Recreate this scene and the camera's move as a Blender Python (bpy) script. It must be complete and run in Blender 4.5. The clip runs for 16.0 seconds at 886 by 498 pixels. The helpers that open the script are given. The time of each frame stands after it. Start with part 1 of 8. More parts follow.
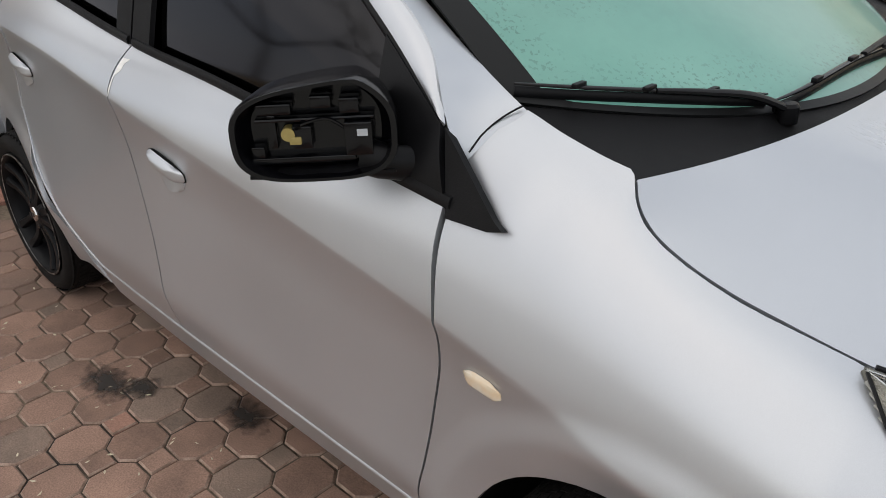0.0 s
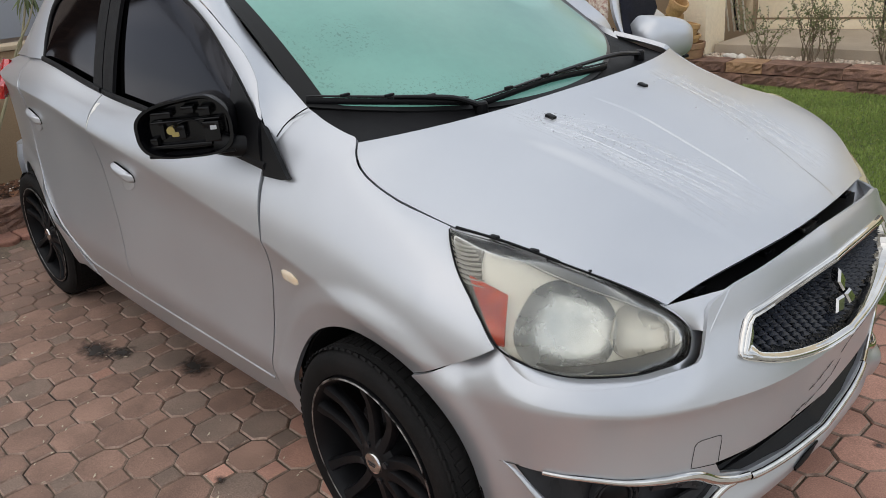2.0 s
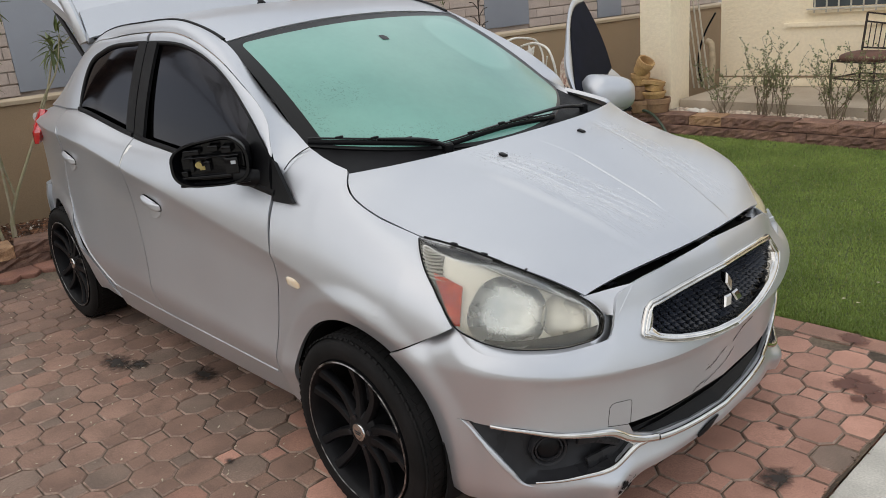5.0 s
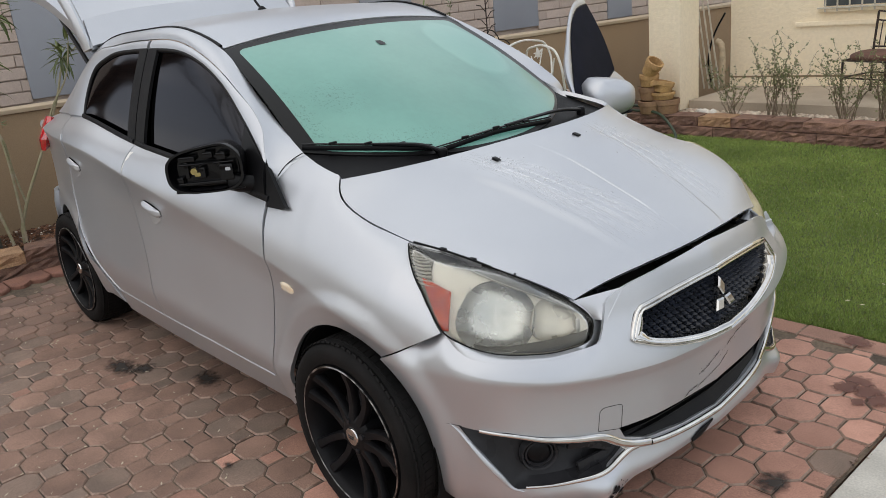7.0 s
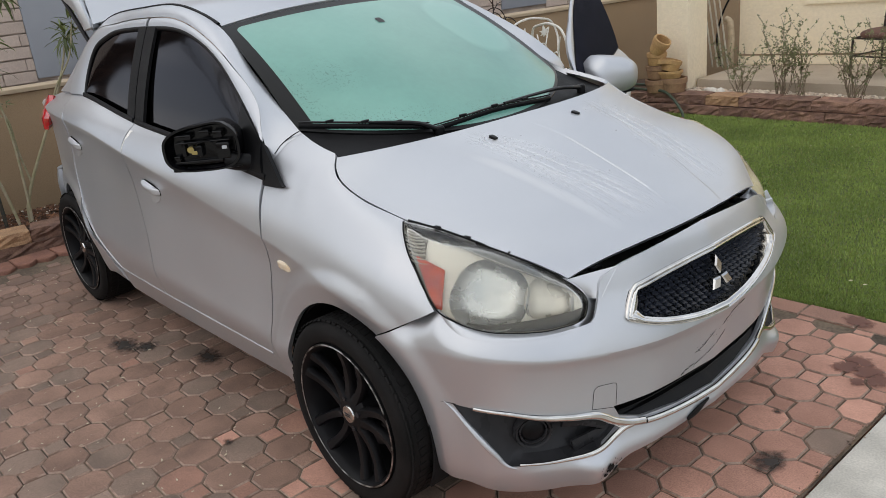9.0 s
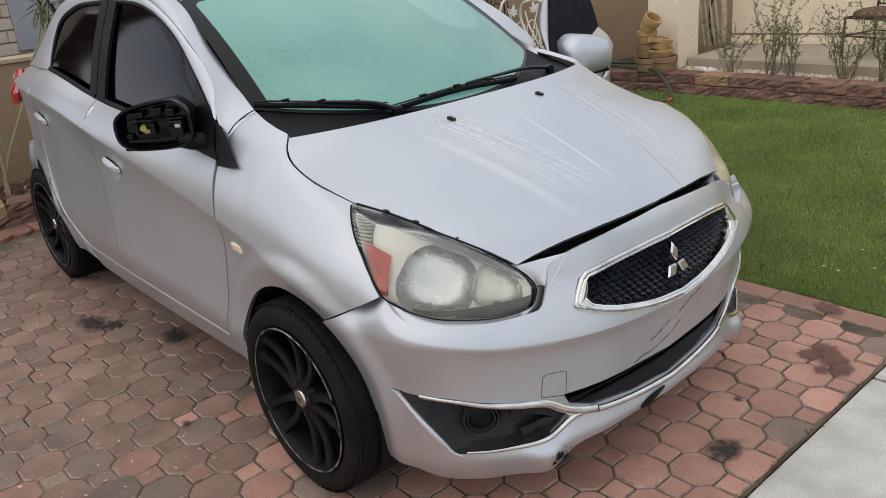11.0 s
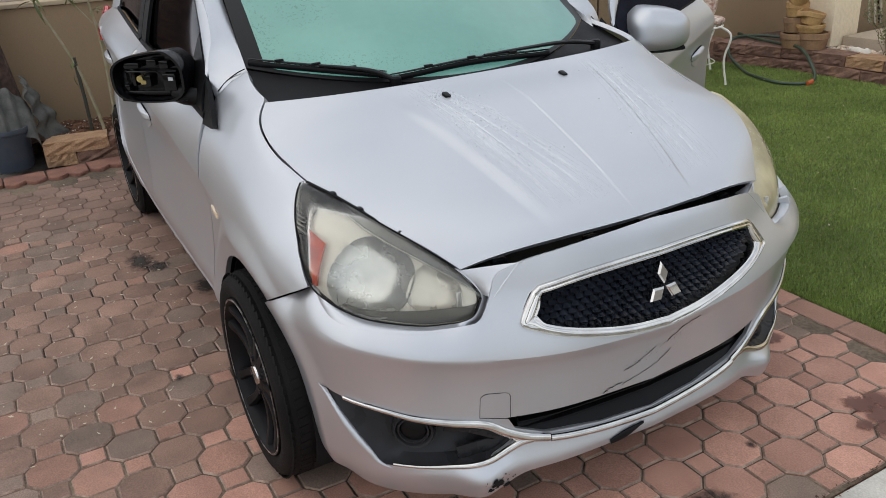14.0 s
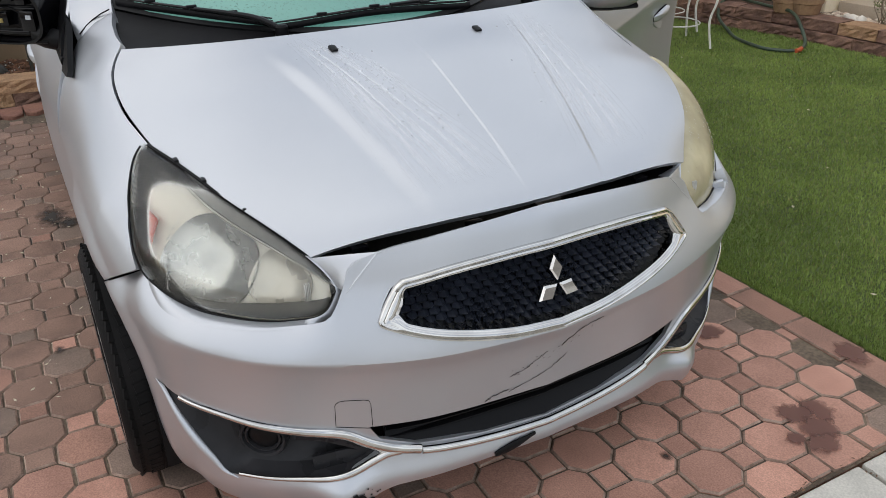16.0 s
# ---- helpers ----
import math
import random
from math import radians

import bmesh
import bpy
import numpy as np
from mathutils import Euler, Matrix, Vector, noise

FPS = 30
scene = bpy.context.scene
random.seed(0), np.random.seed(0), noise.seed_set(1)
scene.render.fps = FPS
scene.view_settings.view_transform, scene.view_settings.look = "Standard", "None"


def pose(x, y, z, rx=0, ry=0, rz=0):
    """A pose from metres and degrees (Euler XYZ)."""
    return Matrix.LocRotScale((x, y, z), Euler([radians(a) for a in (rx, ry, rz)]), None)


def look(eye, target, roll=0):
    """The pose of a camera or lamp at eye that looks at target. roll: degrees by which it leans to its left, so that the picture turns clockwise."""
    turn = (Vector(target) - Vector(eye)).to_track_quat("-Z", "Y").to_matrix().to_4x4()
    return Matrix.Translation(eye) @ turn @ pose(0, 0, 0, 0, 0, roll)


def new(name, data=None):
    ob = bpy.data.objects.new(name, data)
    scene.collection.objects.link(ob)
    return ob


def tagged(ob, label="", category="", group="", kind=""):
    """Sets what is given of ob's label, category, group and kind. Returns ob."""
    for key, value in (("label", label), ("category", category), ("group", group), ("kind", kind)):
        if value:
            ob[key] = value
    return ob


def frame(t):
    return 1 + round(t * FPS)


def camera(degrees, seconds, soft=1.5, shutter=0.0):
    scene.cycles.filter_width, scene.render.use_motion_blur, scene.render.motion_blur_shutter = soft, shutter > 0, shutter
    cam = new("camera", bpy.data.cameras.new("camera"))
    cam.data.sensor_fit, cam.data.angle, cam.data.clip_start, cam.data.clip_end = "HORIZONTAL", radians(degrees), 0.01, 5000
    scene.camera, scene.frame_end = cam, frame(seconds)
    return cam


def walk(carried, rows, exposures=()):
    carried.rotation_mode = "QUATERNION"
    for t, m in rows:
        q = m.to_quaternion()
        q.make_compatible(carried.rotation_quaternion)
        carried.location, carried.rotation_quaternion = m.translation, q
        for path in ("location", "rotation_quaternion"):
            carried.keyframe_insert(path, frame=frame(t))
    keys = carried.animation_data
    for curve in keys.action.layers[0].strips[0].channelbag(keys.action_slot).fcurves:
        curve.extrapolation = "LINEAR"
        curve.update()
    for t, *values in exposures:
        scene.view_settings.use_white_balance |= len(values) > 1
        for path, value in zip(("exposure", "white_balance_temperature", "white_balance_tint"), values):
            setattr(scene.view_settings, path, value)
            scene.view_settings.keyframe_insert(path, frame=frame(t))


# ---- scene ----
cam = camera(57.7, 16.0, 0.55)

PATH = [
    (0, (1.607, -1.464, 1.387), (0.312, -0.242, 0.475), -2.8),
    (0.5, (1.857, -1.503, 1.412), (0.459, -0.332, 0.59), -4.4),
    (1, (2.094, -1.592, 1.428), (0.671, -0.414, 0.662), -5.5),
    (1.5, (2.286, -1.645, 1.452), (0.875, -0.444, 0.7), -5.9),
    (2, (2.523, -1.655, 1.426), (1.125, -0.439, 0.671), -5.7),
    (2.5, (2.713, -1.737, 1.443), (1.32, -0.514, 0.692), -5.9),
    (3, (2.84, -1.866, 1.447), (1.445, -0.636, 0.71), -5.9),
    (3.5, (2.89, -1.923, 1.461), (1.492, -0.681, 0.751), -5.7),
    (4, (2.9, -1.925, 1.464), (1.501, -0.667, 0.787), -5.3),
    (4.5, (2.903, -1.94, 1.48), (1.501, -0.667, 0.839), -5.1),
    (7, (2.959, -1.887, 1.486), (1.521, -0.646, 0.859), -5.9),
    (7.5, (2.972, -1.877, 1.484), (1.522, -0.652, 0.853), -6.0),
    (8, (2.979, -1.867, 1.483), (1.523, -0.653, 0.846), -6.1),
    (10.5, (2.987, -1.818, 1.466), (1.564, -0.612, 0.745), -6.0),
    (11, (3.037, -1.732, 1.471), (1.604, -0.541, 0.745), -5.6),
    (11.5, (3.066, -1.628, 1.461), (1.598, -0.481, 0.732), -4.9),
    (12, (3.038, -1.489, 1.457), (1.516, -0.415, 0.727), -4.2),
    (12.5, (3.081, -1.347, 1.459), (1.5, -0.367, 0.724), -3.7),
    (13, (3.167, -1.22, 1.464), (1.544, -0.322, 0.716), -3.5),
    (13.5, (3.161, -1.205, 1.455), (1.526, -0.349, 0.684), -3.5),
    (14, (3.14, -1.214, 1.45), (1.52, -0.358, 0.648), -3.7),
    (14.5, (3.136, -1.212, 1.446), (1.545, -0.337, 0.609), -3.5),
    (15, (3.127, -1.187, 1.418), (1.56, -0.297, 0.55), -2.9),
    (15.5, (3.094, -1.038, 1.392), (1.532, -0.163, 0.501), -2.1),
    (16, (3.043, -0.846, 1.387), (1.464, -0.016, 0.483), -1.5),
]
walk(cam, [(t, look(eye, target, roll)) for t, eye, target, roll in PATH],
     [(0, 0, 6850, 10), (1, 0, 6720, 10), (2.5, 0, 6650, 10), (4, 0, 6820, 10), (8, 0, 6700, 10), (12.5, 0, 6620, 10), (16, 0, 6560, 10)])
# ---------------------------------------------------------------- world and sun
world = bpy.data.worlds.new("overcast_sky")
scene.world = world
world.use_nodes = True
wn, wl = world.node_tree.nodes, world.node_tree.links
wn.clear()
w_out = wn.new("ShaderNodeOutputWorld")
w_bg = wn.new("ShaderNodeBackground")
w_sky = wn.new("ShaderNodeTexSky")
w_sky.sky_type = "NISHITA"
w_sky.sun_disc = False
w_sky.sun_elevation, w_sky.sun_rotation = radians(48), radians(192)
w_sky.air_density, w_sky.dust_density = 1.0, 2.0
w_tc = wn.new("ShaderNodeTexCoord")
w_noise = wn.new("ShaderNodeTexNoise")
w_noise.inputs["Scale"].default_value = 3.6
w_noise.inputs["Detail"].default_value = 6
w_ramp = wn.new("ShaderNodeValToRGB")
w_ramp.color_ramp.elements[0].position, w_ramp.color_ramp.elements[1].position = 0.38, 0.64
w_ramp.color_ramp.elements[0].color = (4.5, 5.0, 5.9, 1)
w_ramp.color_ramp.elements[1].color = (9.9, 10.3, 10.7, 1)
w_mix = wn.new("ShaderNodeMixRGB")
w_mix.inputs[0].default_value = 0.82
wl.new(w_tc.outputs["Generated"], w_noise.inputs["Vector"])
wl.new(w_noise.outputs["Fac"], w_ramp.inputs["Fac"])
wl.new(w_sky.outputs["Color"], w_mix.inputs[1])
wl.new(w_ramp.outputs["Color"], w_mix.inputs[2])
wl.new(w_mix.outputs["Color"], w_bg.inputs["Color"])
w_bg.inputs["Strength"].default_value = 0.15
wl.new(w_bg.outputs["Background"], w_out.inputs["Surface"])

sun = new("sun", bpy.data.lights.new("sun", "SUN"))
sun.data.energy, sun.data.angle, sun.data.color = 0.6, radians(110), (1.0, 0.88, 0.70)
sun.matrix_world = look((-1.5, -7.0, 8.0), (0, 0, 0))


# ---------------------------------------------------------------- materials
def material(name, base=(0.5, 0.5, 0.5), rough=0.5, metal=0.0, coat=0.0, coat_rough=0.05, spread=0.0, scale=8.0, second=None,
             bump=0.0, bump_scale=60.0, rough_spread=0.0, per_object=0.0, per_island=0.0, fine=0.0):
    """A surface with two scales of variation: stains (scale) and grain (bump_scale)."""
    m = bpy.data.materials.new(name)
    m.use_nodes = True
    n, l = m.node_tree.nodes, m.node_tree.links
    b = n["Principled BSDF"]
    b.inputs["Roughness"].default_value, b.inputs["Metallic"].default_value = rough, metal
    b.inputs["Coat Weight"].default_value, b.inputs["Coat Roughness"].default_value = coat, coat_rough
    b.inputs["Base Color"].default_value = (*base, 1)
    tc = n.new("ShaderNodeTexCoord")
    big = n.new("ShaderNodeTexNoise")
    big.inputs["Scale"].default_value, big.inputs["Detail"].default_value = scale, 5
    place = tc.outputs["Object"]
    if per_object:
        # pieces that share one mesh each take their own stretch of the pattern
        away = n.new("ShaderNodeVectorMath")
        away.operation = "MULTIPLY_ADD"
        l.new(n.new("ShaderNodeObjectInfo").outputs["Random"], away.inputs[0])
        away.inputs[1].default_value = (37, 53, 29)
        l.new(place, away.inputs[2])
        place = away.outputs["Vector"]
    l.new(place, big.inputs["Vector"])
    if second is None:
        second = tuple(max(0.0, c * (1 - spread)) for c in base)
    ramp = n.new("ShaderNodeValToRGB")
    ramp.color_ramp.elements[0].position, ramp.color_ramp.elements[1].position = 0.36, 0.64
    ramp.color_ramp.elements[0].color, ramp.color_ramp.elements[1].color = (*second, 1), (*base, 1)
    l.new(big.outputs["Fac"], ramp.inputs["Fac"])
    colour = ramp.outputs["Color"]
    small = n.new("ShaderNodeTexNoise")
    small.inputs["Scale"].default_value, small.inputs["Detail"].default_value = bump_scale, 4
    l.new(place, small.inputs["Vector"])
    if fine:
        mr = n.new("ShaderNodeMapRange")
        mr.inputs["From Min"].default_value, mr.inputs["From Max"].default_value = 0.3, 0.7
        mr.inputs["To Min"].default_value, mr.inputs["To Max"].default_value = 1 - fine, 1 + fine
        l.new(small.outputs["Fac"], mr.inputs["Value"])
        mul = n.new("ShaderNodeVectorMath")
        mul.operation = "SCALE"
        l.new(colour, mul.inputs[0])
        l.new(mr.outputs["Result"], mul.inputs["Scale"])
        colour = mul.outputs["Vector"]
    for amount, kind in ((per_object, 0), (per_island, 1)):
        if amount:
            src = n.new("ShaderNodeObjectInfo").outputs["Random"] if kind == 0 else n.new("ShaderNodeNewGeometry").outputs["Random Per Island"]
            mr = n.new("ShaderNodeMapRange")
            mr.inputs["To Min"].default_value, mr.inputs["To Max"].default_value = 1 - amount, 1 + amount
            l.new(src, mr.inputs["Value"])
            mul = n.new("ShaderNodeVectorMath")
            mul.operation = "SCALE"
            l.new(colour, mul.inputs[0])
            l.new(mr.outputs["Result"], mul.inputs["Scale"])
            colour = mul.outputs["Vector"]
    l.new(colour, b.inputs["Base Color"])
    if rough_spread:
        mr = n.new("ShaderNodeMapRange")
        mr.inputs["From Min"].default_value, mr.inputs["From Max"].default_value = 0.3, 0.7
        mr.inputs["To Min"].default_value, mr.inputs["To Max"].default_value = rough - rough_spread, rough + rough_spread
        l.new(big.outputs["Fac"], mr.inputs["Value"])
        l.new(mr.outputs["Result"], b.inputs["Roughness"])
    if bump:
        bp = n.new("ShaderNodeBump")
        bp.inputs["Strength"].default_value, bp.inputs["Distance"].default_value = bump, 0.01
        l.new(small.outputs["Fac"], bp.inputs["Height"])
        l.new(bp.outputs["Normal"], b.inputs["Normal"])
    return m


PAINT = material("silver_paint", (0.530, 0.547, 0.577), 0.37, 0.74, 0.30, 0.12, second=(0.500, 0.517, 0.546), scale=2.5, rough_spread=0.03, bump=0.012, bump_scale=900, fine=0.04)
PAINT_INNER = material("unlit_primer", (0.012, 0.012, 0.013), 0.8, spread=0.3)
BLACK = material("black_plastic", (0.007, 0.007, 0.008), 0.38, spread=0.3, scale=14, bump=0.05, bump_scale=400, rough_spread=0.08)
GLOSS_BLACK = material("wet_black_plastic", (0.003, 0.003, 0.004), 0.16, coat=0.25, spread=0.3, scale=20, bump=0.04, bump_scale=160)
FADED = material("weathered_black_plastic", (0.009, 0.009, 0.010), 0.55, spread=0.45, scale=9, bump=0.08, bump_scale=350, rough_spread=0.1, fine=0.15)
CHROME = material("chrome", (0.66, 0.65, 0.63), 0.035, 1.0, second=(0.56, 0.545, 0.52), scale=20, rough_spread=0.03)
GRILLE_BLACK = material("dusty_blue_black_plastic", (0.017, 0.021, 0.032), 0.30, spread=0.4, scale=14, bump=0.05, bump_scale=300, rough_spread=0.06)
SMOKED = material("smoked_trim", (0.030, 0.030, 0.033), 0.30, spread=0.4, scale=12, bump=0.05, bump_scale=300, rough_spread=0.1)
RUBBER = material("tyre_rubber", (0.006, 0.006, 0.006), 0.75, second=(0.011, 0.010, 0.010), scale=11, bump=0.15, bump_scale=220, fine=0.2)
RIM = material("matte_black_wheel", (0.006, 0.006, 0.007), 0.44, 0.0, second=(0.009, 0.009, 0.010), scale=16, bump=0.04, bump_scale=300)
LIP = material("scuffed_bare_alloy", (0.50, 0.50, 0.50), 0.28, 0.9, second=(0.012, 0.012, 0.012), scale=34)
RED_LENS = material("red_lamp_lens", (0.55, 0.012, 0.016), 0.12, coat=0.8, spread=0.3, scale=12)
ORANGE = material("orange_lamp_part", (0.80, 0.075, 0.008), 0.45, second=(0.42, 0.024, 0.004), scale=18)
MARKER = material("milky_marker_lens", (0.74, 0.70, 0.60), 0.25, coat=0.5, second=(0.74, 0.56, 0.36), scale=24)
REFLECTOR = material("lamp_reflector", (0.76, 0.775, 0.775), 0.26, 0.80, second=(0.56, 0.58, 0.58), scale=16, rough_spread=0.12)
REFLECTOR_WARM = material("warm_lamp_reflector", (0.80, 0.77, 0.70), 0.32, 0.50, second=(0.62, 0.59, 0.53), scale=16, rough_spread=0.12)
BEZEL = material("grey_lamp_bezel", (0.15, 0.15, 0.145), 0.35, 0.2, spread=0.3, scale=12)
YELLOW = material("yellowed_nylon", (0.40, 0.31, 0.10), 0.5, spread=0.25, scale=40)
WHITE_TAG = material("white_paper_tag", (0.42, 0.44, 0.46), 0.7, spread=0.1, scale=30)

for dull in (GLOSS_BLACK, ORANGE, BLACK, FADED, RUBBER, RIM, PAINT_INNER, SMOKED):
    dull.node_tree.nodes["Principled BSDF"].inputs["Specular IOR Level"].default_value = 0.15


def dark_glass():
    m = bpy.data.materials.new("tinted_glass")
    m.use_nodes = True
    n, l = m.node_tree.nodes, m.node_tree.links
    n.clear()
    out = n.new("ShaderNodeOutputMaterial")
    t = n.new("ShaderNodeBsdfTransparent")
    t.inputs["Color"].default_value = (0.006, 0.006, 0.007, 1)
    g = n.new("ShaderNodeBsdfGlossy")
    g.inputs["Roughness"].default_value = 0.07
    g.inputs["Color"].default_value = (0.66, 0.64, 0.67, 1)
    f = n.new("ShaderNodeFresnel")
    f.inputs["IOR"].default_value = 1.45
    mx = n.new("ShaderNodeMixShader")
    l.new(f.outputs["Fac"], mx.inputs["Fac"])
    l.new(t.outputs["BSDF"], mx.inputs[1])
    l.new(g.outputs["BSDF"], mx.inputs[2])
    l.new(mx.outputs["Shader"], out.inputs["Surface"])
    return m


GLASS = dark_glass()


def hazed_lens(lo=0.0, hi=0.06, tint=(0.74, 0.71, 0.62)):
    """Clear plastic gone yellow and misty: part clear, part diffuse, with gloss over all."""
    m = bpy.data.materials.new("hazed_headlight_lens" if hi < 0.6 else "yellow_sheen_headlight_lens")
    m.use_nodes = True
    n, l = m.node_tree.nodes, m.node_tree.links
    n.clear()
    out = n.new("ShaderNodeOutputMaterial")
    tc = n.new("ShaderNodeTexCoord")
    nz = n.new("ShaderNodeTexNoise")
    nz.inputs["Scale"].default_value, nz.inputs["Detail"].default_value = 9, 7
    l.new(tc.outputs["Object"], nz.inputs["Vector"])
    mr = n.new("ShaderNodeMapRange")
    mr.inputs["From Min"].default_value, mr.inputs["From Max"].default_value = 0.35, 0.7
    mr.inputs["To Min"].default_value, mr.inputs["To Max"].default_value = lo, hi
    l.new(nz.outputs["Fac"], mr.inputs["Value"])
    clear = n.new("ShaderNodeBsdfTransparent")
    clear.inputs["Color"].default_value = (0.97, 0.965, 0.94, 1)
    haze = n.new("ShaderNodeBsdfDiffuse")
    haze.inputs["Color"].default_value = (*tint, 1)
    mx = n.new("ShaderNodeMixShader")
    l.new(mr.outputs["Result"], mx.inputs["Fac"])
    l.new(clear.outputs["BSDF"], mx.inputs[1])
    l.new(haze.outputs["BSDF"], mx.inputs[2])
    gl = n.new("ShaderNodeBsdfGlossy")
    gl.inputs["Roughness"].default_value = 0.07
    drops = n.new("ShaderNodeTexNoise")
    drops.inputs["Scale"].default_value = 260
    l.new(tc.outputs["Object"], drops.inputs["Vector"])
    bp = n.new("ShaderNodeBump")
    bp.inputs["Strength"].default_value, bp.inputs["Distance"].default_value = 0.010, 0.01
    l.new(drops.outputs["Fac"], bp.inputs["Height"])
    l.new(bp.outputs["Normal"], gl.inputs["Normal"])
    fr = n.new("ShaderNodeFresnel")
    fr.inputs["IOR"].default_value = 1.5
    mx2 = n.new("ShaderNodeMixShader")
    l.new(fr.outputs["Fac"], mx2.inputs["Fac"])
    l.new(mx.outputs["Shader"], mx2.inputs[1])
    l.new(gl.outputs["BSDF"], mx2.inputs[2])
    l.new(mx2.outputs["Shader"], out.inputs["Surface"])
    return m


LENS = hazed_lens(0.0, 0.04)
# far lens: yellow, its thick haze also stands in for the glancing reflection
LENS_YELLOW = hazed_lens(0.50, 0.85, (0.66, 0.58, 0.37))


def windscreen_material():
    """Misted teal glass with a black printed border; the border is laid out in the pane's own UV."""
    m = bpy.data.materials.new("misted_windscreen")
    m.use_nodes = True
    n, l = m.node_tree.nodes, m.node_tree.links
    b = n["Principled BSDF"]
    uv = n.new("ShaderNodeUVMap")
    uv.uv_map = "pane"
    sep = n.new("ShaderNodeSeparateXYZ")
    l.new(uv.outputs["UV"], sep.inputs["Vector"])

    def num(op, a, c=None):
        k = n.new("ShaderNodeMath")
        k.operation = op
        for i, v in enumerate((a, c)):
            if v is None:
                continue
            if isinstance(v, (int, float)):
                k.inputs[i].default_value = v
            else:
                l.new(v, k.inputs[i])
        return k.outputs["Value"]
    # rounded rectangle: u across (-1..1), v up (0..1)
    ax = num("MAXIMUM", num("SUBTRACT", num("ABSOLUTE", sep.outputs["X"]), 0.872), 0.0)
    ay = num("MAXIMUM", num("SUBTRACT", num("ABSOLUTE", num("SUBTRACT", sep.outputs["Y"], 0.487)), 0.425), 0.0)
    dist = num("SQRT", num("ADD", num("MULTIPLY", ax, ax), num("MULTIPLY", num("MULTIPLY", ay, ay), 1.4)))
    inside = num("LESS_THAN", dist, 0.050)
    tc = n.new("ShaderNodeTexCoord")
    nz = n.new("ShaderNodeTexNoise")
    nz.inputs["Scale"].default_value, nz.inputs["Detail"].default_value = 1.7, 5
    l.new(tc.outputs["Object"], nz.inputs["Vector"])
    ramp = n.new("ShaderNodeValToRGB")
    ramp.color_ramp.elements[0].position, ramp.color_ramp.elements[1].position = 0.35, 0.66
    ramp.color_ramp.elements[0].color, ramp.color_ramp.elements[1].color = (0.105, 0.28, 0.230, 1), (0.155, 0.37, 0.305, 1)
    l.new(nz.outputs["Fac"], ramp.inputs["Fac"])
    mist = n.new("ShaderNodeTexNoise")
    mist.inputs["Scale"].default_value, mist.inputs["Detail"].default_value = 42, 8
    l.new(tc.outputs["Object"], mist.inputs["Vector"])
    mr = n.new("ShaderNodeMapRange")
    mr.inputs["From Min"].default_value, mr.inputs["From Max"].default_value = 0.3, 0.7
    mr.inputs["To Min"].default_value, mr.inputs["To Max"].default_value = 0.975, 1.025
    l.new(mist.outputs["Fac"], mr.inputs["Value"])
    sc = n.new("ShaderNodeVectorMath")
    sc.operation = "SCALE"
    l.new(ramp.outputs["Color"], sc.inputs[0])
    l.new(mr.outputs["Result"], sc.inputs["Scale"])
    def oval(u0, v0, ru, rv, edge):
        """1 inside an uneven oval of the pane, easing to 0 over its rim."""
        du = num("DIVIDE", num("SUBTRACT", sep.outputs["X"], u0), ru)
        dv = num("DIVIDE", num("SUBTRACT", sep.outputs["Y"], v0), rv)
        d = num("ADD", num("SQRT", num("ADD", num("MULTIPLY", du, du), num("MULTIPLY", dv, dv))), num("MULTIPLY", num("SUBTRACT", nz.outputs["Fac"], 0.5), 0.9))
        r = n.new("ShaderNodeMapRange")
        r.inputs["From Min"].default_value, r.inputs["From Max"].default_value = 1.0, 1.0 - edge
        l.new(d, r.inputs["Value"])
        return r.outputs["Result"]
    # a paler teal oval with an uneven rim, towards one side of the pane
    pale_oval = num("MULTIPLY", oval(0.66, 0.64, 0.26, 0.30, 0.15), 0.45)
    clear = n.new("ShaderNodeMixRGB")
    l.new(pale_oval, clear.inputs[0])
    l.new(sc.outputs["Vector"], clear.inputs[1])
    clear.inputs[2].default_value = (0.235, 0.50, 0.42, 1)
    speck = n.new("ShaderNodeTexNoise")
    speck.inputs["Scale"].default_value, speck.inputs["Detail"].default_value = 130, 3
    l.new(tc.outputs["Object"], speck.inputs["Vector"])
    fleck = num("GREATER_THAN", speck.outputs["Fac"], 0.60)
    where = num("MAXIMUM", num("MAXIMUM", oval(-0.66, 0.42, 0.18, 0.16, 0.9), oval(-0.55, 0.10, 0.42, 0.10, 0.9)), num("MAXIMUM", oval(-0.88, 0.25, 0.08, 0.35, 0.9), oval(0.05, 0.08, 0.4, 0.07, 0.9)))
    damp = n.new("ShaderNodeMixRGB")
    l.new(num("MULTIPLY", num("MULTIPLY", fleck, where), 0.55), damp.inputs[0])
    l.new(clear.outputs["Color"], damp.inputs[1])
    damp.inputs[2].default_value = (0.05, 0.13, 0.11, 1)
    mx = n.new("ShaderNodeMixRGB")
    mx.inputs[1].default_value = (0.012, 0.0125, 0.013, 1)
    l.new(inside, mx.inputs[0])
    l.new(damp.outputs["Color"], mx.inputs[2])
    l.new(mx.outputs["Color"], b.inputs["Base Color"])
    b.inputs["Roughness"].default_value = 0.32
    l.new(num("MULTIPLY", inside, 0.5), b.inputs["Coat Weight"])
    b.inputs["Coat Roughness"].default_value = 0.12
    l.new(num("MULTIPLY_ADD", inside, 0.35), b.inputs["Specular IOR Level"])
    b.inputs["Specular IOR Level"].links[0].from_node.inputs[2].default_value = 0.15
    bp = n.new("ShaderNodeBump")
    bp.inputs["Strength"].default_value, bp.inputs["Distance"].default_value = 0.02, 0.01
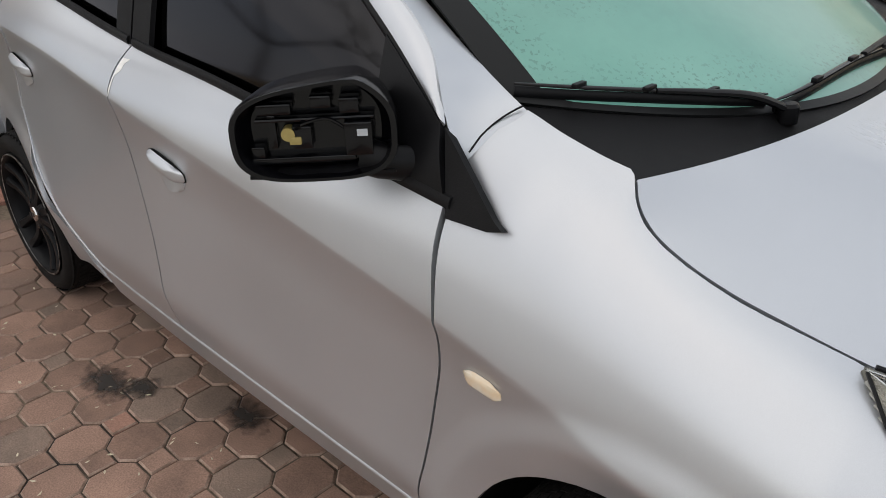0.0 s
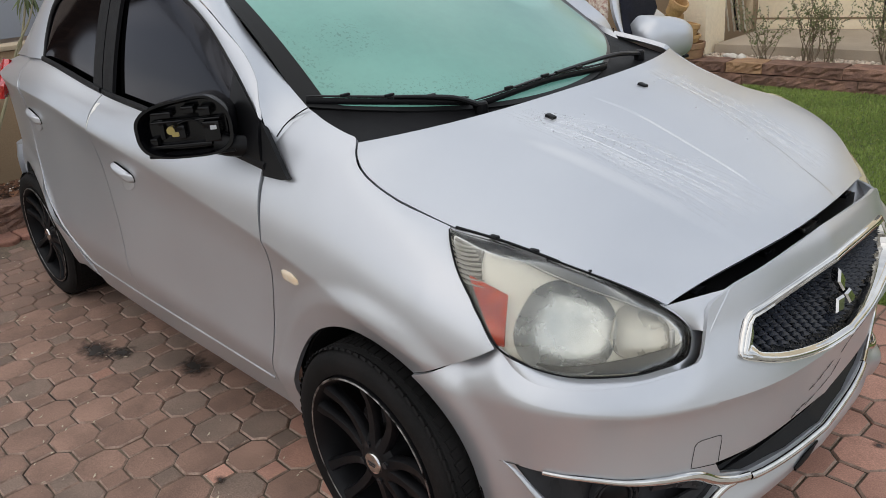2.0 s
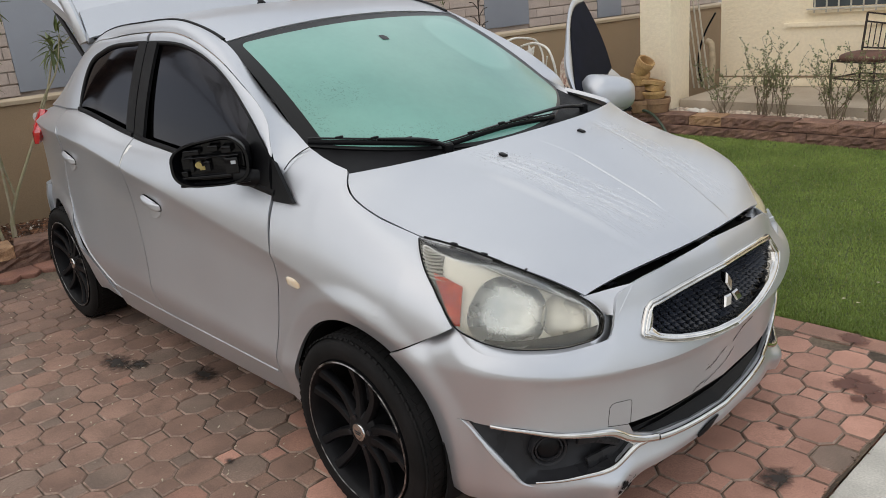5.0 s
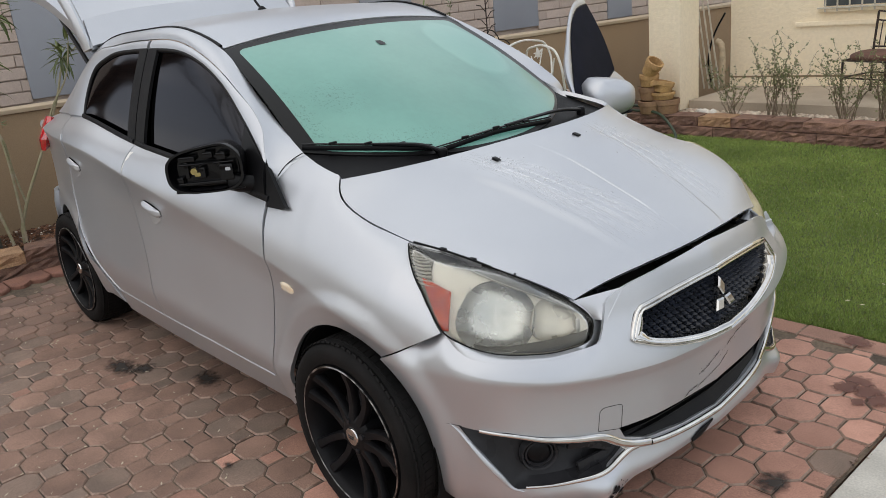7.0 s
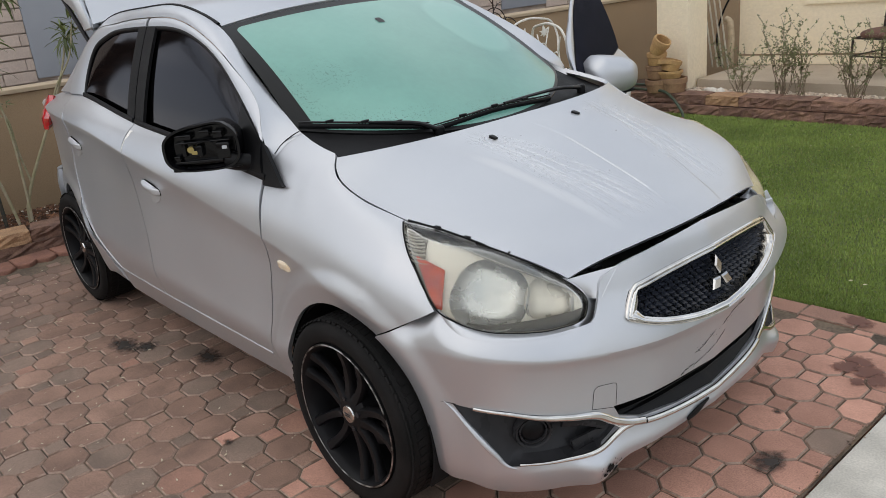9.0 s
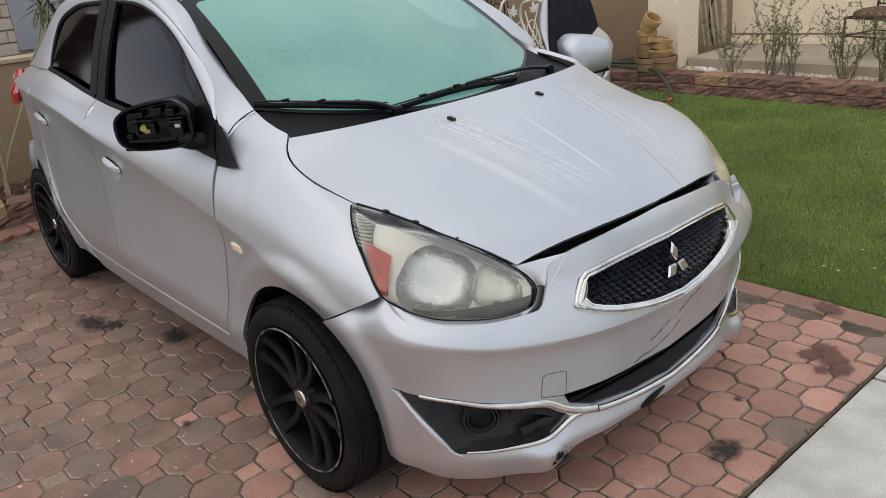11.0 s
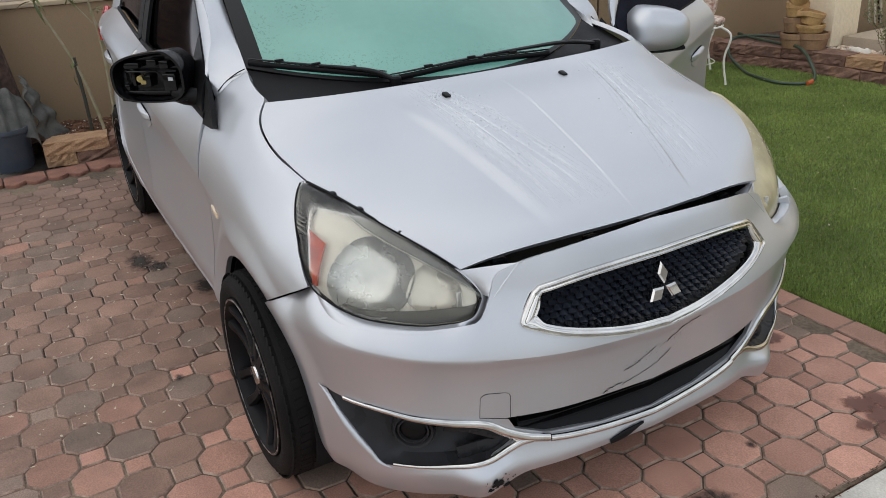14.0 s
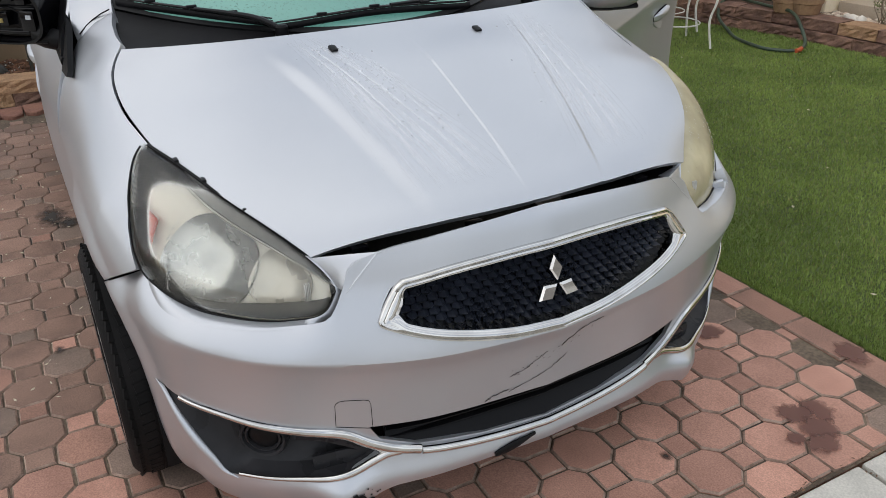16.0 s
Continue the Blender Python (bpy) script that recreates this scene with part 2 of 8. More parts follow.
    l.new(mist.outputs["Fac"], bp.inputs["Height"])
    l.new(bp.outputs["Normal"], b.inputs["Normal"])
    return m


SCREEN = windscreen_material()


# ---------------------------------------------------------------- mesh tools
def pch(xs, ys):
    """A smooth curve through knots that never overshoots."""
    xs, ys = np.array(xs, float), np.array(ys, float)
    order = np.argsort(xs)
    xs, ys = xs[order], ys[order]
    h = np.diff(xs)
    d = np.diff(ys) / h
    m = np.zeros_like(ys)
    m[0], m[-1] = d[0], d[-1]
    for i in range(1, len(xs) - 1):
        if d[i - 1] * d[i] > 0:
            w1, w2 = 2 * h[i] + h[i - 1], h[i] + 2 * h[i - 1]
            m[i] = (w1 + w2) / (w1 / d[i - 1] + w2 / d[i])

    def f(x):
        x = np.clip(np.asarray(x, float), xs[0], xs[-1])
        i = np.clip(np.searchsorted(xs, x) - 1, 0, len(h) - 1)
        t = (x - xs[i]) / h[i]
        a, b = 2 * t ** 3 - 3 * t ** 2 + 1, t ** 3 - 2 * t ** 2 + t
        c, e = -2 * t ** 3 + 3 * t ** 2, t ** 3 - t ** 2
        return a * ys[i] + b * h[i] * m[i] + c * ys[i + 1] + e * h[i] * m[i + 1]
    return f


def spline(points):
    """A smooth curve through points: f(s), s from 0 to 1 by length; gives an array (..., n)."""
    p = np.array(points, float)
    s = np.concatenate(([0], np.cumsum(np.linalg.norm(np.diff(p, axis=0), axis=1))))
    s = s / s[-1]
    slope = np.gradient(p, s, axis=0)

    def f(t):
        t = np.clip(np.asarray(t, float), 0, 1)
        i = np.clip(np.searchsorted(s, t) - 1, 0, len(s) - 2)
        h = s[i + 1] - s[i]
        u = ((t - s[i]) / h)[..., None]
        hh = h[..., None]
        return ((2 * u ** 3 - 3 * u ** 2 + 1) * p[i] + (u ** 3 - 2 * u ** 2 + u) * hh * slope[i]
                + (-2 * u ** 3 + 3 * u ** 2) * p[i + 1] + (u ** 3 - u ** 2) * hh * slope[i + 1])
    return f


def smooth(x, a, b):
    t = np.clip((x - a) / (b - a), 0, 1)
    return t * t * (3 - 2 * t)


def link_mesh(name, verts, faces, mtl, parent=None, label="", sharp=32):
    me = bpy.data.meshes.new(name)
    me.from_pydata([tuple(map(float, v)) for v in verts], [], faces)
    me.materials.append(mtl)
    me.update()
    if sharp is not None:
        me.polygons.foreach_set("use_smooth", [True] * len(me.polygons))
        me.set_sharp_from_angle(angle=radians(sharp))
    ob = new(name, me)
    if parent is not None:
        ob.parent = parent
    if label:
        tagged(ob, label)
    return ob


def part(name, bm, mtl, parent, label="", sharp=32):
    """Links a bmesh as one mesh object under a thing or part."""
    me = bpy.data.meshes.new(name)
    bm.normal_update()
    bm.to_mesh(me)
    bm.free()
    me.materials.append(mtl)
    if sharp is not None:
        me.polygons.foreach_set("use_smooth", [True] * len(me.polygons))
        me.set_sharp_from_angle(angle=radians(sharp))
    ob = new(name, me)
    ob.parent = parent
    if label:
        tagged(ob, label)
    return ob


def panel(name, P, nu, nv, mtl, parent, out, thick=0.012, label="", uv=None, sharp=32):
    """A sheet of real thickness. P(U, V) gives x, y, z arrays for U, V in 0..1; out: a way that points outwards."""
    U, V = np.meshgrid(np.linspace(0, 1, nu + 1), np.linspace(0, 1, nv + 1), indexing="ij")
    X, Y, Z = P(U, V)
    pts = np.stack([X + 0 * U, Y + 0 * U, Z + 0 * U], -1)
    n = np.cross(np.gradient(pts, axis=0), np.gradient(pts, axis=1))
    ln = np.linalg.norm(n, axis=-1, keepdims=True)
    n = n / np.maximum(ln, 1e-9)
    flip = (n.reshape(-1, 3).mean(0) @ np.array(out)) < 0
    if flip:
        n = -n
    inner = pts - n * thick
    W = nv + 1
    N = (nu + 1) * W
    verts = np.concatenate([pts.reshape(-1, 3), inner.reshape(-1, 3)])
    faces = []

    def quad(a, b, c, d):
        faces.append((a, b, c, d) if not flip else (d, c, b, a))
    for i in range(nu):
        for j in range(nv):
            a = i * W + j
            quad(a, a + W, a + W + 1, a + 1)
            quad(N + a + 1, N + a + W + 1, N + a + W, N + a)
    for i in range(nu):
        a = i * W
        quad(a, N + a, N + a + W, a + W)
        a = i * W + nv
        quad(a + W, N + a + W, N + a, a)
    for j in range(nv):
        a = j
        quad(a + 1, N + a + 1, N + a, a)
        a = nu * W + j
        quad(a, N + a, N + a + 1, a + 1)
    ob = link_mesh(name, verts, faces, mtl, parent, label, sharp)
    if uv is not None:
        lay = ob.data.uv_layers.new(name="pane")
        uu, vv = uv(U, V)
        flat = np.stack([uu, vv], -1).reshape(-1, 2)
        flat = np.concatenate([flat, flat])
        idx = np.zeros(len(ob.data.loops), int)
        ob.data.loops.foreach_get("vertex_index", idx)
        lay.data.foreach_set("uv", flat[idx].reshape(-1))
    return ob


def sweep(name, path, ry, rz, mtl, parent, up=(0, 0, 1), sides=10, label="", closed=False, taper=None, square=False):
    """A bar of oval section along points: ry across, rz along up."""
    p = np.array(path, float)
    n = len(p)
    tang = np.gradient(p, axis=0)
    if closed:
        tang = np.roll(p, -1, 0) - np.roll(p, 1, 0)
    verts = []
    for i in range(n):
        t = tang[i] / max(np.linalg.norm(tang[i]), 1e-9)
        u = np.array(up, float) if not callable(up) else np.array(up(i))
        a = np.cross(t, u)
        a /= max(np.linalg.norm(a), 1e-9)
        b = np.cross(a, t)
        k = 1.0 if taper is None else taper(i / (n - 1))
        for j in range(sides):
            w = 2 * math.pi * (j + 0.5) / sides
            c, s = math.cos(w), math.sin(w)
            if square:
                g = max(abs(c), abs(s)) ** 0.75
                c, s = c / g, s / g
            verts.append(p[i] + a * c * ry * k + b * s * rz * k)
    faces = []
    last = n if closed else n - 1
    for i in range(last):
        for j in range(sides):
            i2, j2 = (i + 1) % n, (j + 1) % sides
            faces.append((i * sides + j, i2 * sides + j, i2 * sides + j2, i * sides + j2))
    if not closed:
        faces.append(tuple(range(sides)))
        faces.append(tuple(reversed(range((n - 1) * sides, n * sides))))
    return link_mesh(name, verts, faces, mtl, parent, label, 40)


def add_box(bm, centre, size, turn=None, bevel=0.0):
    r = bmesh.ops.create_cube(bm, size=1.0)
    vs = r["verts"]
    m = Matrix.Translation(centre) @ (turn.to_4x4() if turn is not None else Matrix.Identity(4)) @ Matrix.Diagonal((*size, 1))
    bmesh.ops.transform(bm, matrix=m, verts=vs)
    if bevel:
        es = list({e for v in vs for e in v.link_edges})
        bmesh.ops.bevel(bm, geom=es, offset=bevel, segments=2, affect="EDGES", profile=0.6)


def box_part(name, centre, size, mtl, parent, label="", turn=None, bevel=0.004):
    bm = bmesh.new()
    add_box(bm, centre, size, turn, bevel)
    return part(name, bm, mtl, parent, label)


def lathe(name, profile, mtl, parent, seg=48, axis="z", label="", sharp=32, at=(0, 0, 0)):
    """Turns (radius, height) points round an axis; closed if the first and last points are the same."""
    verts, faces = [], []
    m = len(profile)
    for i in range(seg):
        w = 2 * math.pi * i / seg
        for r, h in profile:
            x, y, z = r * math.cos(w), r * math.sin(w), h
            if axis == "y":
                x, y, z = x, -h, y
            verts.append((x + at[0], y + at[1], z + at[2]))
    for i in range(seg):
        for j in range(m - 1):
            a, b = i * m + j, ((i + 1) % seg) * m + j
            faces.append((a, b, b + 1, a + 1))
    return link_mesh(name, verts, faces, mtl, parent, label, sharp)


def cut(ob, cutters):
    """Real openings: takes the cutters' bodies out of ob."""
    for c in cutters:
        md = ob.modifiers.new("opening", "BOOLEAN")
        md.operation, md.object, md.solver = "DIFFERENCE", c, "EXACT"
    bpy.context.view_layer.update()
    dg = bpy.context.evaluated_depsgraph_get()
    me = bpy.data.meshes.new_from_object(ob.evaluated_get(dg))
    ob.modifiers.clear()
    ob.data = me
    me.polygons.foreach_set("use_smooth", [True] * len(me.polygons))
    me.set_sharp_from_angle(angle=radians(32))
    for c in cutters:
        bpy.data.objects.remove(c, do_unlink=True)


def prism(outline, lo, hi, axis):
    """A cutter: a flat outline drawn out along an axis. x: outline is (y, z); y: outline is (x, z)."""
    n = len(outline)
    vs = []
    for d in (lo, hi):
        for a, b in outline:
            vs.append((d, a, b) if axis == "x" else (a, d, b))
    fs = [tuple(range(n)), tuple(reversed(range(n, 2 * n)))]
    fs += [((i + 1) % n, i, n + i, n + (i + 1) % n) for i in range(n)]
    ob = link_mesh("cutter", vs, fs, PAINT_INNER, None, "", None)
    bm = bmesh.new()
    bm.from_mesh(ob.data)
    bmesh.ops.recalc_face_normals(bm, faces=bm.faces)
    bm.to_mesh(ob.data)
    bm.free()
    return ob


def circle(cx, cz, r, n=64):
    return [(cx + r * math.cos(2 * math.pi * i / n), cz + r * math.sin(2 * math.pi * i / n)) for i in range(n)]
# ---------------------------------------------------------------- the ground, rough forms first
PAVE_BED = material("sandy_joint_bed", (0.20, 0.150, 0.105), 0.95, second=(0.030, 0.022, 0.017), scale=2.0, bump=0.5, bump_scale=90, fine=0.3)
TURF_BASE = material("turf_backing", (0.10, 0.135, 0.036), 0.9, spread=0.4, scale=3, bump=0.3, bump_scale=200)
CONCRETE = material("worn_concrete", (0.60, 0.57, 0.51), 0.85, second=(0.44, 0.42, 0.375), scale=6, bump=0.2, bump_scale=160, fine=0.14)
SOIL = material("bed_soil", (0.11, 0.065, 0.045), 0.95, spread=0.5, scale=9, bump=0.6, bump_scale=60, fine=0.4)
TAN = material("tan_stucco", (0.335, 0.237, 0.145), 0.9, second=(0.305, 0.216, 0.134), scale=1.6, bump=0.2, bump_scale=140, fine=0.08)
CREAM = material("cream_stucco", (0.93, 0.815, 0.62), 0.88, second=(0.89, 0.775, 0.58), scale=1.3, bump=0.55, bump_scale=38, fine=0.04)


def sheet(name, x0, x1, y0, y1, z, mtl, label, category, cells=1):
    vs, fs = [], []
    for i in range(cells + 1):
        for j in range(cells + 1):
            vs.append((x0 + (x1 - x0) * i / cells, y0 + (y1 - y0) * j / cells, z))
    for i in range(cells):
        for j in range(cells):
            a = i * (cells + 1) + j
            fs.append((a, a + cells + 1, a + cells + 2, a + 1))
    return tagged(link_mesh(name, vs, fs, mtl, None, "", None), label, category, kind="structure")


# ground out of view, its pale tone chosen to lighten what the glass mirrors
PALE_GROUND = material("pale_ground", (0.26, 0.235, 0.205), 0.95, second=(0.20, 0.18, 0.155), scale=0.8, bump=0.4, bump_scale=40, fine=0.2)
ground = sheet("ground", -400, 400, -400, 400, -0.06, PALE_GROUND, "pale ground all around the yard, toned for reflections", "ground")

# ---------------------------------------------------------------- the car
car = tagged(new("hatchback_car"), "silver compact hatchback with cracked bumper, black wheels and open tailgate", "car")

# plan and sections of the body, half a car; y is counted from the middle outwards
wide = pch([-1.72, -1.6, -1.4, -1.0, -0.5, 0.0, 0.5, 0.9, 1.225, 1.35, 1.42, 1.5, 1.6], [0.565, 0.632, 0.686, 0.755, 0.784, 0.79, 0.788, 0.786, 0.788, 0.783, 0.776, 0.764, 0.742])
crease_z = pch([-1.6, -1.0, -0.6, -0.1, 0.43, 0.88, 1.05, 1.225, 1.40, 1.6], [1.00, 0.985, 0.965, 0.895, 0.82, 0.745, 0.710, 0.672, 0.628, 0.60])
belt_z = pch([-1.5, -1.25, -0.95, -0.75, -0.25, -0.09, 0.17, 0.60, 0.84, 0.96, 1.4], [1.05, 1.07, 1.085, 1.078, 1.019, 1.002, 0.985, 0.945, 0.921, 0.905, 0.86])
belt_y = pch([-1.5, -1.25, -0.75, -0.25, 0.17, 0.84, 1.0], [0.53, 0.59, 0.683, 0.705, 0.717, 0.737, 0.737])
# the shoulder runs on smoothly under the bonnet; the wing stops at the bonnet's edge
shoulder_z = pch([0.80, 1.0, 1.084, 1.24, 1.40, 1.6], [1.055, 1.012, 0.994, 0.955, 0.902, 0.81])
shoulder_y = pch([0.80, 0.90, 0.97, 1.04, 1.10, 1.24, 1.40, 1.6], [0.600, 0.610, 0.622, 0.626, 0.620, 0.606, 0.588, 0.56])
bonnet_z = pch([1.082, 1.10, 1.13, 1.24, 1.40, 1.6], [0.994, 0.967, 0.941, 0.896, 0.853, 0.772])


def flare(x, z):
    """The lip round both wheel openings: a flat band with a crisp outer edge, easing out into the panel."""
    out = 0
    for cx, fx in ((1.225, 1.167), (-1.225, -9.0)):
        r = np.sqrt((x - cx) ** 2 + (z - 0.285) ** 2) - 0.334
        if fx > 0:
            r = np.where(np.asarray(x) > 1.36, np.sqrt((x - fx) ** 2 + (z - 0.285) ** 2) - 0.363, r)
        out = out + 0.014 * smooth(-r, -0.112, -0.050) - 0.009 * np.clip((0.062 - r) / 0.062, 0, 1.2) ** 1.5
    return out


tuck_door = pch([0, 0.1, 0.2, 0.315, 0.335, 0.45, 0.6, 0.8, 0.93, 1.0], [-0.064, -0.034, -0.017, 0.0010, 0.0020, -0.0065, -0.0145, -0.0185, -0.0105, 0.0])
tuck_wing = pch([0, 0.1, 0.2, 0.345, 0.6, 0.85, 1.0], [-0.060, -0.032, -0.014, 0.0000, -0.006, -0.006, 0.0])


def lower(x, z):
    """Half-width of the side from sill to crease: hollow under the crease, a second edge above the sill."""
    c = crease_z(x)
    k = (z - 0.2) / (c - 0.2)
    w = smooth(np.asarray(x, float), 0.88, 1.10)
    return wide(x) + tuck_door(k) * (1 - w) + tuck_wing(k) * w + flare(x, z)


def section(x, t, bottom, ty, tz, full):
    """Side section: t 0..0.5 sill to crease, 0.5..1 crease to the top (ty, tz). full: how rounded the shoulder is."""
    c = crease_z(x)
    k = np.clip(t * 2, 0, 1)
    zl = bottom + (c - bottom) * k
    yl = lower(x, zl)
    s = np.clip(t * 2 - 1, 0, 1)
    y0 = wide(x) + 0 * c
    p1y, p1z = y0 - 0.10 * (y0 - ty) * (1 - full), c + (0.33 + 0.22 * full) * (tz - c)
    p2y, p2z = ty + (0.62 - 0.12 * full) * (y0 - ty), tz - (0.36 - 0.02 * full) * (tz - c) * (1 - 0.3 * full)
    # the wing: square-shouldered at the door, an even slope over the wheel
    w = smooth(np.asarray(x, float), 0.86, 1.25)
    lean = 0.070 * (1 - w) + 0.09 * w
    is_wing = np.asarray(full) > 0
    p1y, p1z = np.where(is_wing, y0 - lean * (y0 - ty), p1y), np.where(is_wing, c + (0.34 + 0.03 * w) * (tz - c), p1z)
    p2y, p2z = np.where(is_wing, ty + (0.60 - 0.05 * w) * (y0 - ty), p2y), np.where(is_wing, tz - (0.21 + 0.08 * w) * (tz - c), p2z)
    a, b, d, e = (1 - s) ** 3, 3 * s * (1 - s) ** 2, 3 * s * s * (1 - s), s ** 3
    yu, zu = a * y0 + b * p1y + d * p2y + e * ty, a * c + b * p1z + d * p2z + e * tz
    return np.where(t < 0.5, yl, yu + flare(x, zu)), np.where(t < 0.5, zl, zu)


def wing(x, t):
    x = np.asarray(x, float)
    y, z = section(x, t, 0.235 + 0 * x, shoulder_y(x), shoulder_z(x), 1.0 - 0.55 * np.clip((x - 0.86) / 0.45, 0, 1))
    # rolled edge along the bonnet, steep flank below it beside the lamp
    drop = np.clip(bonnet_z(np.maximum(x, 1.09)) - z, 0, None)
    full = 0.041 * np.clip((x - 1.0) / 0.42, 0, 1) ** 1.3 * (1 - smooth(x, 1.52, 1.68))
    return y + full * (1 - np.exp(-drop / 0.010)) * smooth(z, crease_z(x) - 0.05, crease_z(x) + 0.15), z


_xs = np.linspace(0.78, 1.62, 85)
_ts = np.linspace(0.45, 1, 400)
_cut = []
for _x in _xs:
    _z = wing(np.full(400, _x), _ts)[1]
    _lim = float(shoulder_z(_x)) if _x < 1.083 else float(bonnet_z(_x))
    _cut.append(float(_ts[min(399, int(np.argmax(_z >= _lim - 1e-6)) or 399)]))
wing_top = lambda x: np.interp(x, _xs, _cut)


def side_panel(name, back, front, bottom, side, parent, label="", nu=48, nv=56):
    """back, front: x of the edges as curves over t; bottom: z of the lower edge over u."""
    def P(U, V):
        t = V
        x = back(t) + (front(t) - back(t)) * U
        y, z = section(x, t, bottom(x), belt_y(x), belt_z(x), 0.0)
        return x, side * y, z
    return panel(name, P, nu, nv, PAINT, parent, (0, side, 0.15), 0.014, label)


def wing_panel(side):
    def P(U, V):
        zb = wing(np.full(V.shape, 0.86), V * wing_top(0.86))[1]
        zf = wing(np.full(V.shape, 1.45), V * wing_top(1.45))[1]
        x0, x1 = wing_back(zb) + GAP, wing_front(zf)
        for _ in range(12):
            x1 = 0.5 * x1 + 0.5 * wing_front(wing(x1, V * wing_top(x1))[1])
        x = x0 + (x1 - x0) * U
        y, z = wing(x, V * wing_top(x))
        return x, side * y, z
    return panel("fender", P, 70, 80, PAINT, car, (0, side, 0.15), 0.014)


GAP = 0.0026
# shut line between door and wing, and the wing's front edge, as x over height
wing_back = pch([0.20, 0.31, 0.45, 0.55, 0.747, 0.884, 0.935, 0.970, 1.00, 1.037, 1.06], [0.770, 0.787, 0.812, 0.830, 0.858, 0.845, 0.846, 0.838, 0.852, 0.887, 0.892])
wing_front = lambda z: np.interp(z, [0.20, 0.560, 0.575, 0.607, 0.664, 0.679, 0.697, 0.727, 0.757, 0.787, 0.806, 0.831, 0.849, 0.864], [1.33, 1.36, 1.383, 1.446, 1.556, 1.581, 1.567, 1.545, 1.516, 1.482, 1.462, 1.440, 1.424, 1.405])
door_front = lambda t: wing_back(section(np.full(np.shape(t), 0.85), np.asarray(t, float), 0.325, 0.737, 0.921, 0.0)[1])
door_mid = pch([0, 0.2, 0.5, 0.8, 1.0], [-0.075, -0.115, -0.165, -0.165, -0.160])                 # front door to rear door
door_rear = pch([0, 0.088, 0.152, 0.21, 0.30, 0.41, 0.50, 0.8, 1.0], [-0.60, -0.775, -0.88, -0.935, -0.950, -0.912, -0.880, -0.915, -0.925])      # rear door to quarter
sill_z = lambda x: 0.325 + 0.0 * x


def gas(f, d):
    return lambda t: f(t) + d


def arch_cutter(x, side, r):
    return prism(circle(x, 0.285, r), side * 0.45, side * 1.1, "y")


def ring(name, cx, cz, r0, y0, y1, parent, a0, a1):
    """The dark lining of a wheel opening."""
    def P(U, V):
        w = a0 + (a1 - a0) * U
        return cx + r0 * np.cos(w), y0 + (y1 - y0) * V, cz + r0 * np.sin(w)
    return panel(name, P, 40, 2, PAINT_INNER, parent, (0, 0, 1), 0.006)


doors = {}
for side in (-1, 1):
    sgn = "right" if side < 0 else "left"
    fender = wing_panel(side)
    cut(fender, [arch_cutter(1.225, side, 0.333)])
    doors[side] = side_panel("front_door", gas(door_mid, GAP), gas(door_front, -GAP), sill_z, side, car)
    side_panel("rear_door", gas(door_rear, GAP), gas(door_mid, -GAP), sill_z, side, car)
    quarter = side_panel("quarter_panel", lambda t: -1.66 + 0.36 * np.clip((t - 0.45) / 0.55, 0, 1) ** 1.3, gas(door_rear, -GAP), lambda x: 0.25 + 0 * x, side, car, nu=60)
    cut(quarter, [arch_cutter(-1.225, side, 0.335)])
    ring("wheel_arch_liner", 1.210, 0.285, 0.328, side * 0.752, side * 0.40, car, -0.45, math.pi + 0.72)
    ring("wheel_arch_liner", -1.225, 0.285, 0.338, side * 0.655, side * 0.40, car, -0.25, math.pi + 0.35)

    def splash(U, V, s=side):
        return 0.905 - 0.05 * V + 0.012 * np.sin(math.pi * U), s * (0.42 + 0.328 * U), 0.20 + 0.36 * V
    panel("splash_panel", splash, 8, 10, PAINT_INNER, car, (1, 0, 0), 0.006, "black plastic splash panel")

    def sill(U, V, s=side):
        x = -0.60 + 1.47 * U
        z = 0.215 + 0.105 * V
        y = wide(x) + pch([0, 0.4, 0.75, 1.0], [-0.058, -0.043, -0.031, -0.024])(V)
        return x, s * y, z
    panel("sill", sill, 30, 12, PAINT, car, (0, side, 0), 0.02)

    flange = []
    for t in np.linspace(0.62, 0.02, 26):
        xx = float(door_rear(t)) + 0.004
        yy, zz = section(np.array(xx), np.array(t), 0.325, belt_y(np.array(xx)), belt_z(np.array(xx)), 0.0)
        flange.append((xx, side * (float(yy) + 0.001), float(zz)))
    for xx in np.linspace(float(door_rear(0.0)) + 0.03, 0.77, 30):
        flange.append((xx, side * (float(lower(np.array(xx), np.array(0.325))) + 0.001), 0.326))
    sweep("door_edge_flange", flange, 0.0035, 0.0045, PAINT, car, (0, 0, 1), 8)

# greenhouse curves: roof rail, door shut line, top of the glass (half car)
rail = spline([(0.912, 0.600, 1.010), (0.890, 0.606, 1.031), (0.845, 0.600, 1.052), (0.60, 0.567, 1.190), (0.36, 0.538, 1.338), (0.10, 0.535, 1.413), (-0.285, 0.535, 1.420), (-0.70, 0.530, 1.385), (-0.95, 0.520, 1.315), (-1.15, 0.56, 1.17), (-1.36, 0.60, 1.06)])
shut = spline([(0.818, 0.702, 1.028), (0.770, 0.668, 1.095), (0.534, 0.619, 1.240), (0.343, 0.590, 1.315), (0.077, 0.564, 1.378), (-0.201, 0.560, 1.387), (-0.50, 0.566, 1.372), (-0.75, 0.580, 1.338), (-0.90, 0.625, 1.22), (-0.945, 0.665, 1.13), (-0.935, 0.684, 1.085)])
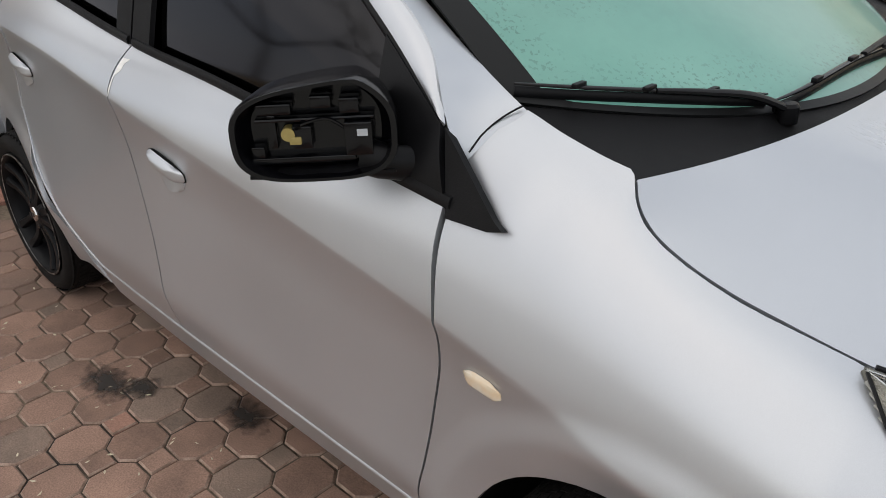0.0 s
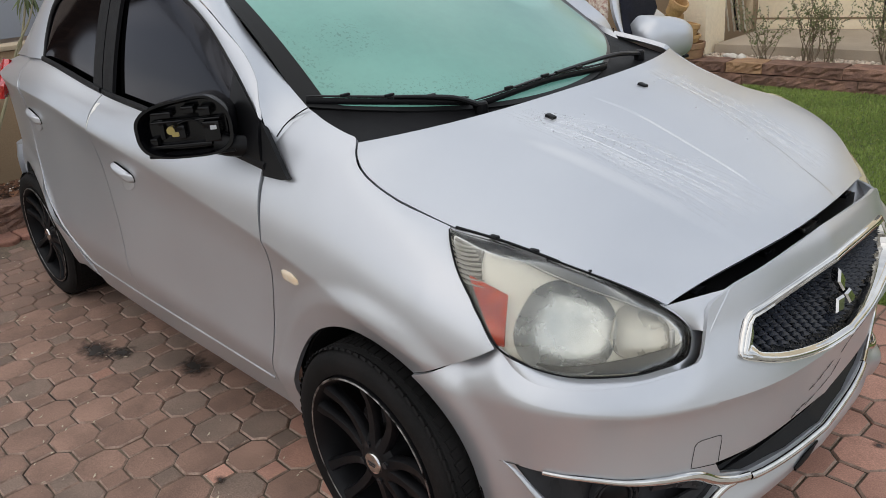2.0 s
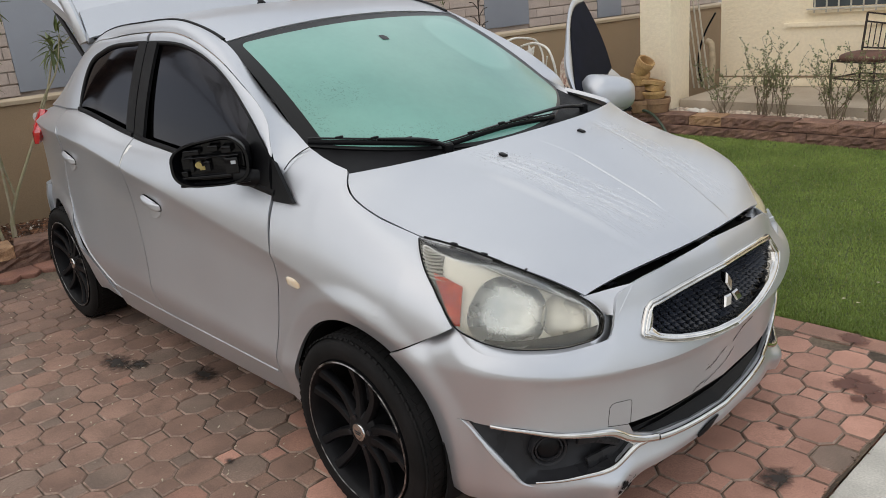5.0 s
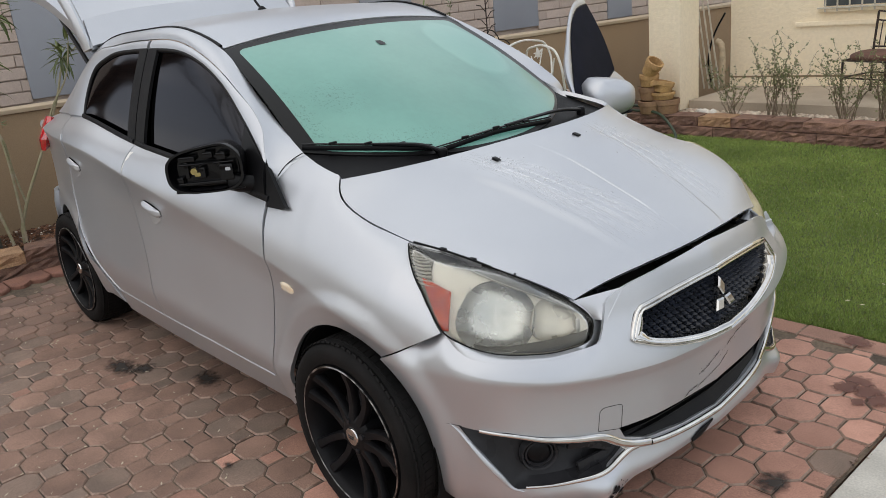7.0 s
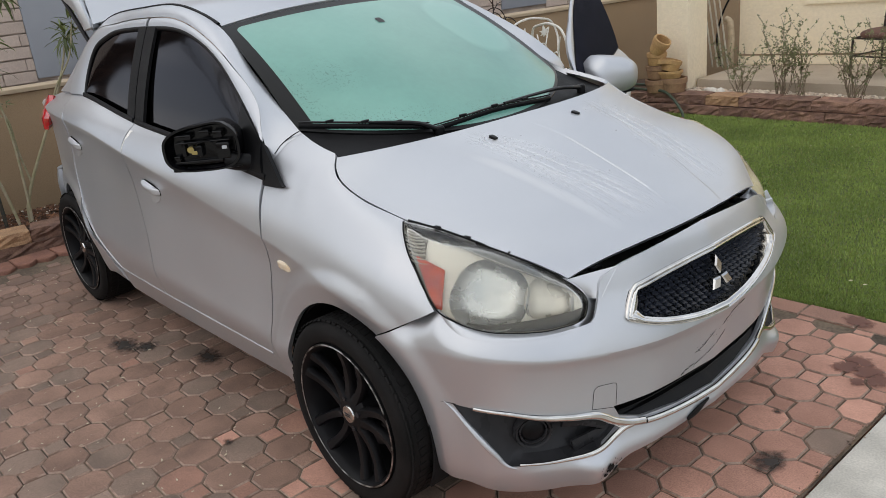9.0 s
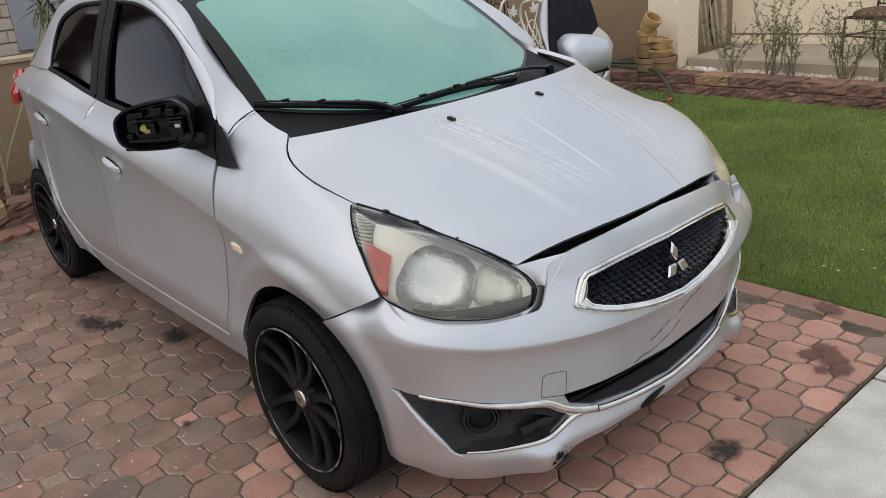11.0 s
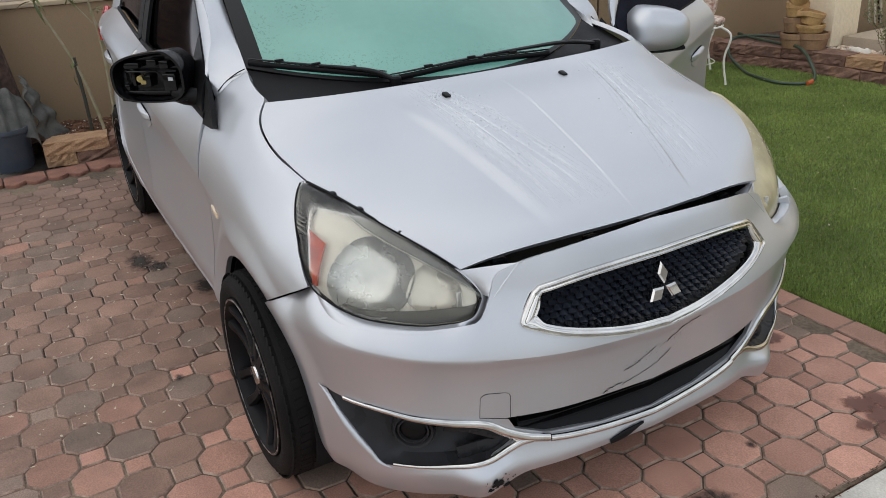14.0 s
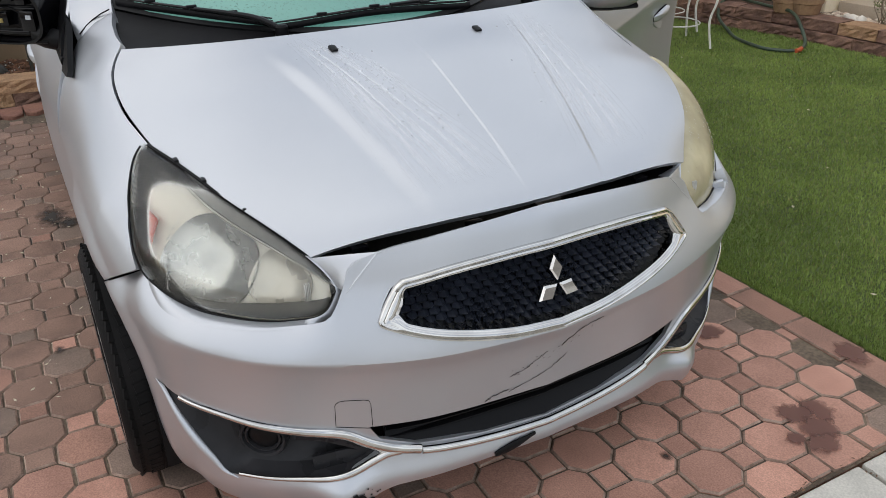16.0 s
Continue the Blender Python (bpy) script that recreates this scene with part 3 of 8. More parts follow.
glass = spline([(0.812, 0.703, 1.026), (0.643, 0.662, 1.140), (0.482, 0.626, 1.235), (0.353, 0.605, 1.287), (0.156, 0.585, 1.337), (-0.134, 0.579, 1.353), (-0.30, 0.579, 1.351), (-0.576, 0.590, 1.325), (-0.72, 0.610, 1.268), (-0.765, 0.655, 1.150), (-0.755, 0.683, 1.082)])


# the pillar's foot runs in under the wing
shut_foot = spline([(0.850, 0.692, 0.950), (0.834, 0.698, 0.986), (0.820, 0.699, 1.016), (0.804, 0.693, 1.050)] + [tuple(p) for p in shut(np.linspace(0.055, 1, 26))])


def band(c0, c1, a0, a1, b0, b1, side, lift=0.0):
    """A sheet between two curves, s from a0 to a1 on the first and b0 to b1 on the second."""
    def P(U, V):
        p, q = c0(a0 + (a1 - a0) * U), c1(b0 + (b1 - b0) * U)
        r = p + (q - p) * V[..., None]
        k = lift * 4 * V * (1 - V)
        return r[..., 0], side * (r[..., 1] + k), r[..., 2] + 0.6 * k
    return P


def s_of(curve, x):
    """Where a curve first passes an x."""
    t = np.linspace(0, 1, 2001)
    v = curve(t)[:, 0]
    return float(t[np.argmax(v <= x)])


for side in (-1, 1):
    out = (0.1, side, 0.5)
    # pillar and roof rail, one pressing with the body side
    # dark shut line between the wing's rear edge and the pillar's foot
    seam_line = []
    for x, t in zip(np.linspace(0.848, 0.885, 9), np.linspace(0.872, 1.0, 9)):
        t = 0.862 + 0.138 * ((x - 0.848) / 0.037) ** 0.62
        y, z = wing(np.array(x), np.array(t))
        seam_line.append((x, side * (float(y) + 0.0040), float(z) + 0.0045))
    sweep("pillar_seam", seam_line, 0.0016, 0.0016, BLACK, car, (0, 0, 1), 6)
    panel("pillar_and_roof_rail", band(rail, shut_foot, 0, 1, 0.0, 1, side, 0.005), 110, 10, PAINT, car, out, 0.02)
    for which, xa, xb in (("front", 0.80, -0.150), ("rear", -0.172, -0.755)):
        owner = doors[side] if which == "front" else car
        g0, g1 = s_of(glass, xa) if which == "front" else s_of(glass, xb + 0.58), s_of(glass, xb) if which == "front" else 1.0
        h0, h1 = (0.0, s_of(shut, xb)) if which == "front" else (s_of(shut, xa), 1.0)

        def inner(c, side=side):
            return lambda s: c(s) - np.array([0, 0.006, 0.002])
        panel("window_frame", band(lambda s: shut(s) - np.array([0.0, -0.001, 0.004]), glass, h0, h1, g0, g1, side, 0.004), 50, 6, PAINT, owner, out, 0.014)
        # dark pane and its rubber surround, set in behind the frame
        xs0, xs1 = (0.80, -0.150) if which == "front" else (-0.172, -0.755)

        def pane(U, V, xs0=xs0, xs1=xs1, g0=g0, g1=g1, side=side):
            p = glass(g0 + (g1 - g0) * U)
            xb = 0.835 + (xs1 - 0.835) * U if xs0 > 0 else xs0 + (xs1 - xs0) * U
            q = np.stack([xb, belt_y(xb) - 0.006, belt_z(xb) - 0.004], -1)
            r = p + (q - p) * V[..., None]
            return r[..., 0], side * (r[..., 1] - 0.012 + 0.012 * 4 * V * (1 - V)), r[..., 2]
        panel("window_glass", pane, 40, 24, GLASS, owner, out, 0.004, "dark tinted side glass")
        top = [glass(g0 + (g1 - g0) * k / 40) - np.array([0, 0.005, 0.004]) for k in range(41)]
        sweep("window_seal", [(p[0], side * p[1], p[2]) for p in top], 0.010, 0.008, BLACK, owner, (0, side, 0), 8)
        low = np.linspace(0.86 if xs0 > 0 else xs0, xs1, 24)
        sweep("window_seal", [(x, side * (float(belt_y(x)) + 0.001), float(belt_z(x)) + 0.006) for x in low], 0.011, 0.007, FADED, owner, (0, side, 0), 8)

        # black pillar strip beside the shut line in the middle
        if which == "front":
            xm0, xm1 = -0.078, -0.158
        else:
            xm0, xm1 = -0.166, -0.238

        def pillar(U, V, xm0=xm0, xm1=xm1, side=side):
            xt = xm0 + (xm1 - xm0) * U
            p = glass(np.interp(-xt, -glass(np.linspace(0, 1, 400))[:, 0][:330], np.linspace(0, 1, 400)[:330]))
            q = np.stack([xt + 0.02 * 0, belt_y(xt), belt_z(xt)], -1)
            r = p + (q - p) * V[..., None]
            return r[..., 0], side * (r[..., 1] + 0.003 + 0.010 * 4 * V * (1 - V)), r[..., 2]
        panel("pillar_cover", pillar, 4, 16, FADED, owner, out, 0.012, "weathered black pillar cover")

    # black sail of the mirror in the window's front corner
    def corner(U, V, side=side):
        g_s = np.interp(-(0.665 + 0.150 * U), -glass(np.linspace(0, 0.4, 300))[:, 0], np.linspace(0, 0.4, 300))
        top = glass(g_s)
        xb = 0.690 + 0.162 * U
        low = np.stack([xb, belt_y(xb) + 0.003, belt_z(xb) - 0.002], -1)
        r = low + (top - low) * V[..., None]
        return r[..., 0], side * (r[..., 1] + 0.004 + 0.006 * np.sin(math.pi * V)), r[..., 2]
    panel("mirror_sail", corner, 16, 12, BLACK, doors[side], out, 0.014)

    # black corner trim before the shut line
    def wedge(U, V, side=side):
        top, low, tip = np.array([0.822, 0.703, 1.022]), np.array([0.8545, 0.742, 0.903]), np.array([0.958, 0.738, 0.905])
        a = top + (low - top) * U[..., None] ** 0.9
        c = top + (tip - top) * np.minimum(1, U * 1.02)[..., None] ** 0.9
        r = a + (c - a) * V[..., None]
        x, y, z = r[..., 0], r[..., 1], r[..., 2] + 0.007 * smooth(V, 0.75, 1.0) * smooth(U, 0.8, 1.0)
        tt = np.linspace(0.5, 1, 120)
        yy = y.copy()
        for i in range(x.shape[0]):
            for j in range(x.shape[1]):
                if x[i, j] > 0.855:
                    ys, zs = wing(np.full(120, x[i, j]), tt)
                    yy[i, j] = max(y[i, j], float(np.interp(z[i, j], zs, ys)))
        return x, side * (yy + 0.005), z
    panel("fender_corner_cover", wedge, 14, 8, FADED, car, out, 0.014, "weathered black corner trim")

# bonnet
hood_mid = spline([(1.19, 0, 0.990), (1.35, 0, 0.945), (1.55, 0, 0.868), (1.72, 0, 0.795), (1.80, 0, 0.757), (1.822, 0, 0.742)])
edge_pts = []
for _x in (1.088, 1.105, 1.135, 1.18, 1.24, 1.32, 1.40):
    _y, _z = wing(np.array(_x), wing_top(np.array(_x)))
    edge_pts.append((_x, float(_y) - 0.0060, float(_z) + 0.0005))
hood_edge = spline(edge_pts + [(1.616, 0.556, 0.797), (1.735, 0.475, 0.735), (1.768, 0.450, 0.712)])


def bonnet(U, V):
    a = U * 2 - 1
    k = np.abs(a)
    c, e = hood_mid(V), hood_edge(V)
    x = c[..., 0] + (e[..., 0] - c[..., 0]) * k ** (2 + 0.9 * (1 - smooth(V, 0.0, 0.35)))
    y = e[..., 1] * a
    z = c[..., 2] + (e[..., 2] - c[..., 2]) * k ** (2.6 + 1.6 * smooth(V, 0.25, 0.6))
    # the far edge stands a little proud of its lamp
    proud = smooth(a, 0.45, 1.0) * smooth(V, 0.30, 0.55) * (1 - 0.7 * smooth(V, 0.80, 1.0))
    y, z = y + 0.018 * proud, z + 0.014 * proud
    line = 0.330 - 0.145 * V
    z = z + np.where(a > 0, 0.012, 0.009) * (1 - smooth(np.abs(y), line - 0.002, line + np.where(a > 0, 0.010, 0.040))) * smooth(V, 0.05, 0.35) * (1 - 0.9 * smooth(V, 0.70, 1.0))
    return x, y, z


panel("bonnet", bonnet, 300, 70, PAINT, car, (0.3, 0, 1), 0.014, "silver bonnet streaked with dried water runs")


# windscreen, cowl, roof
def screen(U, V):
    a, b = U * 2 - 1, V
    k = np.abs(a)
    x0, y0, z0 = 1.150 - 0.305 * k ** 2.2, 0.600 * a, 0.972 + 0.066 * k ** 2
    x1, y1, z1 = 0.360 - 0.012 * k ** 2, 0.535 * a, 1.377 - 0.038 * k ** 2
    bulge = 0.020 * 4 * b * (1 - b)
    return x0 + (x1 - x0) * b + 0.4 * bulge, y0 + (y1 - y0) * b, z0 + (z1 - z0) * b + bulge * 0.8


panel("windscreen", screen, 80, 60, SCREEN, car, (0.5, 0, 1), 0.006, "misted teal windscreen with black border", uv=lambda U, V: (U * 2 - 1, V))


def cowl(U, V):
    a = U * 2 - 1
    k = np.abs(a)
    hx = 1.19 + (1.088 - 1.19) * k ** 2.9
    hz = 0.990 + (0.989 - 0.990) * k ** 2.6
    sx, sy, sz = 1.150 - 0.305 * k ** 2.2, 0.600 * a, 0.972 + 0.066 * k ** 2
    x = hx - 0.01 + (sx + 0.006 - hx) * V
    return x, (0.606 + 0.10 * V * (1 - V)) * a, hz - 0.020 + (sz - 0.004 - hz + 0.020) * V - 0.010 * np.sin(math.pi * V)


panel("cowl", cowl, 50, 8, FADED, car, (0.3, 0, 1), 0.01, "weathered black plastic cowl")

roof_mid = pch([0.372, 0.25, 0.05, -0.25, -0.6, -0.9], [1.379, 1.408, 1.436, 1.450, 1.440, 1.405])
rail_pts = rail(np.linspace(0, 1, 400))
rail_z = pch(rail_pts[40:300:8, 0], rail_pts[40:300:8, 2])
rail_y = pch(rail_pts[40:300:8, 0], rail_pts[40:300:8, 1])


def roof(U, V):
    a = U * 2 - 1
    k = np.abs(a)
    x = (0.352 - 0.012 * k ** 2) + (-0.90 - 0.352) * V
    edge = rail_z(x) - 0.002
    return x, a * (rail_y(x) - 0.012), edge + (roof_mid(x) - edge) * (1 - k ** 2.2)


panel("roof", roof, 60, 60, PAINT, car, (0, 0, 1), 0.015)
for side in (-1, 1):
    xs = np.linspace(0.33, -0.86, 40)
    sweep("roof_ditch_strip", [(x, side * (float(rail_y(x)) - 0.006), float(rail_z(x)) + 0.002) for x in xs], 0.007, 0.004, FADED, car, (0, 0, 1), 8)

# ---------------------------------------------------------------- front end
nose_x = pch([0, 0.2, 0.36, 0.55, 0.75, 1.0], [1.935, 1.918, 1.872, 1.785, 1.655, 1.36])
nose_y = pch([0, 0.2, 0.36, 0.55, 0.75, 1.0], [0.0, 0.25, 0.44, 0.62, 0.731, 0.783])
push_front = pch([0.13, 0.18, 0.22, 0.255, 0.285, 0.345, 0.42, 0.478, 0.502, 0.508, 0.515, 0.57, 0.64, 0.70, 0.74, 0.765], [-0.060, -0.034, -0.026, -0.035, -0.041, -0.034, -0.0205, -0.0045, 0.0064, 0.0088, 0.0070, -0.012, -0.032, -0.048, -0.062, -0.085])
push_side = pch([0.13, 0.18, 0.25, 0.32, 0.45, 0.555, 0.575, 0.590, 0.63, 0.68, 0.74], [-0.08, -0.045, -0.022, -0.014, -0.009, 0.0012, 0.0030, 0.0018, -0.006, -0.018, -0.05])


nose_top = pch([0, 0.20, 0.335, 0.360, 0.385, 0.47, 0.55, 0.64, 0.75, 0.79, 0.826, 0.845, 0.875, 0.925, 0.98, 1.0], [0.752, 0.741, 0.709, 0.648, 0.616, 0.606, 0.609, 0.614, 0.626, 0.644, 0.673, 0.660, 0.640, 0.607, 0.572, 0.560])


def nose(v, z, lift=0.0):
    """The bumper's skin at v (-1 to 1 round the front) and height z; lift: metres proud of it."""
    q = np.abs(v)
    e = 1e-3
    dx = nose_x(np.clip(q + e, 0, 1)) - nose_x(np.clip(q - e, 0, 1))
    dy = nose_y(np.clip(q + e, 0, 1)) - nose_y(np.clip(q - e, 0, 1))
    ln = np.sqrt(dx ** 2 + dy ** 2) + 1e-12
    nx, ny = dy / ln, -dx / ln
    up = 0.12 * q ** 1.4 * smooth(z, 0.28, 0.46)
    d = push_front(z - up) * (1 - smooth(q, 0.35, 0.85)) + push_side(z) * smooth(q, 0.35, 0.85)
    # hollow beside the lamp's inner tip
    d = d - 0.012 * np.exp(-((q - 0.345) / 0.10) ** 2) * smooth(z, 0.575, 0.675)
    # spats at the corners of the lip
    d = d + 0.030 * np.exp(-((q - 0.385) / 0.05) ** 2) * (1 - smooth(z, 0.20, 0.275))
    # the skin rolls in to meet the lamp
    d = d - 0.020 * np.clip((z - nose_top(q) + 0.060) / 0.060, 0, 1) ** 2 * smooth(q, 0.36, 0.46) * (1 - smooth(q, 0.86, 0.92))
    d = d + flare(nose_x(q), z) * smooth(q, 0.72, 0.84)
    d = d + lift
    return nose_x(q) + nx * d, np.sign(v) * (nose_y(q) + ny * d), z + 0 * q


q_of = lambda y: np.sign(y) * np.interp(np.abs(y), nose_y(np.linspace(0, 1, 400)), np.linspace(0, 1, 400))
nose_low = pch([0, 0.28, 0.34, 0.40, 0.50, 0.70, 0.85, 1.0], [0.205, 0.198, 0.175, 0.152, 0.148, 0.160, 0.195, 0.25])


def bumper_skin(U, V):
    v = np.sign(U * 2 - 1) * np.abs(U * 2 - 1) ** 0.92
    q = np.abs(v)
    edge = np.minimum(0.508 + 0.12 * q ** 1.4, nose_top(q) - 0.012)
    z = np.where(V < 0.6, nose_low(q) + (edge - nose_low(q)) * V / 0.6, edge + (nose_top(q) - edge) * (V - 0.6) / 0.4)
    return nose(v, z)


def mirror_outline(half):
    """half: (y, z) points from the middle top to the middle bottom on one side."""
    return [(-y, z) for y, z in half] + [(y, z) for y, z in reversed(half) if y > 1e-6]


def eased(pts, n):
    """Points on a smooth curve through pts."""
    return [tuple(map(float, p)) for p in spline(pts)(np.linspace(0, 1, n))]


bumper = panel("front_bumper", bumper_skin, 180, 80, PAINT, car, (1, 0, 0), 0.010, "silver front bumper, cracked and scraped")
grille_half = eased([(0.0, 0.683), (0.12, 0.682), (0.24, 0.678), (0.322, 0.669)], 14) + eased([(0.336, 0.659), (0.352, 0.637), (0.372, 0.603)], 6) + eased([(0.366, 0.5985), (0.30, 0.571), (0.20, 0.543), (0.10, 0.525), (0.0, 0.519)], 16)
low_half = [(0.0, 0.343), (0.18, 0.346), (0.30, 0.350), (0.395, 0.354), (0.375, 0.318), (0.30, 0.287), (0.15, 0.268), (0.0, 0.262)]
fog = [(0.733, 0.432), (0.670, 0.421), (0.612, 0.398), (0.535, 0.375), (0.452, 0.352), (0.408, 0.318), (0.376, 0.283), (0.398, 0.268), (0.437, 0.251), (0.494, 0.243), (0.555, 0.243), (0.615, 0.246), (0.664, 0.252), (0.684, 0.290), (0.710, 0.350)]
cut(bumper, [prism(mirror_outline(grille_half), 1.70, 2.1, "x"), prism(mirror_outline(low_half), 1.70, 2.1, "x"),
             prism([(-y, z) for y, z in fog], 1.35, 2.1, "x"), prism(fog, 1.35, 2.1, "x"),
             arch_cutter(1.167, -1, 0.363), arch_cutter(1.167, 1, 0.363)])

# dark carrier behind the openings
panel("bumper_carrier", lambda U, V: nose((U * 2 - 1) * 0.72, 0.22 + 0.35 * V, -0.060), 40, 12, PAINT_INNER, car, (1, 0, 0), 0.01)
# dark well under the bonnet's leading edge
panel("slam_panel", lambda U, V: (1.70 + 0.15 * V - 0.10 * np.abs(U * 2 - 1) ** 2, 0.46 * (U * 2 - 1), 0.706 - 0.02 * np.abs(U * 2 - 1) ** 2 - 0.004 * V), 30, 6, BLACK, car, (0, 0, 1), 0.01)
for y in (-0.36, -0.12, 0.10, 0.31):
    box_part("hood_seal_clip", (1.800 - 0.16 * y * y, y, 0.712), (0.02, 0.035, 0.012), GLOSS_BLACK, car)
box_part("hood_latch", (1.80, 0.055, 0.714), (0.03, 0.06, 0.016), CHROME, car, "bare metal latch plate")


def on_nose(y, z, lift):
    x, yy, zz = nose(np.array(q_of(np.array(float(y)))), np.array(float(z)), lift)
    return (float(x), float(yy), float(zz))


def ribbon(name, outline, inset, mtl, parent, label=""):
    """A raised frame that follows a closed outline on the bumper: outer edge, crown, inner edge, back."""
    n = len(outline)
    c = np.array(outline, float)
    mid = c.mean(0)
    rows = []
    e = np.roll(c, -3, 0) - np.roll(c, 3, 0)
    nrm = np.stack([-e[:, 1], e[:, 0]], -1)
    nrm /= np.linalg.norm(nrm, axis=1, keepdims=True)
    nrm *= np.sign(((c - mid) * nrm).sum(1).mean())
    wider = 1 + 0.9 * smooth(np.abs(c[:, 0]), 0.325, 0.352)
    for o, lift in ((0.006, -0.003), (0.0055, 0.004), (0.004, 0.0080), (0.0015, 0.0088), (0.0002, 0.0048), (-0.0022, 0.0044), (-0.0036, 0.0088), (-0.0070, 0.0092), (-0.0095, 0.0062), (-0.0105, 0.0030), (-0.0135, 0.0020), (-0.0145, -0.012), (-0.015, -0.04)):
        rows.append([on_nose(*(c[i] + nrm[i] * (o * (wider[i] if o < 0 else 1))), lift) for i in range(n)])
    vs = [p for r in rows for p in r]
    fs = []
    for k in range(len(rows) - 1):
        for i in range(n):
            j = (i + 1) % n
            fs.append((k * n + i, k * n + j, (k + 1) * n + j, (k + 1) * n + i))
    return link_mesh(name, vs, fs, mtl, parent, label, 50)


def dense(poly, n):
    p = np.array(list(poly) + [poly[0]], float)
    s = np.concatenate(([0], np.cumsum(np.linalg.norm(np.diff(p, axis=0), axis=1))))
    t = np.linspace(0, s[-1], n, endpoint=False)
    return [(float(np.interp(k, s, p[:, 0])), float(np.interp(k, s, p[:, 1]))) for k in t]


outline = dense(mirror_outline(grille_half), 220)
ribbon("grille_frame", outline, 0.055, CHROME, car, "chrome grille surround")
panel("grille_backing", lambda U, V: nose((U * 2 - 1) * 0.31, 0.52 + 0.165 * V, -0.045), 40, 10, BLACK, car, (1, 0, 0), 0.006)


def inside(y, z, poly):
    hit = False
    for i in range(len(poly)):
        (y0, z0), (y1, z1) = poly[i], poly[i - 1]
        if (z0 > z) != (z1 > z) and y < (y1 - y0) * (z - z0) / (z1 - z0) + y0:
            hit = not hit
    return hit


# the grille's wavy cells: small tilted hoods in staggered rows
vs, fs = [], []
small = [(y * 0.97, 0.601 + (z - 0.601) * 0.94) for y, z in mirror_outline(grille_half)]
for r in range(13):
    z = 0.520 + r * 0.0135
    for k in range(-16, 17):
        y = (k + 0.5 * (r % 2)) * 0.0245
        if not inside(y, z, small):
            continue
        b = len(vs)
        w, h = 0.0120, 0.0085
        for dy, dz, lift in ((-w, 0, -0.030), (0, h * 0.5, -0.016), (w, 0, -0.030), (-w * 0.7, -h, -0.037), (0, -h * 0.55, -0.031), (w * 0.7, -h, -0.037), (-w * 0.8, h, -0.038), (0, h * 1.15, -0.034), (w * 0.8, h, -0.038)):
            vs.append(on_nose(y + dy, z + dz, lift))
        fs += [(b, b + 1, b + 4, b + 3), (b + 1, b + 2, b + 5, b + 4), (b + 6, b + 7, b + 1, b), (b + 7, b + 8, b + 2, b + 1)]
link_mesh("grille_mesh", vs, fs, GRILLE_BLACK, car, "black wavy plastic grille mesh", 20)

# three-lozenge badge
badge = new("grille_badge")
badge.parent = car
for w in (90, 210, 330):
    bm = bmesh.new()
    a = radians(w)
    c, s = math.cos(a), math.sin(a)
    pts = [(0.004, 0), (0.030, 0.0165), (0.056, 0), (0.030, -0.0165)]
    ring_v = []
    for lift, k in ((-0.008, 1.0), (0.006, 1.0), (0.011, 0.78)):
        ring_v.append([bm.verts.new(on_nose((0.030 + (u - 0.030) * k) * c - v * k * s, 0.603 + (0.030 + (u - 0.030) * k) * s + v * k * c, lift)) for u, v in pts])
    for i in range(2):
        for j in range(4):
            bm.faces.new((ring_v[i][j], ring_v[i][(j + 1) % 4], ring_v[i + 1][(j + 1) % 4], ring_v[i + 1][j]))
    bm.faces.new(ring_v[2])
    bmesh.ops.recalc_face_normals(bm, faces=bm.faces)
    part("badge_lozenge", bm, CHROME, badge, "", 20)

# lower grille: slats behind the opening, chrome strip below it, running out round the fog lamps
for k in range(3):
    ys = np.linspace(-0.37, 0.37, 30)
    sweep("lower_grille_slat", [on_nose(y, 0.300 + 0.018 * k, -0.030) for y in ys], 0.012, 0.003, BLACK, car, (0, 0, 1), 6)
for y in (-0.30, -0.15, 0.0, 0.15, 0.30):
    box_part("lower_grille_post", on_nose(y, 0.324, -0.045), (0.02, 0.012, 0.05), BLACK, car)
ys = np.linspace(-0.300, 0.300, 40)
sweep("chrome_strip", [on_nose(y, 0.2515 + 0.021 * (y / 0.295) ** 2, 0.006) for y in ys], 0.009, 0.0095, CHROME, car, (0, 0, 1), 12, "chrome lower bumper strip")
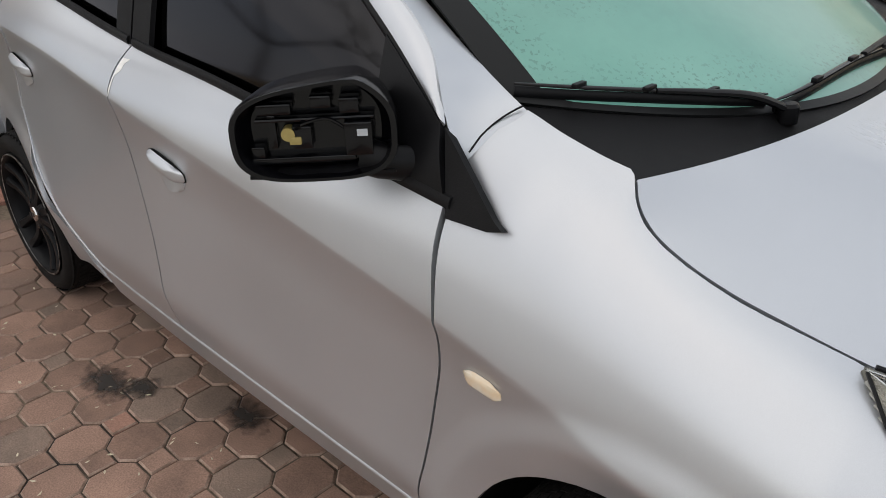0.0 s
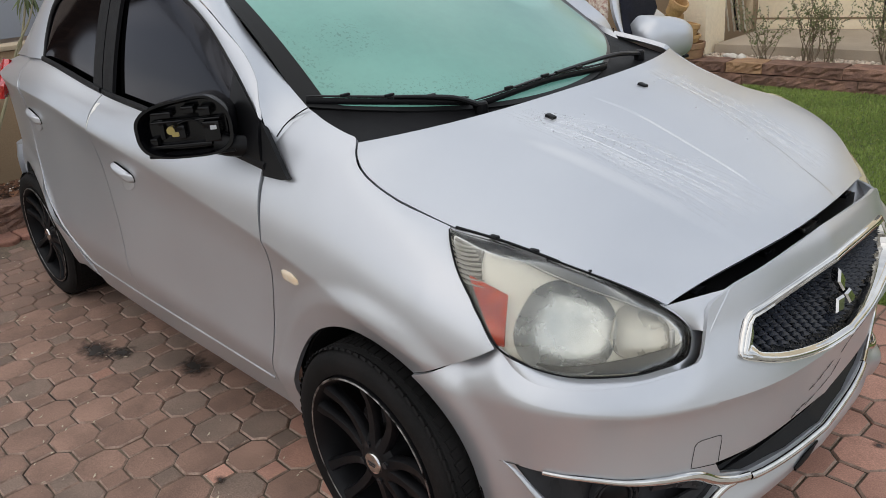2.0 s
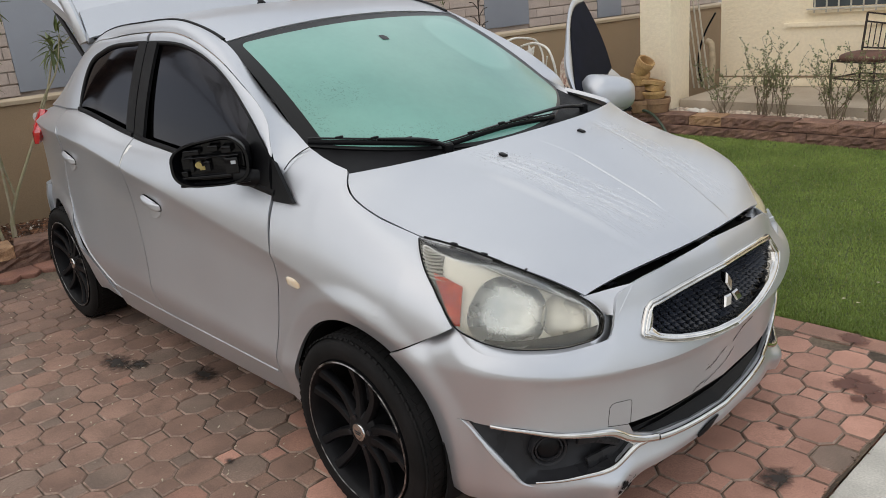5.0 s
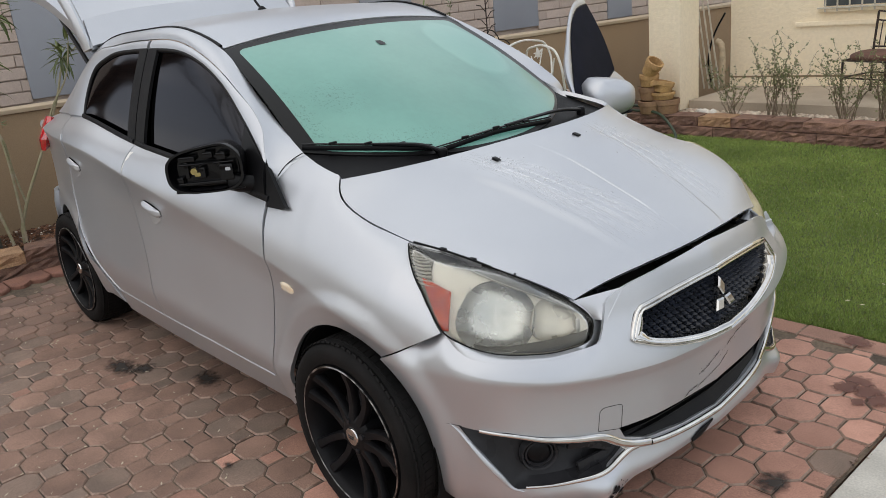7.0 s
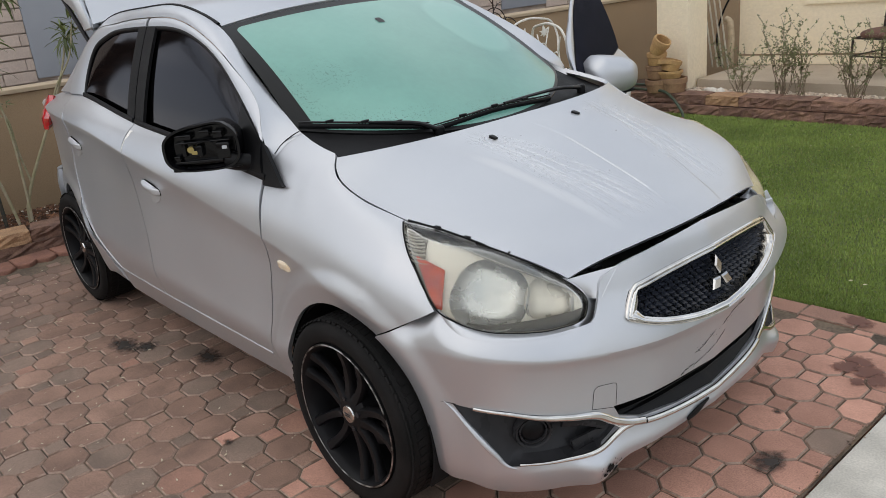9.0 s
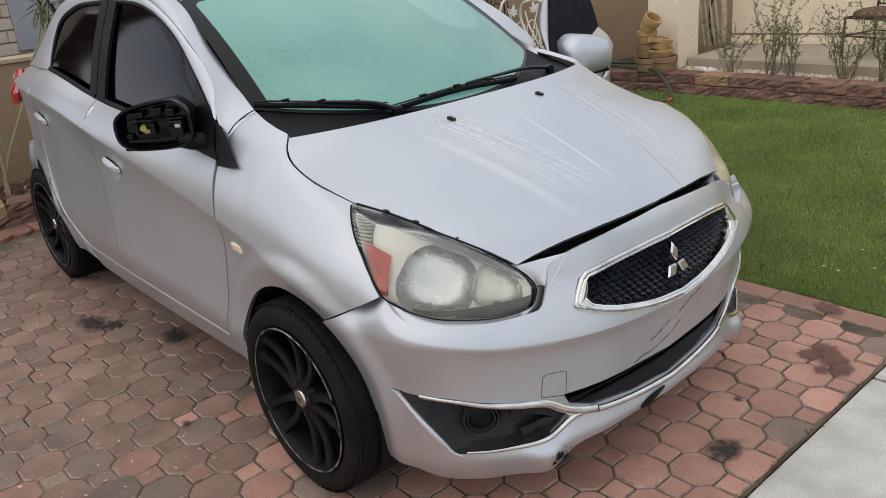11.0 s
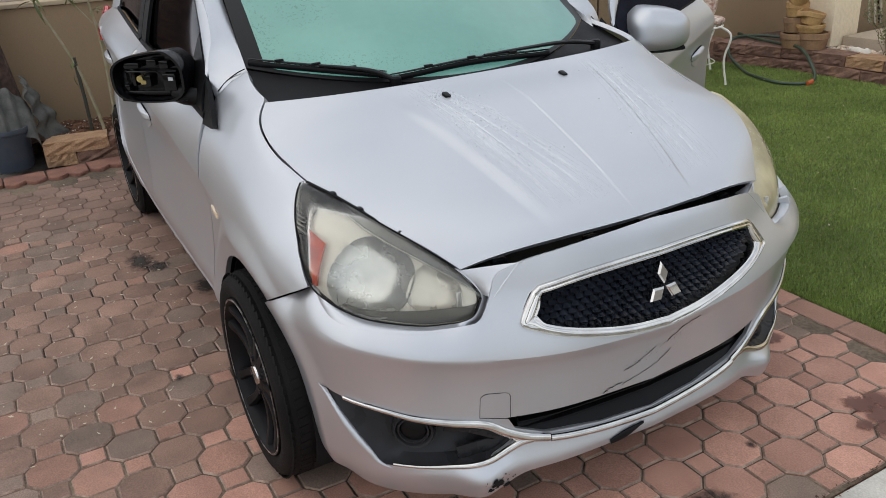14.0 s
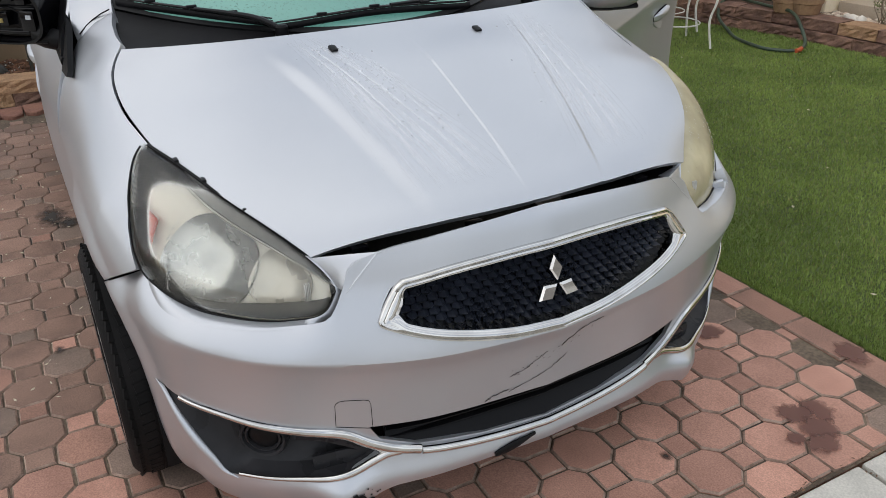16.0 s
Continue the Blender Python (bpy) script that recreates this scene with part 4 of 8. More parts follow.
# sloping shelf between the slats and the chrome strip
panel("lower_grille_shelf", lambda U, V: nose((U * 2 - 1) * 0.30, 0.256 + 0.024 * np.abs(U * 2 - 1) ** 2 + 0.040 * V, 0.002 - 0.040 * V), 40, 5, BLACK, car, (0.4, 0, 1), 0.006)
for side in (-1, 1):
    up_path = spline([(0.302, 0.2735), (0.350, 0.285), (0.405, 0.311), (0.449, 0.342), (0.535, 0.365), (0.615, 0.388), (0.670, 0.411), (0.724, 0.429)])
    pts = [on_nose(side * p[0], p[1], 0.004) for p in up_path(np.linspace(0, 1, 46))]
    sweep("fog_chrome_upper", pts, 0.007, 0.0105, CHROME, car, (0, 0, 1), 12, taper=lambda k: 1.05 - 0.62 * smooth(np.array(k), 0.30, 1.0))
    low_path = spline([(0.345, 0.279), (0.372, 0.277), (0.397, 0.268), (0.437, 0.253), (0.494, 0.246), (0.555, 0.246), (0.615, 0.250), (0.655, 0.255)])
    pts = [on_nose(side * p[0], p[1], 0.003) for p in low_path(np.linspace(0, 1, 36))]
    sweep("fog_chrome_lower", pts, 0.007, 0.0085, CHROME, car, (0, 0, 1), 12, taper=lambda k: 1.1 - 0.65 * smooth(np.array(k), 0.2, 1.0))

    def junction(U, V, side=side):
        y = 0.290 + 0.115 * U
        hi = np.interp(y, [0.290, 0.345, 0.395, 0.41], [0.277, 0.286, 0.307, 0.314])
        lo = np.interp(y, [0.290, 0.350, 0.385, 0.41], [0.268, 0.276, 0.281, 0.300])
        out_ = np.zeros(U.shape + (3,))
        for i in range(U.shape[0]):
            for j in range(U.shape[1]):
                out_[i, j] = on_nose(side * y[i, j], lo[i, j] + (hi[i, j] - lo[i, j]) * V[i, j], 0.004 + 0.004 * math.sin(math.pi * V[i, j]))
        return out_[..., 0], out_[..., 1], out_[..., 2]
    panel("chrome_junction", junction, 12, 6, CHROME, car, (1, 0, 0), 0.006)
    rim_line = eased([(0.658, 0.242), (0.677, 0.252), (0.699, 0.290), (0.724, 0.350), (0.748, 0.436)], 28)
    sweep("fog_opening_rim", [on_nose(side * y, z, 0.001) for y, z in rim_line], 0.0085, 0.0060, PAINT, car, (1, 0, 0), 10, taper=lambda k: 0.08 + 0.92 * math.sin(math.pi * k) ** 0.7)

    # smoked bezel sunk into the opening, with walls down from the bumper skin
    fo = dense([(side * (y + 0.013 * float(smooth(y, 0.55, 0.69))), z) for y, z in fog], 72)
    mid = np.array([side * 0.585, 0.322])
    rows = []
    for f, lift in ((1.035, -0.001), (1.0, -0.002), (0.975, -0.008), (0.93, -0.018), (0.80, -0.034), (0.45, -0.046), (0.02, -0.050)):
        rows.append([on_nose(*(mid + (np.array(p) - mid) * f), lift) for p in fo])
    vs = [p for r in rows for p in r]
    n = len(fo)
    fs = [(k * n + i, k * n + (i + 1) % n, (k + 1) * n + (i + 1) % n, (k + 1) * n + i) for k in range(len(rows) - 1) for i in range(n)]
    link_mesh("fog_bezel", vs, fs, SMOKED, car, "smoked black fog lamp surround", 30)
    base = Vector(on_nose(side * 0.618, 0.326, -0.036))
    way = Vector((0.80, side * 0.55, -0.05)).normalized()
    turn = way.to_track_quat("Z", "Y").to_matrix().to_4x4()
    lampb = new("fog_lamp_blank")
    lampb.parent = car
    lampb.matrix_basis = Matrix.Translation(base) @ turn
    lathe("bezel_ring", [(0.052, -0.012), (0.051, 0.004), (0.047, 0.011), (0.042, 0.009), (0.039, 0.0), (0.037, 0.006), (0.033, 0.007), (0.031, 0.0), (0.031, -0.01)], SMOKED, lampb, 40)
    lathe("blank_cover", [(0.0315, 0.0), (0.026, 0.005), (0.016, 0.007), (0.001, 0.008)], BLACK, lampb, 36)
    # raised wing of the bezel that runs to the inner tip
    wing = [on_nose(side * y, z, -0.018) for y, z in ((0.545, 0.352), (0.49, 0.340), (0.445, 0.318), (0.412, 0.288), (0.445, 0.272), (0.52, 0.262))]
    sweep("bezel_wing", wing, 0.022, 0.008, SMOKED, car, (1, 0, 0), 8)

# tow eye cover, parting line
loop = [(-0.468, 0.366), (-0.466, 0.424), (-0.461, 0.431), (-0.452, 0.434), (-0.412, 0.430), (-0.403, 0.427), (-0.399, 0.418), (-0.398, 0.350)]
lc = dense(loop, 48)
sweep("tow_cover_gap", [on_nose(y, z, 0.0005) for y, z in lc], 0.0006, 0.0006, PAINT_INNER, car, (1, 0, 0), 6, closed=True)

# cracks and scrapes of the bumper: thin gouges and bared black plastic
random.seed(5)


def gouge(pts, width):
    c = spline(pts)
    ps = []
    for k in np.linspace(0, 1, 30):
        y, z = c(np.array(k))
        ps.append(on_nose(y + random.uniform(-0.002, 0.002), z + random.uniform(-0.0025, 0.0025), 0.0012))
    sweep("bumper_crack", ps, width * 0.36, 0.0008, PAINT_INNER, car, (1, 0, 0), 5, taper=lambda k: 0.35 + 0.65 * abs(math.sin(9 * k)))


gouge([(0.115, 0.492), (0.085, 0.490), (0.04, 0.468), (0.015, 0.452)], 0.0022)
gouge([(-0.02, 0.445), (-0.07, 0.412), (-0.10, 0.402)], 0.0012)
gouge([(0.04, 0.420), (-0.02, 0.385), (-0.10, 0.358)], 0.0014)
gouge([(-0.10, 0.366), (-0.13, 0.362), (-0.155, 0.352)], 0.0030)
for k in range(34):
    u = random.random()
    y, z = 0.10 - 0.20 * u + random.uniform(-0.012, 0.012), 0.478 - 0.075 * u + random.gauss(0, 0.006)
    bm = bmesh.new()
    r = random.uniform(0.0004, 0.0013)
    bm.faces.new([bm.verts.new(on_nose(y + r * 1.8 * math.cos(a), z + r * math.sin(a) + 0.3 * r * math.cos(a), 0.0012)) for a in np.linspace(0, 2 * math.pi, 7)[:-1]])
    part("paint_chip", bm, PAINT_INNER, car, "", None)
for side, y0 in ((-1, 0.440),):
    torn = random.Random(4)
    for ty, tz, tr, tn in ((-y0 + 0.004, 0.196, 0.017, 22), (-y0 + 0.026, 0.176, 0.012, 16), (-y0 - 0.016, 0.180, 0.008, 14)):
        bm = bmesh.new()
        bm.faces.new([bm.verts.new(on_nose(ty + tr * torn.uniform(0.45, 1.25) * math.cos(a), tz + 0.95 * tr * torn.uniform(0.45, 1.25) * math.sin(a), 0.0018)) for a in np.linspace(0, 2 * math.pi, tn + 1)[:-1]])
        part("torn_hole", bm, PAINT_INNER, car, "ragged hole torn in the lip", None)
    for k in range(14):
        y, z = -y0 + 0.008 + random.uniform(-0.04, 0.04), random.uniform(0.162, 0.218)
        bm = bmesh.new()
        r = random.uniform(0.0010, 0.0030)
        ring_v = [bm.verts.new(on_nose(y + r * random.uniform(0.4, 1.2) * math.cos(a), z + 1.3 * r * random.uniform(0.4, 1.2) * math.sin(a), 0.0015)) for a in np.linspace(0, 2 * math.pi, 9)[:-1]]
        bm.faces.new(ring_v)
        part("paint_chip", bm, PAINT_INNER, car, "", None)
# notch bared in the middle of the lip
pts = [on_nose(y, 0.226 + 0.22 * (y + 0.06), 0.003) for y in np.linspace(-0.135, -0.035, 8)]
sweep("lip_notch", pts, 0.005, 0.011, BLACK, car, (0, 0, 1), 8, taper=lambda k: 0.4 + 0.6 * math.sin(math.pi * min(1, k + 0.1)))

# ---------------------------------------------------------------- headlamps
WHITE_STREAK = material("white_streak", (0.85, 0.84, 0.80), 0.5, spread=0.15, scale=60)
RIB_CLEAR = material("pale_lamp_rib", (0.55, 0.54, 0.50), 0.3, coat=0.4, spread=0.2, scale=30)
WATER = material("clear_water", (0.95, 0.96, 0.97), 0.02, spread=0.02, scale=30)
WATER.node_tree.nodes["Principled BSDF"].inputs["Transmission Weight"].default_value = 1.0
WATER.node_tree.nodes["Principled BSDF"].inputs["IOR"].default_value = 1.33
CREAM_PLATE = material("cream_lamp_plate", (0.92, 0.895, 0.82), 0.32, 0.0, coat=0.4, second=(0.80, 0.77, 0.69), scale=14)
RIB_DARK = material("olive_grey_lamp_plate", (0.12, 0.115, 0.095), 0.4, spread=0.3, scale=20)
RIB = material("grey_lamp_rib", (0.46, 0.45, 0.41), 0.35, 0.3, spread=0.3, scale=12)
lamp_top = [(1.404, 0.655, 0.861), (1.50, 0.612, 0.836), (1.616, 0.556, 0.793), (1.73, 0.475, 0.728), (1.785, 0.432, 0.680), (1.800, 0.418, 0.655)]
lamp_low = [(1.404, 0.659, 0.862), (1.424, 0.678, 0.847), (1.462, 0.703, 0.806), (1.516, 0.721, 0.757), (1.567, 0.729, 0.697), (1.583, 0.726, 0.678), (1.62, 0.706, 0.650), (1.68, 0.660, 0.622), (1.735, 0.600, 0.610), (1.785, 0.515, 0.604), (1.812, 0.445, 0.618), (1.802, 0.418, 0.648)]


def lamp_patch(side, sink):
    ct, cl = spline(lamp_top), spline(lamp_low)

    def P(U, V):
        s = 0.004 + 0.992 * U
        p, q = ct(s), cl(s)
        r = p + (q - p) * V[..., None]
        k = 4 * V * (1 - V) * np.sin(math.pi * np.clip(s, 0, 1)) ** 0.6
        o = np.array([0.62, 0.55, 0.55])
        r = r + (0.030 * k - sink)[..., None] * o
        return r[..., 0], side * r[..., 1], r[..., 2]
    return P


for side in (-1, 1):
    lamp = new("headlamp")
    lamp.parent = car
    tagged(lamp, "hazed headlamp with beaded moisture")
    out = (0.6, side * 0.6, 0.5)
    lens = panel("lens", lamp_patch(side, 0.002), 60, 36, LENS if side < 0 else LENS_YELLOW, lamp, out, 0.003, "misty clear lens" if side < 0 else "yellowed lens with a milky sheen put into its haze")
    lens.visible_shadow = False
    panel("housing", lamp_patch(side, 0.085), 40, 24, BEZEL, lamp, out, 0.004)
    # dark bar under the upper edge, with clips
    ct = spline(lamp_top)
    bar = [ct(np.array(s)) for s in np.linspace(0.02, 0.97, 40)]
    if side < 0:
        panel("upper_bar", lambda U, V, side=side: lamp_patch(side, 0.010)(0.02 + 0.95 * U, 0.015 + (0.085 + 0.05 * U) * V), 50, 4, BEZEL, lamp, out, 0.005, "grey upper bar of the lamp")
        panel("upper_bar_edge", lambda U, V, side=side: lamp_patch(side, 0.008)(0.08 + 0.89 * U, 0.11 + 0.048 * U + 0.014 * V), 50, 2, RIB, lamp, out, 0.004)
        sweep("upper_gasket", [(p[0] - 0.001, side * (p[1] - 0.002), p[2] + 0.001) for p in bar], 0.004, 0.003, BLACK, lamp, (0, 0, 1), 6)
    cl = spline(lamp_low)
    sweep("lower_gasket", [(p[0], side * p[1], p[2]) for p in (cl(np.array(s)) for s in np.linspace(0.01, 0.99, 80))], 0.0022, 0.0022, BLACK, lamp, (0, 0, 1), 6)
    for s in (0.18, 0.34, 0.55, 0.8):
        if side > 0:
            continue
        p = ct(np.array(s))
        box_part("lamp_clip", (p[0] - 0.004, side * (p[1] - 0.006), p[2] + 0.002), (0.022, 0.010, 0.008), BLACK, lamp)
    # cream plate behind the lens, with two round silvered bowls let into it
    hollows = ((0.548, 0.56, 0.150, 0.43, 0.040), (0.785, 0.45, 0.100, 0.33, 0.030))

    def plate(U, V, side=side):
        u, v = 0.15 + 0.05 * V + (0.80 - 0.03 * V) * U, 0.12 + 0.85 * V
        sink = 0.016 + 0.020 * np.sin(math.pi * U) ** 0.6 * np.sin(math.pi * V) ** 0.6
        for cu, cv, ru, rv, deep in hollows:
            r = np.sqrt(((u - cu) / ru) ** 2 + ((v - cv) / rv) ** 2)
            sink = sink + (deep - 0.012) * (1 - smooth(r, 0.80, 1.0))
        return lamp_patch(side, sink)(u, v)
    panel("reflector_plate", plate, 60, 40, CREAM_PLATE, lamp, out, 0.003, "cream plate round the bowls")
    for cu, cv, ru, rv, deep in hollows:
        def bowl(U, V, side=side, cu=cu, cv=cv, ru=ru, rv=rv, deep=deep):
            w = 2 * math.pi * U
            sq = (np.abs(np.cos(w)) ** 2.6 + np.abs(np.sin(w)) ** 2.6) ** (-1 / 2.6)
            r = 0.002 + 1.018 * V
            u, v = cu + ru * r * sq * np.cos(w), cv + rv * r * sq * np.sin(w)
            u, v = np.clip(u, 0.02, 0.97), np.clip(v, 0.09, 0.98)
            rim = 0.016 + 0.020 * np.sin(math.pi * np.clip((u - 0.15) / 0.8, 0, 1)) ** 0.6 * np.sin(math.pi * np.clip((v - 0.12) / 0.85, 0, 1)) ** 0.6
            return lamp_patch(side, rim - 0.004 + (deep - 0.014) * (1 - r ** 2.2))(u, v)
        panel("bowl", bowl, 56, 18, REFLECTOR if cu < 0.6 else REFLECTOR_WARM, lamp, out, 0.002, "dulled silver reflector bowl")
    # painted lip of the bumper round the lamp's lower edge and inner tip
    ctr = np.array([1.66, 0.59, 0.70])

    def lip(U, V, side=side, ct=ct, cl=cl):
        a = U * 1.16
        p = np.where((a <= 1)[..., None], cl(0.388 + 0.612 * np.clip(a, 0, 1)), ct(1 - np.clip(a - 1, 0, 1)))
        d = p - ctr
        d = d / np.linalg.norm(d, axis=-1, keepdims=True)
        w = 0.020 + 0.018 * smooth(a, 0.55, 0.95)
        r = p + d * (0.001 + w * V)[..., None] + np.array([0.62, 0.55, 0.55]) * (0.003 - 0.048 * V ** 1.6)[..., None]
        q = np.clip(np.abs(q_of(p[..., 1])) + 0.092 * (1 - smooth(a, 0.10, 0.60)), 0, 1)
        tx, ty, tz = nose(q, nose_top(q) - 0.004, 0.0005)
        edge = np.stack([tx, ty, tz], -1)
        ctrl = 0.35 * p + 0.65 * edge
        ctrl[..., 2] = np.maximum(p[..., 2], edge[..., 2]) + 0.003
        v_ = V[..., None]
        low = (1 - v_) ** 2 * p + 2 * v_ * (1 - v_) * ctrl + v_ ** 2 * edge
        k = smooth(a, 0.72, 0.90)[..., None]
        r = low * (1 - k) + r * k
        return r[..., 0], side * r[..., 1], r[..., 2]
    panel("lamp_lip", lip, 70, 10, PAINT, car, out, 0.004)

    # the bumper's upper corner, drawn in to the lamp's upper edge
    def corner(U, V, side=side, ct=ct):
        p = ct(0.855 + 0.145 * U)
        q = 0.285 + 0.062 * U
        ex, ey, ez = nose(q, np.minimum(nose_top(q), 0.735 - 0.075 * U) - 0.001, 0.0012)
        e = np.stack([ex, ey, ez], -1)
        r = p + (e - p) * V[..., None]
        puff = (0.003 * np.sin(math.pi * V))[..., None] * np.array([0.75, 0.10, 0.65])
        r = r + puff
        return r[..., 0], side * r[..., 1], r[..., 2]
    panel("bumper_corner", corner, 16, 14, PAINT, car, out, 0.005)

    # orange turn lens at the outer end, ribbed grey piece above it
    def turn_lens(U, V, side=side):
        f = lamp_patch(side, 0.006)
        lu, lv = 0.185 + 0.195 * V, 0.82 + 0.165 * V ** 0.6
        ru, rv = 0.335 + 0.065 * V, 0.56 + 0.39 * V
        return f(lu + (ru - lu) * U, lv + (rv - lv) * U - 0.03 * np.sin(math.pi * U) * (1 - V))
    panel("turn_signal", turn_lens, 20, 16, ORANGE, lamp, out, 0.006, "faded orange turn signal reflector")

    for k in range(9):
        a = 0.022 + 0.0185 * k
        uu = a + (0.115 - 0.004 * k) * np.linspace(0, 1, 7)
        vv = 0.985 - (0.62 - 0.045 * k) * np.linspace(0, 1, 7)
        xx, yy, zz = lamp_patch(side, 0.0085)(uu[None], vv[None])
        sweep("lamp_rib", [(xx[0, i], yy[0, i], zz[0, i]) for i in range(7)], 0.0034, 0.0024, RIB, lamp, (0, 0, 1), 6)

    def tail_plate(U, V, side=side):
        return lamp_patch(side, 0.0125)(0.004 + (0.155 + 0.06 * V + 0.17 * V ** 5) * U, 0.0 + V)
    panel("ribbed_plate", tail_plate, 16, 12, RIB_DARK, lamp, out, 0.004)

    def chin(U, V, side=side):
        return lamp_patch(side, 0.018)(0.50 + 0.48 * U, 0.965 - (0.03 + 0.34 * U ** 1.3) * (1 - V))
    panel("lower_bezel", chin, 30, 6, BEZEL, lamp, out, 0.004)
    p = Vector(tuple(float(c[0, 0]) for c in lamp_patch(side, 0.004)(np.array([[0.885]]), np.array([[0.53]]))))
    for k in range(4):
        box_part("marker_strip_rib", p + Vector((0, 0.003 * (k - 1.5) * side, 0.0)), (0.006, 0.002, 0.036), RIB_CLEAR, lamp, bevel=0.0008)
    # beads of water: a belt under the upper bar, two runs down the bowl and a few strays
    rnd = random.Random(31)
    at = [(rnd.uniform(0.2, 0.8), 0.16 + abs(rnd.gauss(0, 0.09)), rnd.uniform(0.0006, 0.0016)) for _ in range(190)]
    at += [(0.405 + 0.19 * max(0, q - 0.5) + rnd.gauss(0, 0.004), q, rnd.uniform(0.0012, 0.0028)) for q in np.linspace(0.36, 0.96, 70)]
    at += [(0.462 + rnd.gauss(0, 0.006), rnd.uniform(0.38, 0.80), rnd.uniform(0.0008, 0.0018)) for _ in range(22)]
    at += [(rnd.uniform(0.3, 0.9), rnd.uniform(0.2, 0.95), rnd.uniform(0.0005, 0.0012)) for _ in range(90)]
    uu, vv = np.array([[q[0] for q in at]]), np.array([[q[1] for q in at]])
    xx, yy, zz = lamp_patch(side, 0.0015)(uu, vv)
    o_ = Vector((0.62, side * 0.55, 0.55)).normalized()
    e_ = o_.orthogonal().normalized()
    f_ = o_.cross(e_)
    bead_v, bead_f = [], []
    for k, (_, _, r_) in enumerate(at):
        c_ = Vector((xx[0, k], yy[0, k], zz[0, k]))
        b0 = len(bead_v)
        for h, w_ in ((0.0, 1.0), (0.45 * r_, 0.78), (0.68 * r_, 0.35)):
            bead_v += [c_ + o_ * h + (e_ * math.cos(1.0472 * i) + f_ * math.sin(1.0472 * i)) * r_ * w_ for i in range(6)]
        for q in range(2):
            bead_f += [(b0 + q * 6 + i, b0 + q * 6 + (i + 1) % 6, b0 + (q + 1) * 6 + (i + 1) % 6, b0 + (q + 1) * 6 + i) for i in range(6)]
        bead_f.append(tuple(b0 + 12 + i for i in range(6)))
    beads = link_mesh("moisture", bead_v, bead_f, WATER, lamp, "beads of water on the lens", 70)
    beads["kind"] = "stuff"

# broken end of the left lamp mount, sticking out over the bumper
bm = bmesh.new()
for a, b, c in (((1.735, 0.605, 0.606), (0.010, 0.045, 0.040), (0.3, 0.2, -0.6)), ((1.72, 0.640, 0.618), (0.006, 0.026, 0.055), (0.5, -0.1, -0.3)), ((1.742, 0.625, 0.590), (0.006, 0.040, 0.016), (-0.2, 0.3, -0.9))):
    add_box(bm, a, b, Euler(c).to_matrix(), 0.002)
part("broken_lamp_bracket", bm, PAINT, car, "cracked silver shards of the lamp mount")

